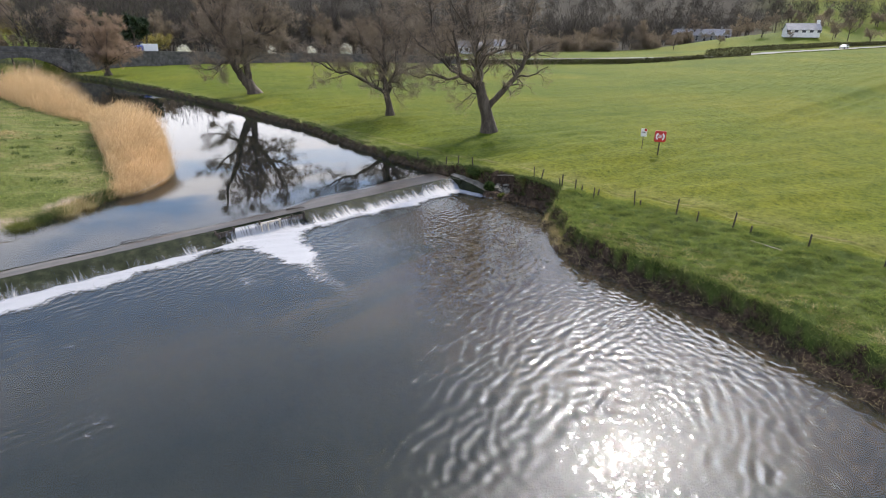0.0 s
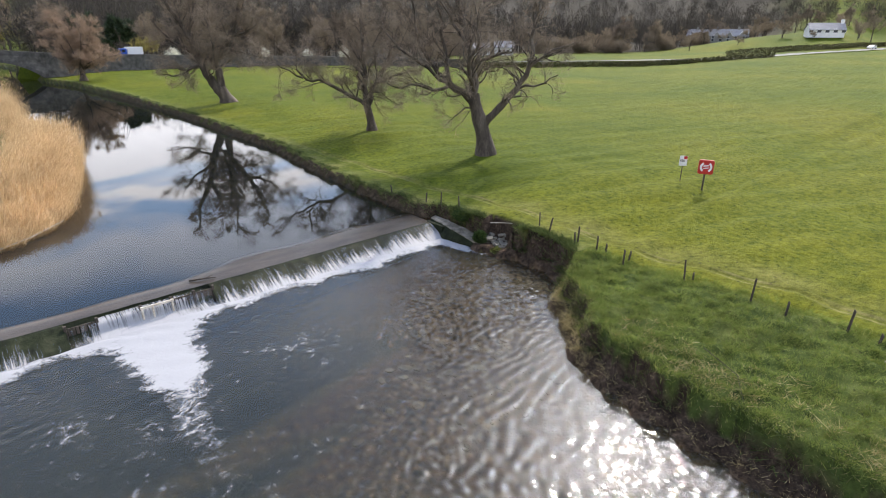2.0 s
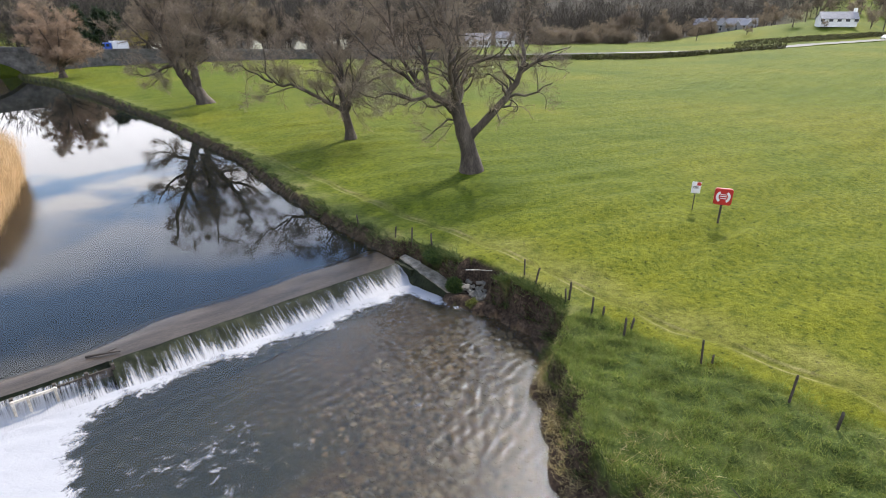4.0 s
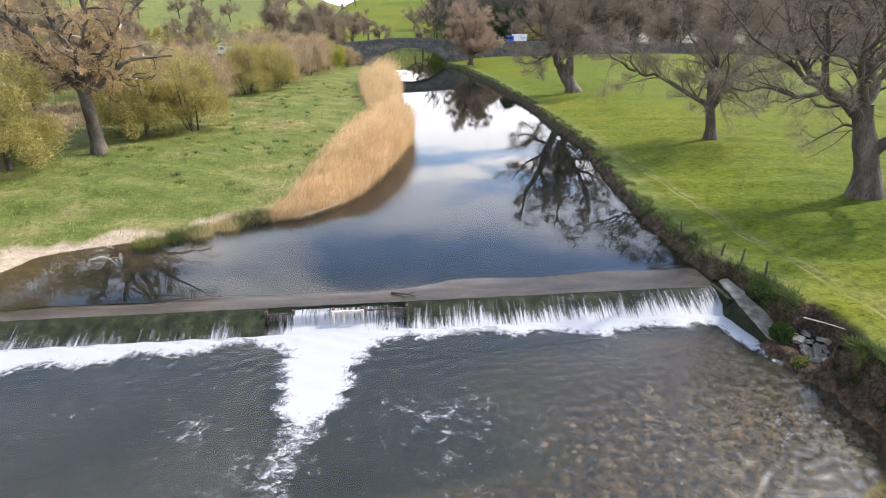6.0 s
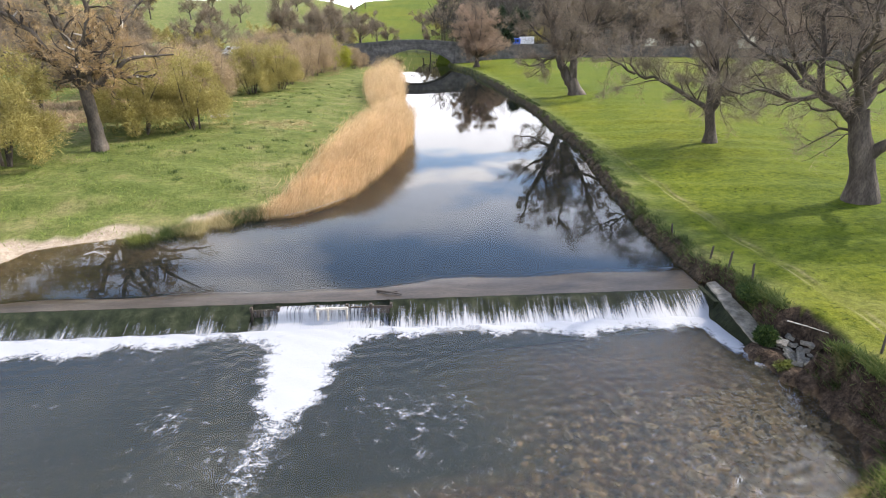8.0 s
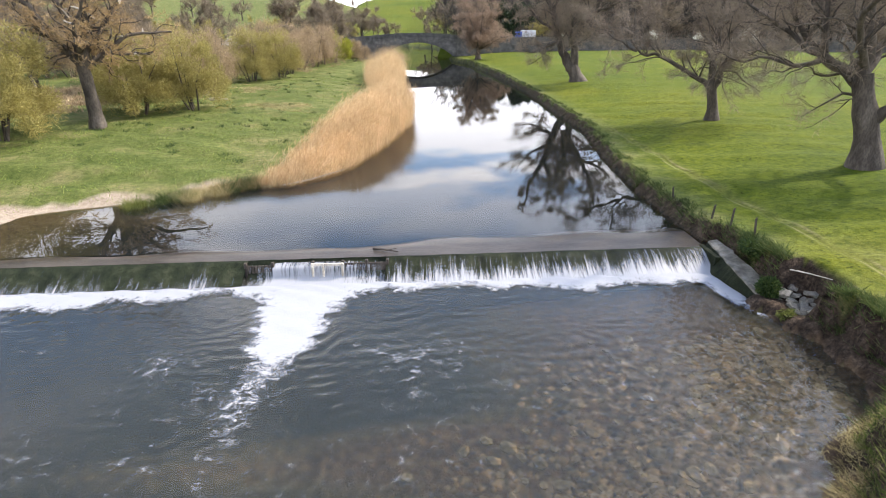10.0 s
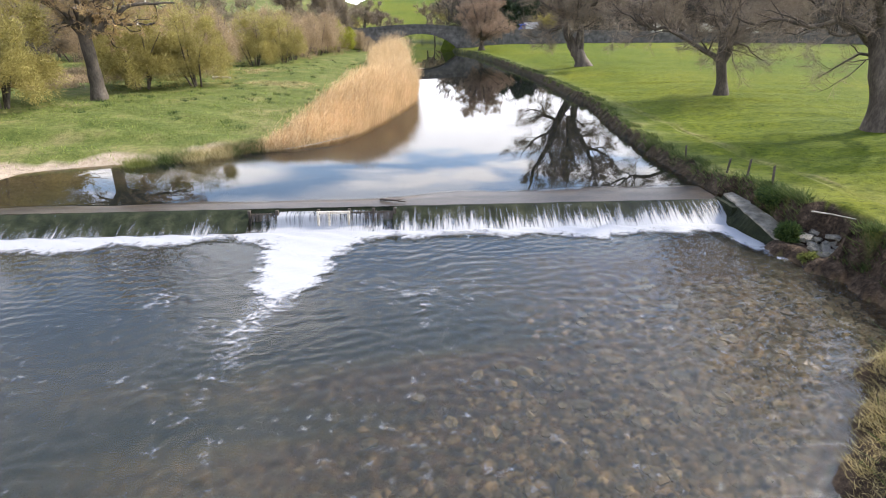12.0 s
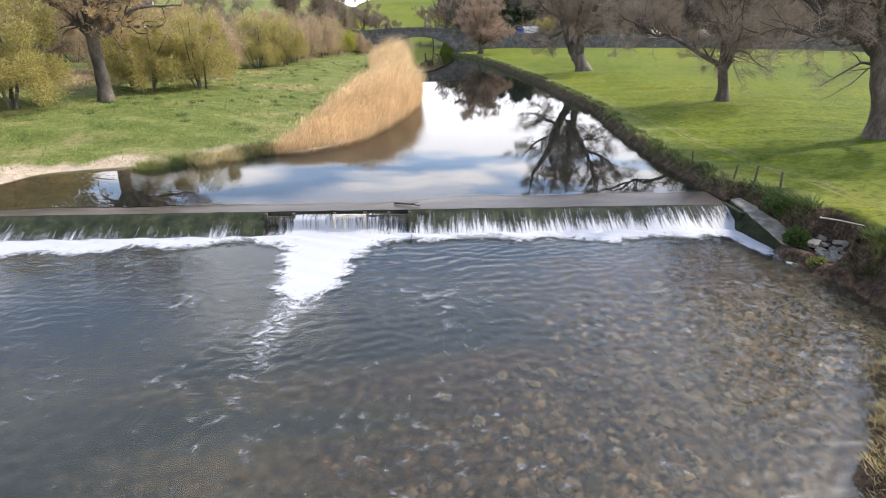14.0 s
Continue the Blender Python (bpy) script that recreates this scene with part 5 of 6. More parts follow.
def build_bridge():
    bridge = tagged(new("stone_bridge"), "old grey stone road bridge with one wide low arch", "bridge")
    x0, x1, ya, yb, cx, half, rise, spring = -25.0, 3.0, 113.0, 118.5, -11.0, 8.5, 3.35, 0.55
    rad = (half * half + rise * rise) / (2 * rise)
    zc = spring + rise - rad

    def arch_z(x):
        return zc + math.sqrt(max(0.0, rad * rad - (x - cx) ** 2)) if abs(x - cx) < half else -0.8

    for name, y in (("spandrel", ya), ("spandrel", yb)):
        xs = [x0 + (x1 - x0) * i / 80 for i in range(81)]
        xs = sorted(xs + [cx - half - 0.001, cx - half + 0.001, cx + half - 0.001, cx + half + 0.001])
        rows = [[(x, y, arch_z(x)), (x, y, float(deck_z(np.array(x))))] for x in xs]
        part(name, strip(name, rows, M_STONE), None, bridge)
    xs = [cx - half + 2 * half * i / 40 for i in range(41)]
    part("vault", strip("vault", [[(x, ya, arch_z(x * 0.9999)), (x, yb, arch_z(x * 0.9999))] for x in xs], M_STONE), None, bridge)
    for side in (-1, 1):
        part("pier", boxed(cx + side * half - 0.02 if side > 0 else cx - half - 1.2, cx + half + 1.2 if side > 0 else cx - half + 0.02, ya - 0.25, yb + 0.25, -1.2, 0.75, 0.08), M_STONE, bridge)
    # parapets and string course
    for y in (ya - 0.06, yb - 0.30):
        xs = [x0 + (x1 - x0) * i / 40 for i in range(41)]
        rows = [[(x, y, float(deck_z(np.array(x)))), (x, y, float(deck_z(np.array(x))) + 0.95), (x, y + 0.36, float(deck_z(np.array(x))) + 0.95), (x, y + 0.36, float(deck_z(np.array(x))))] for x in xs]
        part("parapet", strip("parapet", rows, M_STONE), None, bridge)
        rows = [[(x, y - 0.10, float(deck_z(np.array(x))) - 0.02), (x, y - 0.10, float(deck_z(np.array(x))) + 0.16), (x, y, float(deck_z(np.array(x))) + 0.16)] for x in xs]
        part("string_course", strip("string_course", rows, M_STONE), None, bridge)
    part("deck", strip("deck", [[(x, ya, float(deck_z(np.array(x))) + 0.02), (x, yb, float(deck_z(np.array(x))) + 0.02)] for x in [x0 + (x1 - x0) * i / 40 for i in range(41)]], M_ROAD), None, bridge)
    # arch stones, one by one
    n = 35
    bm = bmesh.new()
    box(bm, -0.19, 0.19, -0.05, 0.10, 0.0, 0.55, 0.02)
    vou = bpy.data.meshes.new("voussoir")
    bm.to_mesh(vou)
    bm.free()
    vou.materials.append(M_STONE)
    span = math.asin(half / rad)
    for i in range(n):
        a = -span + 2 * span * (i + 0.5) / n
        ob = new("voussoir", vou)
        ob.parent = bridge
        ob.matrix_basis = Matrix.Translation((cx + rad * math.sin(a), ya - 0.02, zc + rad * math.cos(a))) @ Matrix.Rotation(a, 4, "Y") @ Matrix.Diagonal((2 * span * rad / n / 0.40, 1, 1, 1))
    return bridge


build_bridge()
ROAD_R = [(-1.5, 115.8, 4.35), (12, 121, 3.9), (30, 122, 3.3), (52, 117, 2.9), (70, 104, 2.7), (84, 86, 2.6), (120, 66, 3.0)]
LANE = [(120, 66, 3.0), (173, 45, 3.3), (211, 39, 3.8), (279, 31, 5.0), (420, 12, 7.0)]
ROAD_L = [(-25, 115.8, 4.25), (-36, 110, 4.3), (-48, 98, 4.2), (-70, 88, 4.2), (-120, 80, 5.0)]
for n_road, rows in enumerate((ROAD_R, ROAD_L, LANE)):
    q = along(rows, 2.5)
    q[:, 2] = np.maximum(q[:, 2], land(q[:, 0], q[:, 1])[0] + 0.25)
    t = np.gradient(q[:, :2], axis=0)
    t /= np.linalg.norm(t, axis=1)[:, None]
    nrm = np.stack([-t[:, 1], t[:, 0]], axis=1)
    if n_road == 1:
        nrm = -nrm
    sec = [[(*(q[i, :2] - nrm[i] * 2.7), q[i, 2]), (*(q[i, :2] + nrm[i] * 2.7), q[i, 2])] for i in range(len(q))]
    tagged(part("road", strip("road", sec, M_PALE_ROAD if n_road == 2 else M_ROAD), None, None), "pale lane climbing past the houses" if n_road == 2 else "narrow asphalt road leading to the bridge", "road", kind="structure")
    sec = [[(*(q[i, :2] - nrm[i] * 2.9), -1.0), (*(q[i, :2] - nrm[i] * 2.9), q[i, 2] - 0.03), (*(q[i, :2] + nrm[i] * 3.2), q[i, 2] - 0.03), (*(q[i, :2] + nrm[i] * 10), q[i, 2] - 1.5), (*(q[i, :2] + nrm[i] * 14), -1.0)] for i in range(len(q))]
    sec = [[(p[0], p[1], -1.0) for p in sec[0]]] + sec
    me = strip("embankment", sec, M_GROUND)
    tagged(part("embankment", me, None, None), "grassy bank that carries the road", "bank", kind="structure")


def stone_wall(rows, thick, label):
    """A coped stone wall through rows of (x, y, foot, top)."""
    q = along(rows, 1.2)
    t = np.gradient(q[:, :2], axis=0)
    t /= np.linalg.norm(t, axis=1)[:, None]
    nrm = np.stack([-t[:, 1], t[:, 0]], axis=1) * thick / 2
    rng = np.random.default_rng(3)
    sec = []
    for i in range(len(q)):
        j = rng.normal() * 0.03
        a, b = q[i, :2] - nrm[i], q[i, :2] + nrm[i]
        sec.append([(*a, q[i, 2]), (*a, q[i, 3] + j), (*b, q[i, 3] + j), (*b, q[i, 2])])
    wall = tagged(new("stone_wall"), label, "wall")
    part("courses", strip("courses", sec, M_STONE), None, wall)
    cope = [[(*(q[i, :2] - nrm[i] * 1.25), q[i, 3] + 0.04), (*(q[i, :2] - nrm[i] * 1.25), q[i, 3] + 0.2 + rng.normal() * 0.02), (*(q[i, :2] + nrm[i] * 1.25), q[i, 3] + 0.2), (*(q[i, :2] + nrm[i] * 1.25), q[i, 3] + 0.04)] for i in range(len(q))]
    part("coping", strip("coping", cope, M_STONE), None, wall)
    return wall


stone_wall([(-2.2, 112.9, 0.5, 5.1), (4, 114.8, 1.0, 4.75), (12, 117.8, 1.0, 4.6), (30, 118.8, 1.0, 4.1), (51, 113.8, 1.0, 3.7), (67.5, 101.5, 1.0, 3.5), (81, 83.6, 1.5, 3.3)], 0.5, "grey stone retaining wall along the road")
stone_wall([(-25.2, 113.0, 0.5, 5.1), (-34.5, 107.5, 1.0, 4.95), (-46.5, 95.6, 1.5, 4.9), (-69, 85.3, 2, 4.9)], 0.45, "grey stone roadside wall beyond the bushes")


def hedge(rows, width, label):
    q = along(rows, 0.8)
    rng = np.random.default_rng(9)
    n = len(q) * 40
    pick = rng.integers(0, len(q), n)
    z = np.array([ground_z(*p[:2]) for p in q])
    base = np.stack([q[pick, 0] + rng.normal(0, 0.35, n) * width, q[pick, 1] + rng.normal(0, 0.35, n) * width, z[pick] + rng.uniform(0, 1, n) * q[pick, 2] * 0.8], axis=1)
    tip = base + rng.normal(0, 1, (n, 3)) * np.array((0.35, 0.35, 0.15)) + np.array((0, 0, 0.3))
    ob = tagged(part("hedge", slivers("hedge", base, tip, np.full(n, 0.22), M_HEDGE, rng, 0.2), None, None), label, "hedge", kind="stuff")
    return ob


hedge([(180, 62, 2.2), (215, 53, 2.2), (262, 44, 2.0), (330, 34, 2.0)], 1.6, "overgrown hedge beyond the lane")
hedge([(80, 80, 1.4), (116, 60, 1.4), (166, 43, 1.5)], 1.2, "dark clipped hedge along the field's far edge")


# ---- reeds and rank grass ----
def reed_bed():
    rng = np.random.default_rng(4)
    n = 78000
    y = rng.uniform(8.2, 78, n)
    y = np.where(rng.random(n) < 0.5, rng.uniform(9, 32, n), y)
    xl = np.interp(y, L_Y, L_X)
    wide = np.interp(y, [8, 10, 13, 20, 27, 34, 38, 44, 56, 72, 78], [0.8, 1.3, 2.6, 3.2, 3.4, 2.6, 1.6, 3.0, 4.2, 4.4, 2.0])
    off = (rng.uniform(0, 1, n) * 1.2 - 0.2) * wide + 0.7 * smooth(34, 44, y)
    x = xl - off + rng.normal(0, 0.18, n)
    tall = np.interp(y, [8, 10, 12.5, 14, 17, 21, 29, 34, 38, 44, 52, 62, 73, 78], [0.45, 0.7, 1.0, 1.35, 2.1, 2.6, 2.6, 1.9, 1.3, 2.0, 3.2, 3.8, 3.9, 2.4])
    tall = tall * (1 - 0.62 * np.clip(off / wide - 0.4, 0, 1)) * (1 + 0.16 * wob(x, y, 1.1) + 0.10 * wob(x, y, 3.3, 2.0)) * rng.uniform(0.62, 1.12, n)
    z = np.maximum(land(x, y)[0], -0.15)
    base = np.stack([x, y, z - 0.05], axis=1)
    laid = smooth(16, 12, y) * 0.5
    lean = rng.normal(0, 0.13, (n, 2)) + np.array((0.05, -0.04)) + rng.normal(0, 1, (n, 2)) * laid[:, None]
    tip = base + np.stack([lean[:, 0] * tall, lean[:, 1] * tall, tall * (1 - 0.3 * laid)], axis=1)
    tagged(part("reed_bed", slivers("reed_bed", base, tip, rng.uniform(0.005, 0.012, n), M_REED, rng, 0.06), None, None), "tall dry straw-coloured reeds at the water's edge", "reeds", kind="stuff")
    # feathery seed heads
    top = rng.random(n) < 0.4
    b2, t2 = tip[top], tip[top] + np.stack([rng.normal(0.06, 0.08, top.sum()), rng.normal(-0.03, 0.08, top.sum()), rng.uniform(0.1, 0.28, top.sum())], axis=1)
    tagged(part("reed_plumes", slivers("reed_plumes", b2 - (t2 - b2) * 0.5, t2, rng.uniform(0.015, 0.035, len(b2)), M_REED, rng, 0.1, True), None, None), "feathery dry seed heads of the reeds", "reeds", kind="stuff")


reed_bed()


# ---- small structures at the weir ----
def paint(name, colour, rough=0.5, dirt=0.15):
    return surface(name, [(0.3, tuple(c * (1 - dirt) for c in colour)), (0.7, colour)], 6.0, rough, 40.0, 0.06, 0.0, vary=0.0)


M_WHITE = paint("white paint", (0.66, 0.66, 0.64))
M_RED = paint("red plastic", (0.42, 0.028, 0.022), 0.4)
M_GLASS = paint("dark glass", (0.02, 0.024, 0.03), 0.08)
M_TYRE = paint("tyre rubber", (0.02, 0.02, 0.02), 0.8)
M_BLUE = paint("blue cab paint", (0.02, 0.07, 0.32), 0.35)
M_GREY = paint("dark grey car paint", (0.06, 0.065, 0.075), 0.3)
M_SLATE = surface("pale slate roof", [(0.3, (0.13, 0.13, 0.14)), (0.7, (0.22, 0.22, 0.23))], 1.0, 0.55, 8.0, 0.15, 0.0)
M_RENDER_WALL = surface("pale rendered wall", [(0.3, (0.58, 0.57, 0.54)), (0.7, (0.72, 0.71, 0.68))], 0.8, 0.85, 6.0, 0.06, 0.0)
M_HOUSE_STONE = surface("grey house stone", [(0.3, (0.17, 0.165, 0.155)), (0.7, (0.28, 0.27, 0.25))], 1.0, 0.85, 6.0, 0.12, 0.0)
M_IVY = leafy("dark bank leaves", [(0, (0.018, 0.035, 0.010)), (0.6, (0.045, 0.075, 0.018)), (1, (0.09, 0.12, 0.03))], 0.6, 0.25)
M_LIP = leafy("rank bank grass", [(0, (0.035, 0.055, 0.014)), (0.6, (0.070, 0.098, 0.026)), (1, (0.13, 0.14, 0.05))], 0.7, 0.35)
M_PRIMROSE = leafy("pale green leaves", [(0, (0.085, 0.105, 0.022)), (1, (0.22, 0.225, 0.06))], 0.6, 0.25)


def wing_wall():
    wall = tagged(new("wing_wall"), "sloping concrete wing wall at the end of the weir", "wall")
    rng = np.random.default_rng(2)
    f = np.linspace(0, 1, 21)
    y = 0.35 - 3.9 * f
    left = np.interp(y, [-3.55, -3, -2.2, -1.2, 0.3], [0.40, 0.24, 0.16, 0.20, 0.40]) + rng.normal(0, 0.012, 21)
    right = np.interp(y, [-3.55, -3, -1.6, -0.7, 0.3], [0.86, 0.76, 0.72, 0.76, 0.72]) + rng.normal(0, 0.02, 21)
    foot = np.interp(y, [-3.55, -3, -2.1, -1.1, 0.3], [0.36, 0.18, 0.04, -0.16, 0.10])
    top = np.interp(y, [-3.55, -3, -2, -0.8, 0.3], [-0.36, -0.22, 0.0, 0.08, 0.12]) + rng.normal(0, 0.008, 21)
    part("coping", strip("coping", [[(left[k], y[k], top[k] - 0.05), (left[k] + 0.02, y[k], top[k]), (right[k], y[k], top[k] + 0.05), (right[k] + 0.04, y[k], top[k] - 0.6)] for k in range(21)], M_CONCRETE), None, wall, "weathered grey concrete coping")
    part("batter", strip("batter", [[(foot[k] - 0.12, y[k], -1.0), (foot[k], y[k], -0.55), (left[k] + 0.01, y[k], top[k] - 0.03)] for k in range(21)], M_MOSS), None, wall, "dark wet sloping face")
    part("end_face", boxed(0.05, 0.22, -0.95, 0.28, -1.2, 0.03, 0.012), M_MOSS, wall, "dark wet upright face")
    return wall


wing_wall()


def notch():
    fence = tagged(new("fish_notch"), "boarded notch with posts in the weir crest", "sluice")
    for x in (-15.8, -14.9, -13.55, -12.55, -11.75, -11.05):
        part("post", boxed(x - 0.045, x + 0.045, -0.28 + crest_y(x), -0.16 + crest_y(x), -0.7, 0.05, 0.01), M_POST, fence)
    for x0, x1 in ((-15.75, -14.95), (-12.5, -11.8), (-11.7, -11.1)):
        n = 7
        for i in range(n):
            x = x0 + (x1 - x0) * (i + 0.5) / n
            part("board", boxed(x - 0.045, x + 0.045, -0.24 + crest_y(x), -0.19 + crest_y(x), -0.6, -0.06, 0.006), M_POST, fence)
    part("frame", boxed(-13.6, -12.5, -0.42 + crest_y(-13), -0.36 + crest_y(-13), -0.06, 0.02, 0.01), M_TIMBER, fence, "pale timber cross rail")
    for x in (-13.55, -13.2, -12.56):
        part("stile", boxed(x - 0.035, x + 0.035, -0.43 + crest_y(x), -0.35 + crest_y(x), -0.62, 0.03, 0.01), M_TIMBER, fence, "pale timber upright")


notch()


def branch(name, label, pts, radius, mat, category="branch", forked=True):
    thing = tagged(new(name), label, category)
    p = np.array(pts, float)
    part("stem", tubes("stem", [(p, np.linspace(radius, radius * 0.45, len(p)))], mat, 6), None, thing)
    if not forked:
        return thing
    d = p[-1] - p[0]
    a = p[len(p) // 2]
    part("fork", tubes("fork", [([a, a + d * 0.25 + np.array((0.12, 0.1, 0.05))], [radius * 0.5, radius * 0.25])], mat, 5), None, thing)
    return thing


branch("driftwood", "bleached driftwood branch stranded in shallow water", [(-24.3, 4.6, 0.0), (-23.9, 4.7, 0.10), (-23.5, 4.5, 0.08), (-23.2, 4.3, -0.02)], 0.035, M_TIMBER)
branch("fallen_branch", "thin branch lying on the weir apron", [(-11.6, 0.45, 0.06), (-11.1, 0.25, 0.08), (-10.7, 0.12, 0.06)], 0.04, M_POST)
branch("fallen_branch", "thin branch lying on the weir apron", [(-19.6, 0.75, 0.04), (-18.6, 0.65, 0.06), (-17.6, 0.7, 0.04)], 0.02, M_POST)
branch("timber_rail", "fallen pale fence rail along the bank top", [(0.76, -3.55, 0.76), (1.1, -3.9, 0.78), (1.48, -4.3, 0.77)], 0.022, M_TIMBER, "rail", False)
branch("fallen_branch", "pale dead stem lying in bank grass", [(-2.2, -15.0, 0.60), (-2.9, -16.2, 0.62), (-4.1, -16.9, 0.5)], 0.012, M_POST)
branch("fallen_branch", "pale dead branch lying in the grass", [(0.6, -18.6, 0.75), (0.3, -19.8, 0.78), (-0.1, -20.6, 0.72)], 0.025, M_TIMBER)
branch("drift_pole", "pale stick lying against the reeds at the water's edge", [(-16.9, 9.1, 0.05), (-15.6, 9.9, 0.12), (-14.1, 11.3, 0.25)], 0.03, M_TIMBER)
branch("dead_log", "pale dead log lying in the meadow", [(-28.9, 33.2, 1.45), (-28.2, 33.5, 1.5), (-27.4, 33.6, 1.42)], 0.16, M_TIMBER)


# ---- fence posts ----
def post(x, y, high, lean, turn):
    ob = tagged(new("fence_post"), "dark weathered wooden fence post leaning on the bank", "post", "old fence posts")
    bm = bmesh.new()
    box(bm, -0.045, 0.045, -0.04, 0.04, -0.3, high, 0.012)
    for v in bm.verts:
        v.co.x += 0.02 * math.sin(v.co.z * 5 + x)
        if v.co.z > high - 0.1:
            v.co.z += 0.05 * v.co.x / 0.045
    part("stake", bm, M_POST, ob)
    ob.matrix_basis = pose(x, y, ground_z(x, y), lean * math.cos(turn) * 57, lean * math.sin(turn) * 57, rp.uniform(0, 90)) @ Matrix.Diagonal((0.7, 0.7, 0.68, 1))
    return ob


rp = random.Random(31)
for x, y, high in [(0.75, 4.2, 0.75), (1.05, 1.5, 0.8), (1.15, 0.4, 0.95), (1.25, -0.9, 1.0), (2.1, -5.4, 0.9), (1.8, -6.2, 0.95), (1.65, -7.7, 0.7), (1.85, -7.7, 1.0), (1.6, -8.8, 1.0), (1.8, -9.1, 0.55),
                   (1.5, -10.1, 0.95), (1.9, -10.1, 0.6), (1.6, -12.5, 1.15), (1.85, -12.7, 0.4), (1.5, -14.8, 1.1), (1.35, -15.9, 0.75), (1.45, -17.5, 1.05), (1.3, -18.3, 0.4), (1.2, -20.6, 0.9), (1.0, -23.2, 0.9)]:
    post(x, y, high, rp.uniform(-0.12, 0.16), rp.uniform(0, 6.3))


# ---- signs ----
def rounded_plate(w, h, d, r):
    """A plate in the xz plane with rounded corners and a small bevel on its rim."""
    bm = bmesh.new()
    outline = []
    for cx, cz, a0 in ((w / 2 - r, h - r, 0), (-w / 2 + r, h - r, 90), (-w / 2 + r, r, 180), (w / 2 - r, r, 270)):
        outline += [(cx + r * math.cos(radians(a0 + 22.5 * k)), cz + r * math.sin(radians(a0 + 22.5 * k))) for k in range(5)]
    front = [bm.verts.new((x, -d / 2, z)) for x, z in outline]
    back = [bm.verts.new((x, d / 2, z)) for x, z in outline]
    bm.faces.new(front)
    bm.faces.new(list(reversed(back)))
    for i in range(len(outline)):
        j = (i + 1) % len(outline)
        bm.faces.new((front[i], front[j], back[j], back[i]))
    return bm


def ring(x, z, r0, r1, a0, a1, y, n=14):
    v, f = [], []
    for i in range(n + 1):
        a = radians(a0 + (a1 - a0) * i / n)
        for r in (r0, r1):
            v.append((x + r * math.cos(a), y, z + r * math.sin(a)))
    for i in range(n):
        f.append((2 * i, 2 * i + 1, 2 * i + 3, 2 * i + 2))
    return v, f


def lifebuoy_sign(x, y, turn):
    sign = tagged(new("lifebuoy_board"), "red lifebuoy housing with white emblem on a post in the pasture", "sign")
    part("post", boxed(-0.05, 0.05, -0.05, 0.05, -0.4, 1.15, 0.01), M_POST, sign)
    part("housing", rounded_plate(0.86, 0.86, 0.16, 0.12), M_RED, sign, "red plastic housing").location = (0, -0.06, 1.04)
    part("rim", rounded_plate(0.76, 0.76, 0.02, 0.10), M_RED, sign).location = (0, -0.15, 1.09)
    for a0, a1 in ((-55, 55), (125, 235)):
        v, f = ring(0, 1.47, 0.22, 0.34, a0, a1, -0.166)
        part("emblem", mesh_of("emblem", v, f, M_WHITE, False), None, sign, "white lifebuoy emblem")
    for dz in (-0.09, 0.02, 0.11):
        part("lettering_bar", boxed(-0.15, 0.15, -0.172, -0.164, 1.46 + dz, 1.50 + dz), M_WHITE, sign, "white bar")
    sign.matrix_basis = pose(x, y, ground_z(x, y), 0, 0, turn) @ Matrix.Scale(0.87, 4)


def notice(x, y, turn):
    sign = tagged(new("notice_board"), "small white notice with red corner on a thin pole", "sign")
    part("pole", boxed(-0.025, 0.025, -0.025, 0.025, -0.4, 1.5, 0.004), M_POST, sign)
    part("plate", rounded_plate(0.48, 0.66, 0.03, 0.02), M_WHITE, sign, "white plate").location = (0, -0.04, 1.05)
    part("red_panel", boxed(0.02, 0.23, -0.062, -0.057, 1.50, 1.70), M_RED, sign, "red panel")
    for k in range(3):
        part("text_bar", boxed(-0.19, 0.12, -0.062, -0.057, 1.33 + 0.05 * k, 1.36 + 0.05 * k), M_POST, sign, "dark bar")
    sign.matrix_basis = pose(x, y, ground_z(x, y), 0, 0, turn) @ Matrix.Scale(0.82, 4)


lifebuoy_sign(12.45, -8.0, -64)
notice(12.75, -6.6, -60)


# ---- vehicles ----
def wheels(thing, xs, half, r):
    for x in xs:
        for y in (-half, half):
            bm = bmesh.new()
            bmesh.ops.create_cone(bm, cap_ends=True, segments=14, radius1=r, radius2=r, depth=0.22)
            bmesh.ops.rotate(bm, verts=bm.verts, cent=(0, 0, 0), matrix=Matrix.Rotation(radians(90), 3, "X"))
            bmesh.ops.translate(bm, verts=bm.verts, vec=(x, y, r))
            wheel = part("wheel", bm, M_TYRE, thing)
            rim = bmesh.new()
            bmesh.ops.create_cone(rim, cap_ends=True, segments=12, radius1=r * 0.62, radius2=r * 0.5, depth=0.26)
            bmesh.ops.rotate(rim, verts=rim.verts, cent=(0, 0, 0), matrix=Matrix.Rotation(radians(90), 3, "X"))
            bmesh.ops.translate(rim, verts=rim.verts, vec=(x, y, r))
            part("rim", rim, M_SLATE, wheel, "grey wheel rim")


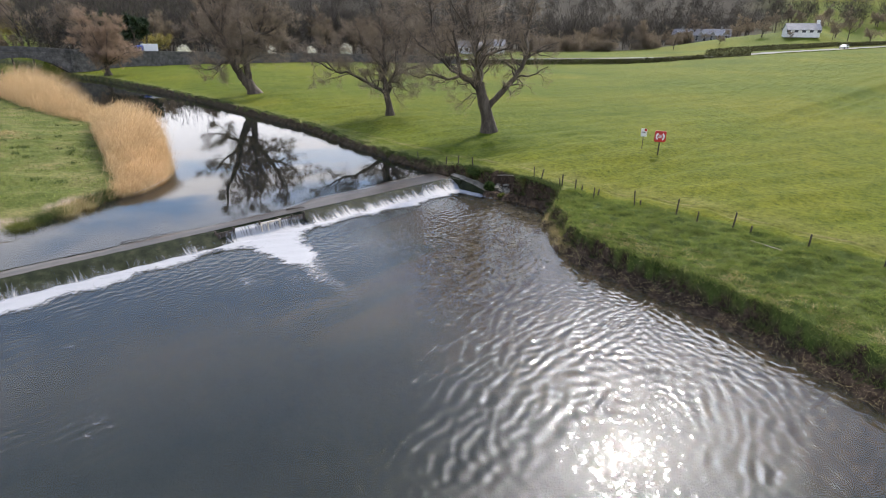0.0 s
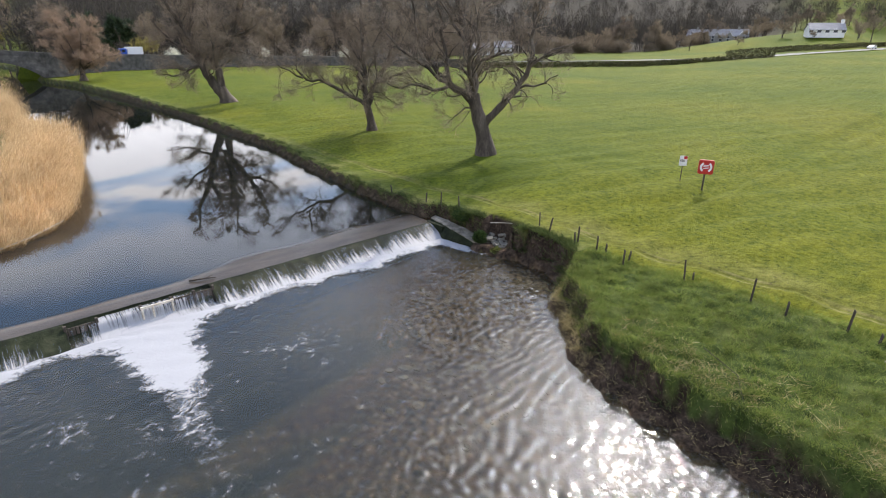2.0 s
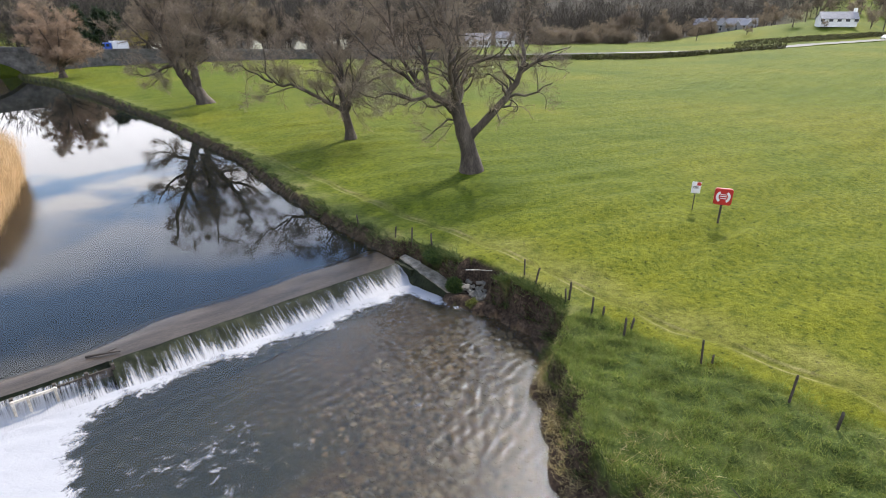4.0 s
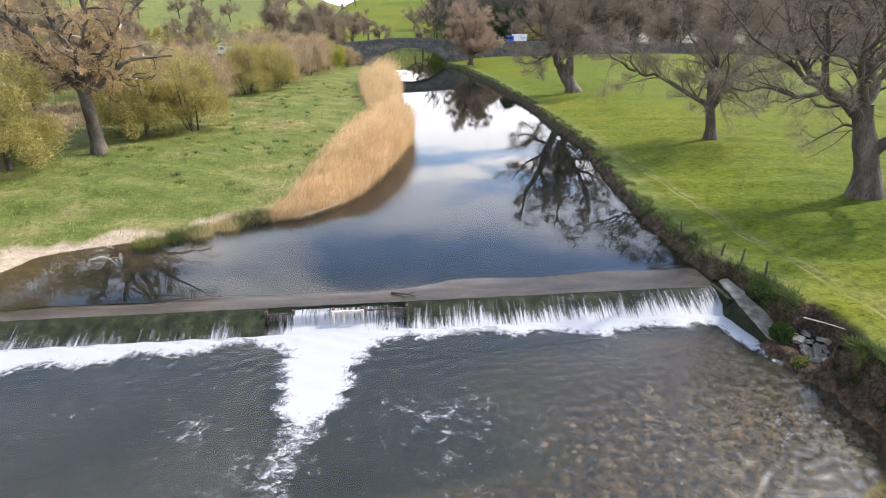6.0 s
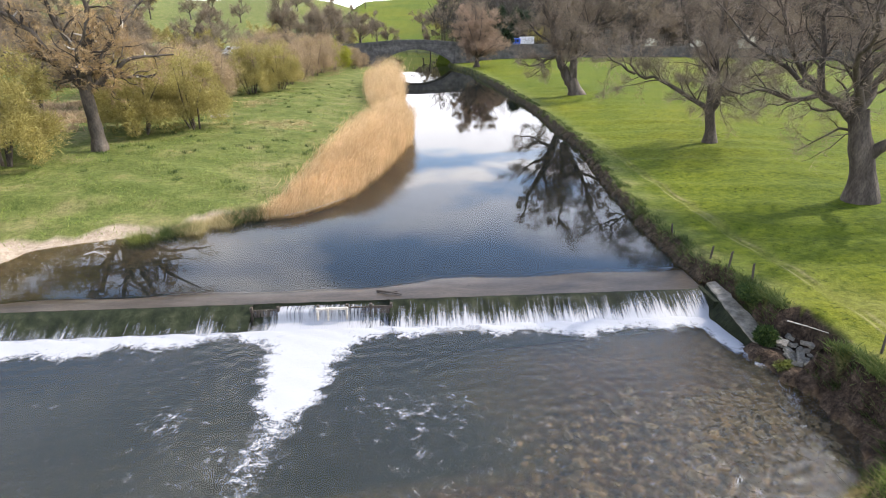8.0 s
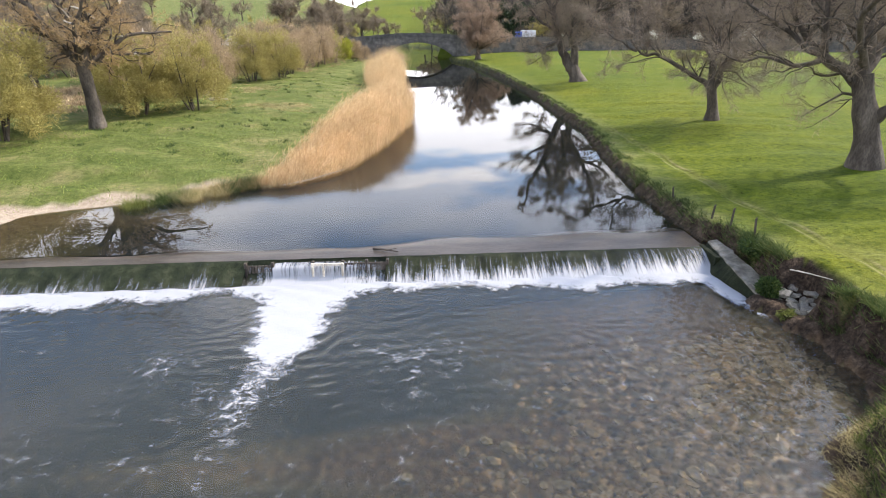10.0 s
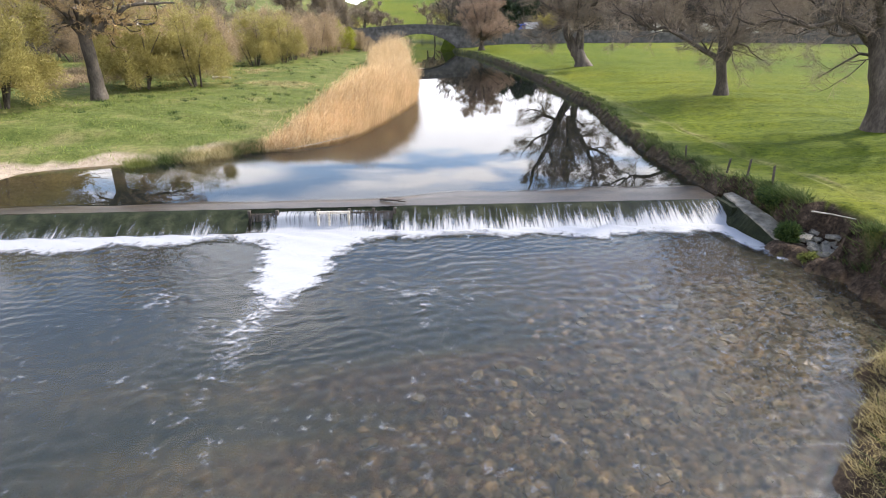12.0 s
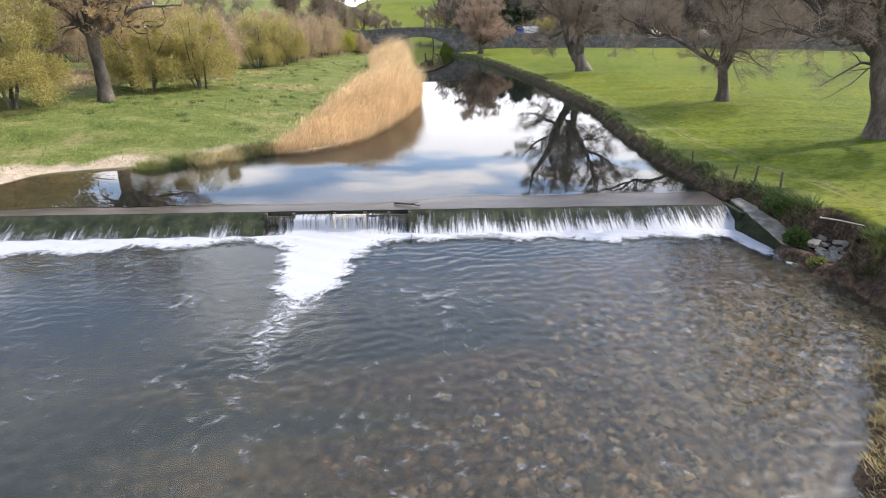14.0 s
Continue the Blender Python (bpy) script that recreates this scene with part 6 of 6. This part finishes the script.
def lorry(m):
    v = tagged(new("lorry"), "small lorry with blue cab and white box body on the road", "lorry")
    part("box_body", boxed(-3.2, 1.0, -1.1, 1.1, 0.9, 2.9, 0.06), M_WHITE, v, "white box body")
    cab = part("cab", boxed(1.1, 2.8, -1.05, 1.05, 0.5, 2.5, 0.18), M_BLUE, v, "blue cab")
    part("windscreen", boxed(2.72, 2.81, -0.85, 0.85, 1.45, 2.25), M_GLASS, cab)
    part("side_window", boxed(1.7, 2.5, -1.06, 1.06, 1.5, 2.2), M_GLASS, cab)
    part("chassis", boxed(-3.1, 1.2, -0.9, 0.9, 0.55, 0.9), M_TYRE, v)
    wheels(v, (-2.2, 2.0), 0.92, 0.45)
    v.matrix_basis = m


def small_car(name, label, m, material, van=False):
    v = tagged(new(name), label, "van" if van else "car")
    prof = [(-2.1, 0.35), (-2.15, 0.8), (-1.95, 1.0), (-1.35, 1.45), (0.35, 1.48), (1.05, 1.0), (1.95, 0.85), (2.1, 0.6), (2.05, 0.35)]
    if van:
        prof = [(-2.4, 0.4), (-2.45, 1.8), (-2.3, 2.05), (0.9, 2.05), (1.6, 1.35), (2.35, 1.1), (2.45, 0.7), (2.4, 0.4)]
    bm = bmesh.new()
    a = [bm.verts.new((x, -0.85, z)) for x, z in prof]
    b = [bm.verts.new((x, 0.85, z)) for x, z in prof]
    bm.faces.new(a)
    bm.faces.new(list(reversed(b)))
    for i in range(len(prof)):
        j = (i + 1) % len(prof)
        bm.faces.new((a[i], b[i], b[j], a[j]))
    bmesh.ops.bevel(bm, geom=list(bm.edges), offset=0.07, segments=2, affect="EDGES")
    part("body", bm, material, v)
    z0, z1, x0, x1 = (1.35, 1.85, 0.2, 1.0) if van else (1.02, 1.36, -1.3, 0.35)
    for y in (-0.86, 0.85):
        part("side_window", boxed(x0, x1, y, y + 0.02, z0, z1, 0.005), M_GLASS, v)
    wheels(v, (-1.35, 1.35), 0.80, 0.33)
    v.matrix_basis = m


lorry(pose(14.8, 122.0, 3.9, 0, 0, 188) @ Matrix.Scale(0.78, 4))
small_car("van", "white van parked beyond the meadow bushes", pose(-45.4, 92.5, 3.9, 0, 0, 200) @ Matrix.Scale(0.8, 4), M_WHITE, True)
small_car("car", "dark grey car parked beside the white van", pose(-41.6, 93.8, 3.9, 0, 0, 20) @ Matrix.Scale(0.8, 4), M_GREY)
small_car("car", "pale car on the road at the field's far end", pose(240, 35.9, ground_z(240, 35.9) + 0.3, 0, 0, 172), M_WHITE)


# ---- houses ----
def gable_roof(x0, x1, y0, y1, z, h, over=0.4):
    bm = bmesh.new()
    ym = (y0 + y1) / 2
    pts = [(x0 - over, y0 - over, z - 0.2), (x1 + over, y0 - over, z - 0.2), (x1 + over, ym, z + h), (x0 - over, ym, z + h), (x0 - over, y1 + over, z - 0.2), (x1 + over, y1 + over, z - 0.2)]
    v = [bm.verts.new(p) for p in pts]
    w = [bm.verts.new((p[0], p[1], p[2] - 0.18)) for p in pts]
    for q in ((0, 1, 2, 3), (3, 2, 5, 4)):
        bm.faces.new([v[k] for k in q])
        bm.faces.new([w[k] for k in reversed(q)])
    for q in ((0, 1), (1, 2), (2, 5), (5, 4), (4, 3), (3, 0)):
        bm.faces.new((v[q[0]], w[q[0]], w[q[1]], v[q[1]]))
    return bm


def house(name, label, m, length, depth, eaves, ridge, wall_mat, windows, gables=0, chimneys=()):
    h = tagged(new(name), label, "house")
    bm = boxed(-length / 2, length / 2, -depth / 2, depth / 2, -1.0, eaves)
    for x in (-length / 2, length / 2):
        t = [bm.verts.new(p) for p in ((x, -depth / 2, eaves), (x, depth / 2, eaves), (x, 0, eaves + ridge - 0.15))]
        bm.faces.new(t)
    part("wall", bm, wall_mat, h)
    roof = part("roof", gable_roof(-length / 2, length / 2, -depth / 2, depth / 2, eaves, ridge), M_SLATE, h, "pale slate roof")
    for x in chimneys:
        part("chimney", boxed(x - 0.6, x + 0.6, -0.45, 0.45, eaves + ridge - 0.6, eaves + ridge + 1.3, 0.05), wall_mat, roof)
    for x, z, w, hh in windows:
        win = part("window", boxed(x - w / 2 - 0.08, x + w / 2 + 0.08, -depth / 2 - 0.06, -depth / 2 + 0.02, z - 0.08, z + hh + 0.08), M_WHITE, h)
        part("pane", boxed(x - w / 2, x + w / 2, -depth / 2 - 0.08, -depth / 2 - 0.05, z, z + hh), M_GLASS, win)
    for k in range(gables):
        x = -length / 2 + length * (k + 0.5) / gables
        g = bmesh.new()
        pts = [(x - 1.7, -depth / 2 - 0.25, eaves - 0.3), (x + 1.7, -depth / 2 - 0.25, eaves - 0.3), (x, -depth / 2 - 0.25, eaves + 1.9)]
        v = [g.verts.new(p) for p in pts]
        w2 = [g.verts.new((p[0], -depth / 2 + 2.4, p[2])) for p in pts]
        g.faces.new(v)
        for i in range(3):
            g.faces.new((v[i], v[(i + 1) % 3], w2[(i + 1) % 3], w2[i]))
        dormer = part("dormer", g, wall_mat, h)
        r2 = bmesh.new()
        for s in (-1, 1):
            q = [(x, -depth / 2 - 0.5, eaves + 2.05), (x + s * 2.0, -depth / 2 - 0.5, eaves - 0.45), (x + s * 2.0, -depth / 2 + 2.6, eaves - 0.45), (x, -depth / 2 + 2.6, eaves + 2.05)]
            a = [r2.verts.new(p) for p in q]
            b = [r2.verts.new((p[0], p[1], p[2] + 0.15)) for p in q]
            r2.faces.new(a)
            r2.faces.new(b)
            for i in range(4):
                r2.faces.new((a[i], a[(i + 1) % 4], b[(i + 1) % 4], b[i]))
        part("dormer_roof", r2, M_WHITE, dormer, "white-edged gable roof")
    h.matrix_basis = m


def on_ground(x, y, turn):
    return pose(x, y, ground_z(x, y), 0, 0, turn)


house("terrace", "row of grey stone cottages with white-edged gables", on_ground(316, 126, -66), 31, 8, 3.6, 3.4, M_HOUSE_STONE,
      [(-13.4 + 3.83 * k, z, 1.2, 1.3) for k in range(8) for z in (0.6, 2.2)], 5, (-10.5, 0, 10.5))
house("bungalow", "white rendered house with a pale slate roof on the rise", on_ground(271, 61, -58), 13, 8, 2.3, 2.6, M_RENDER_WALL,
      [(-6 + 3.0 * k, 1.0, 1.5, 1.3) for k in range(5)], 0, (6,))
house("cottage", "low white building with pale roof behind the field wall", on_ground(137, 137, -45), 10, 7, 2.8, 2.0, M_RENDER_WALL, [(-3.4 + 2.3 * k, 0.9, 1.1, 1.1) for k in range(4)])
house("cottage", "low white building with pale roof behind the field wall", on_ground(149, 134, -45), 7, 6, 3.0, 2.2, M_RENDER_WALL, [(-1.6 + 1.6 * k, 0.9, 1.0, 1.1) for k in range(3)])
house("cottage", "low grey building with pale roof before the wood", on_ground(196, 148, -50), 11, 7, 2.8, 2.4, M_HOUSE_STONE, [(-3 + 3 * k, 0.9, 1.1, 1.1) for k in range(3)])


# ---- stones ----
def stone_meshes(material, count, seed, flat=0.5):
    rng = random.Random(seed)
    out = []
    for k in range(count):
        bm = bmesh.new()
        bmesh.ops.create_icosphere(bm, subdivisions=1, radius=1.0)
        for v in bm.verts:
            v.co *= rng.uniform(0.72, 1.15)
            v.co.z *= flat
        me = bpy.data.meshes.new("stone")
        bm.to_mesh(me)
        bm.free()
        me.materials.append(material)
        out.append(me)
    return out


bed_stones = stone_meshes(M_ROCK, 6, 3)
rs = random.Random(12)
k = 0
while k < 300:
    x, y = rs.uniform(-9, 0.2), rs.uniform(-12.5, -4.5)
    dr = float(np.interp(y, R_Y, R_X)) - x
    if dr < 0.35 or dr > 8.5 or rs.random() < dr / 8:
        continue
    s = rs.uniform(0.07, 0.13) if rs.random() < 0.9 else rs.uniform(0.13, 0.2)
    ob = tagged(new("river_stone", rs.choice(bed_stones)), "rounded brown stone on the shallow river bed", "stone", "stones on the river bed")
    ob.matrix_basis = pose(x, y, ground_z(x, y) + s * 0.18, rs.uniform(-15, 15), rs.uniform(-15, 15), rs.uniform(0, 360)) @ Matrix.Diagonal((s * rs.uniform(0.9, 1.5), s, s, 1))
    k += 1
for x, y, s in [(-4.71, -5.39, 0.20), (-4.06, -6.05, 0.17), (-3.42, -7.62, 0.24), (-3.75, -7.75, 0.2), (-8.52, -8.36, 0.17), (-9.01, -8.63, 0.15), (-8.09, -8.59, 0.18), (-10.18, -9.25, 0.13), (-11.0, -10.4, 0.14), (-6.27, -7.2, 0.2),
                (-6.2, -8.24, 0.19), (-2.42, -7.32, 0.16), (-0.75, -7.30, 0.24), (-0.45, -7.75, 0.17), (-1.6, -8.3, 0.2), (-2.6, -8.9, 0.22), (-4.6, -9.6, 0.2), (-5.4, -6.4, 0.14), (-3.0, -6.4, 0.15), (-7.2, -9.6, 0.17), (-9.6, -9.9, 0.14), (-1.5, -6.6, 0.15)]:
    ob = tagged(new("river_stone", rs.choice(bed_stones)), "large pale tan boulder lying in shallow water", "stone", "stones on the river bed")
    ob.matrix_basis = pose(x, y, ground_z(x, y) + 0.03, rs.uniform(-10, 10), rs.uniform(-10, 10), rs.uniform(0, 360)) @ Matrix.Diagonal((s * 1.3, s, s * 0.8, 1))
rubble = []
for k in range(5):
    bm = bmesh.new()
    box(bm, -1, 1, -0.8, 0.8, -0.5, 0.5, 0.12)
    for v in bm.verts:
        v.co *= rs.uniform(0.8, 1.15)
    me = bpy.data.meshes.new("rubble")
    bm.to_mesh(me)
    bm.free()
    me.materials.append(M_RUBBLE)
    rubble.append(me)
for k in range(34):
    x, y = rs.uniform(0.8, 1.6), rs.uniform(-4.5, -3.2)
    if ground_z(x, y) > 0.0:
        continue
    s = rs.uniform(0.04, 0.15)
    ob = tagged(new("rubble_stone", rs.choice(rubble)), "pale broken stone tumbled from the bank wall", "stone", "tumbled bank stones")
    ob.matrix_basis = pose(x, y, ground_z(x, y) + s * rs.uniform(0.1, 0.5) + max(0.0, (y + 3.9) * 0.3), rs.uniform(-32, 32), rs.uniform(-32, 32), rs.uniform(0, 360)) @ Matrix.Diagonal((s * rs.uniform(1.0, 1.5), s, s, 1))


def pebbles():
    rng = np.random.default_rng(21)
    n = 9000
    y = rng.uniform(-22, -4.5, n)
    y = np.where(rng.random(n) < 0.65, -5 - rng.uniform(0, 1, n) ** 0.8 * 7.5, y)
    dr = 0.3 + 9.0 * (1 - (1 - rng.uniform(0, 1, n)) ** 0.36)
    x = np.interp(y, R_Y, R_X) - dr
    z = land(x, y)[0]
    s = rng.uniform(0.04, 0.13, n)
    octa = np.array([(1, 0, 0), (0, 1, 0), (-1, 0, 0), (0, -1, 0), (0, 0, 0.6), (0, 0, -0.6)], float)
    tri = np.array([(0, 1, 4), (1, 2, 4), (2, 3, 4), (3, 0, 4)])
    v = np.stack([x, y, z], axis=1)[:, None, :] + octa[None] * rng.uniform(0.6, 1.3, (n, 6, 1)) * s[:, None, None]
    f = (tri[None] + (np.arange(n) * 6)[:, None, None]).reshape(-1, 3)
    tagged(part("pebbles", mesh_of("pebbles", v.reshape(-1, 3), f.tolist(), M_PEBBLE), None, None), "brown pebbles and gravel covering the shallow bed", "pebbles", kind="stuff")


M_PEBBLE = surface("pebbles", [(0.3, (0.095, 0.064, 0.036)), (0.7, (0.235, 0.170, 0.104))], 3.0, 0.7, 25.0, 0.2, 0.0, vary=0.75, island=True)
pebbles()


# ---- grass and plants ----
def tufts(name, label, category, x, y, high, width, material, rng, lean=0.45, droop=(0, 0)):
    open_ = scour(x, y) < 0.05
    x, y, high = x[open_], y[open_], np.broadcast_to(high, len(open_))[open_]
    n = len(x)
    z = land(x, y)[0]
    base = np.stack([x, y, z - 0.02], axis=1)
    h = high * rng.uniform(0.5, 1.2, n)
    tip = base + np.stack([(rng.normal(0, lean, n) + droop[0]) * h, (rng.normal(0, lean, n) + droop[1]) * h, h], axis=1)
    tagged(part(name, slivers(name, base, tip, width * rng.uniform(0.6, 1.4, n), material, rng, 0.15, True), None, None), label, category, kind="stuff")


def bank_grass():
    rng = np.random.default_rng(6)
    n = 90000
    y = rng.uniform(-27, -8.4, n)
    xr = np.interp(y, R_Y, R_X)
    run = np.interp(y, [-30, -16, -10, -8], [1.1, 0.85, 0.75, 0.6])
    x = xr + run + rng.uniform(0, 1, n) * np.clip(1.9 - xr - run, 0.3, 9)
    keep = wob(x, y, 1.1, 4.0) + rng.normal(0, 0.6, n) > -0.4
    x, y = x[keep], y[keep]
    tufts("bank_grass", "thick green grass on the river bank", "grass", x, y, 0.07 + 0.06 * np.clip(wob(x, y, 1.3), 0, 1), 0.014, M_GRASS, rng, 0.7)
    m = 1700
    cy = rng.uniform(-27, -8.6, m)
    lip = np.interp(cy, R_Y, R_X) + np.interp(cy, [-30, -16, -10, -8], [1.3, 1.0, 0.9, 0.65])
    cx = lip + rng.uniform(0, 1, m) * np.clip(2.0 - lip, 0.3, 12)
    tall = np.repeat(rng.uniform(0.07, 0.20, m), 36)
    cx, cy = np.repeat(cx, 36), np.repeat(cy, 36)
    tufts("sward_tussocks", "lumpy green grass tussocks on the river bank", "grass", cx + rng.normal(0, 0.09, len(cx)), cy + rng.normal(0, 0.09, len(cx)), tall, 0.016, M_GRASS, rng, 0.75)
    # ragged tussocks along the lip of the bank
    m = 420
    cy = np.concatenate([np.where(rng.random(m // 2) < 0.35, rng.uniform(-26, -1, m // 2), rng.uniform(-9, -1, m // 2)), -1 + rng.uniform(0, 1, m // 2) ** 1.5 * 95])
    cx = np.interp(cy, R_Y, R_X) + rng.uniform(0.35, 0.95, m) + 0.25 * (cy < -1.5)
    cx, cy = np.repeat(cx, 34), np.repeat(cy, 34)
    tufts("lip_tussocks", "dark ragged grass tussocks along the bank's lip", "grass", cx + rng.normal(0, 0.13, len(cx)), cy + rng.normal(0, 0.2, len(cx)), np.full(len(cx), 0.26), 0.026, M_LIP, rng, 0.6, (-0.55, -0.1))
    n = 2600
    y = rng.uniform(-27, -9, n)
    x = np.interp(y, R_Y, R_X) + rng.uniform(0.8, 1.3, n)
    tufts("hanging_grass", "rank grass hanging over the cut bank", "grass", x, y, np.full(n, 0.24), 0.014, M_GRASS, rng, 0.4, (-0.5, 0))
    n = 1600
    y = np.concatenate([rng.uniform(-12.5, -8.4, n // 2), rng.uniform(-26, -12, n - n // 2)])
    x = np.interp(y, R_Y, R_X) + rng.uniform(0.1, 1.0, n)
    tufts("straw_grass", "dead straw-coloured grass on the bank edge", "grass", x, y, np.full(n, 0.22), 0.010, M_STRAW, rng, 0.6, (-0.4, -0.1))
    m = 130
    cy = rng.uniform(-26, -12.5, m)
    cx = np.interp(cy, R_Y, R_X) + 1.2 + np.abs(rng.normal(0, 1.0, m))
    cx, cy = np.repeat(cx, 26), np.repeat(cy, 26)
    tufts("bleached_grass", "bleached dead grass among the bank tussocks", "grass", cx + rng.normal(0, 0.13, len(cx)), cy + rng.normal(0, 0.1, len(cx)), np.full(len(cx), 0.15), 0.016, M_STRAW, rng, 1.0)
    m = 60
    cy = np.concatenate([rng.uniform(-11.0, -8.6, m), rng.uniform(-13, -10, m // 2)])
    cx = np.interp(cy, R_Y, R_X) + rng.uniform(0.25, 1.1, len(cy))
    cx, cy = np.repeat(cx, 40), np.repeat(cy, 40)
    tufts("tawny_grass", "tawny dead grass hanging over the corner of the bank", "grass", cx + rng.normal(0, 0.1, len(cx)), cy + rng.normal(0, 0.1, len(cx)), np.full(len(cx), 0.12), 0.010, M_STRAW, rng, 0.8, (-0.5, -0.1))
    # left side: sedge at the water and dry grass behind
    n = 5200
    y = rng.uniform(7.4, 12, n)
    x = np.interp(y, L_Y, L_X) - rng.uniform(-0.1, 0.9, n)
    tufts("dry_sedge", "pale dry sedge along the sandy edge", "sedge", x, y, np.full(n, 0.42), 0.022, M_STRAW, rng, 0.4)
    for cx, cy, r, m in [(-22.6, 6.1, 0.55, 1400), (-20.6, 7.1, 0.5, 1000), (-19.6, 7.9, 0.5, 1000), (-21.7, 6.7, 0.4, 1100), (-20.9, 7.15, 0.4, 1100), (-19.2, 8.35, 0.4, 1100), (-18.4, 8.9, 0.4, 1100)]:
        x, y = rng.normal(cx, r * 0.5, m), rng.normal(cy, r * 0.4, m)
        tufts("sedge_clump", "green-yellow sedge clump at the water's edge", "sedge", x, y, np.full(m, 0.62), 0.016, M_PRIMROSE if m > 1200 else M_LIP if m > 1000 else M_STRAW, rng, 0.5)
    n = 26000
    y = rng.uniform(5, 60, n)
    x = np.interp(y, L_Y, L_X) - 1.2 - rng.uniform(0, 1, n) ** 1.2 * 22
    keep = wob(x, y, 0.7, 9.0) + rng.normal(0, 0.5, n) > 0.1
    x, y = x[keep], y[keep]
    tufts("meadow_grass", "rough tussocky grass of the meadow", "grass", x, y, np.full(len(x), 0.20), 0.03, M_GRASS, rng, 0.6)
    m = 130
    cx, cy = rng.uniform(-34, -15, m), rng.uniform(12, 75, m)
    keep = cx < np.interp(cy, L_Y, L_X) - 3
    cx, cy = np.repeat(cx[keep], 40), np.repeat(cy[keep], 40)
    tufts("rush_tussocks", "small dark rush tussocks in the meadow", "rushes", cx + rng.normal(0, 0.16, len(cx)), cy + rng.normal(0, 0.16, len(cx)), np.full(len(cx), 0.24), 0.03, M_IVY, rng, 0.45)

    # washed-up litter along the foot of the earth bank
    n = 1600
    y = -26 + rng.uniform(0, 1, n) ** 1.1 * 16.5
    x = np.interp(y, R_Y, R_X) + 0.12 + np.abs(rng.normal(0, 0.16, n)) + 0.1 * wob(y * 0, y, 2.0)
    tufts("bank_litter", "pale dead stems and litter washed up along the bank foot", "litter", x, y, np.full(n, 0.07), 0.010, M_STRAW, rng, 1.6)
    # brown heathy hummocks behind the meadow oak
    m = 150
    cx, cy = rng.uniform(-54, -37, m), rng.uniform(26, 46, m)
    cx, cy = np.repeat(cx, 60), np.repeat(cy, 60)
    tufts("heath_hummocks", "brown dead bracken hummocks in rough pasture", "bracken", cx + rng.normal(0, 0.55, len(cx)), cy + rng.normal(0, 0.55, len(cx)), np.full(len(cx), 0.5), 0.09, M_THORN, rng, 0.7)
    m = 26
    cx = np.concatenate([rng.normal(-22, 1.5, m), rng.normal(-27.5, 1.2, m)])
    cy = np.concatenate([rng.normal(31, 1.0, m), rng.normal(44.5, 2.2, m)])
    cx, cy = np.repeat(cx, 40), np.repeat(cy, 40)
    tufts("dead_grass", "flattened patch of tan dead grass in the meadow", "grass", cx + rng.normal(0, 0.4, len(cx)), cy + rng.normal(0, 0.4, len(cx)), np.full(len(cx), 0.16), 0.05, M_STRAW, rng, 1.2)


bank_grass()


def leaf_bush(name, label, cx, cy, z, r, n, material, seed):
    rng = np.random.default_rng(seed)
    d = rng.normal(size=(n, 3))
    d /= np.linalg.norm(d, axis=1)[:, None]
    base = np.array((cx, cy, z)) + d * (rng.uniform(0.3, 1, (n, 1)) ** 0.5) * np.array(r)
    tip = base + (d + rng.normal(0, 0.7, (n, 3))) * 0.06
    b = tagged(new(name), label, "bush")
    part("leaves", slivers("leaves", base, tip, rng.uniform(0.025, 0.055, n), material, rng, 0.2), None, b)
    part("stems", tubes("stems", [([(cx, cy, z - r[2] - 0.3), (cx + 0.1, cy, z), (cx + 0.15, cy + 0.1, z + r[2] * 0.6)], [0.03, 0.02, 0.01])], M_TWIG, 5), None, b)


leaf_bush("ivy_bush", "dark green ivy bush at the foot of the bank", 0.62, -3.05, -0.12, (0.30, 0.32, 0.34), 6000, M_IVY, 1)
leaf_bush("bramble", "bramble leaves on the bank top by a post", 1.05, -1.4, 0.55, (0.45, 0.6, 0.22), 5000, M_IVY, 2)
leaf_bush("bramble", "dark bramble hanging over the cut bank", 1.5, -8.6, 0.5, (0.28, 0.55, 0.18), 1500, M_IVY, 3)
leaf_bush("bramble", "dark bramble hanging over the cut bank", 1.75, -5.9, 0.55, (0.2, 0.45, 0.15), 1000, M_IVY, 4)
leaf_bush("docks", "pale green leafy plants at the water's edge", 1.05, -4.75, -0.2, (0.26, 0.22, 0.16), 1500, M_PRIMROSE, 5)
leaf_bush("docks", "pale green leafy plants at the water's edge", 0.6, -4.2, -0.38, (0.3, 0.2, 0.10), 1200, M_PRIMROSE, 6)


# ---- true size: the plan above is drawn at 1 : 1.28, judged by fence posts, vehicles and the lifebuoy housing ----
for ob in list(scene.objects):
    if ob.parent is None and ob is not cam and ob is not sun:
        ob.matrix_basis = Matrix.Scale(1.28, 4) @ ob.matrix_basis
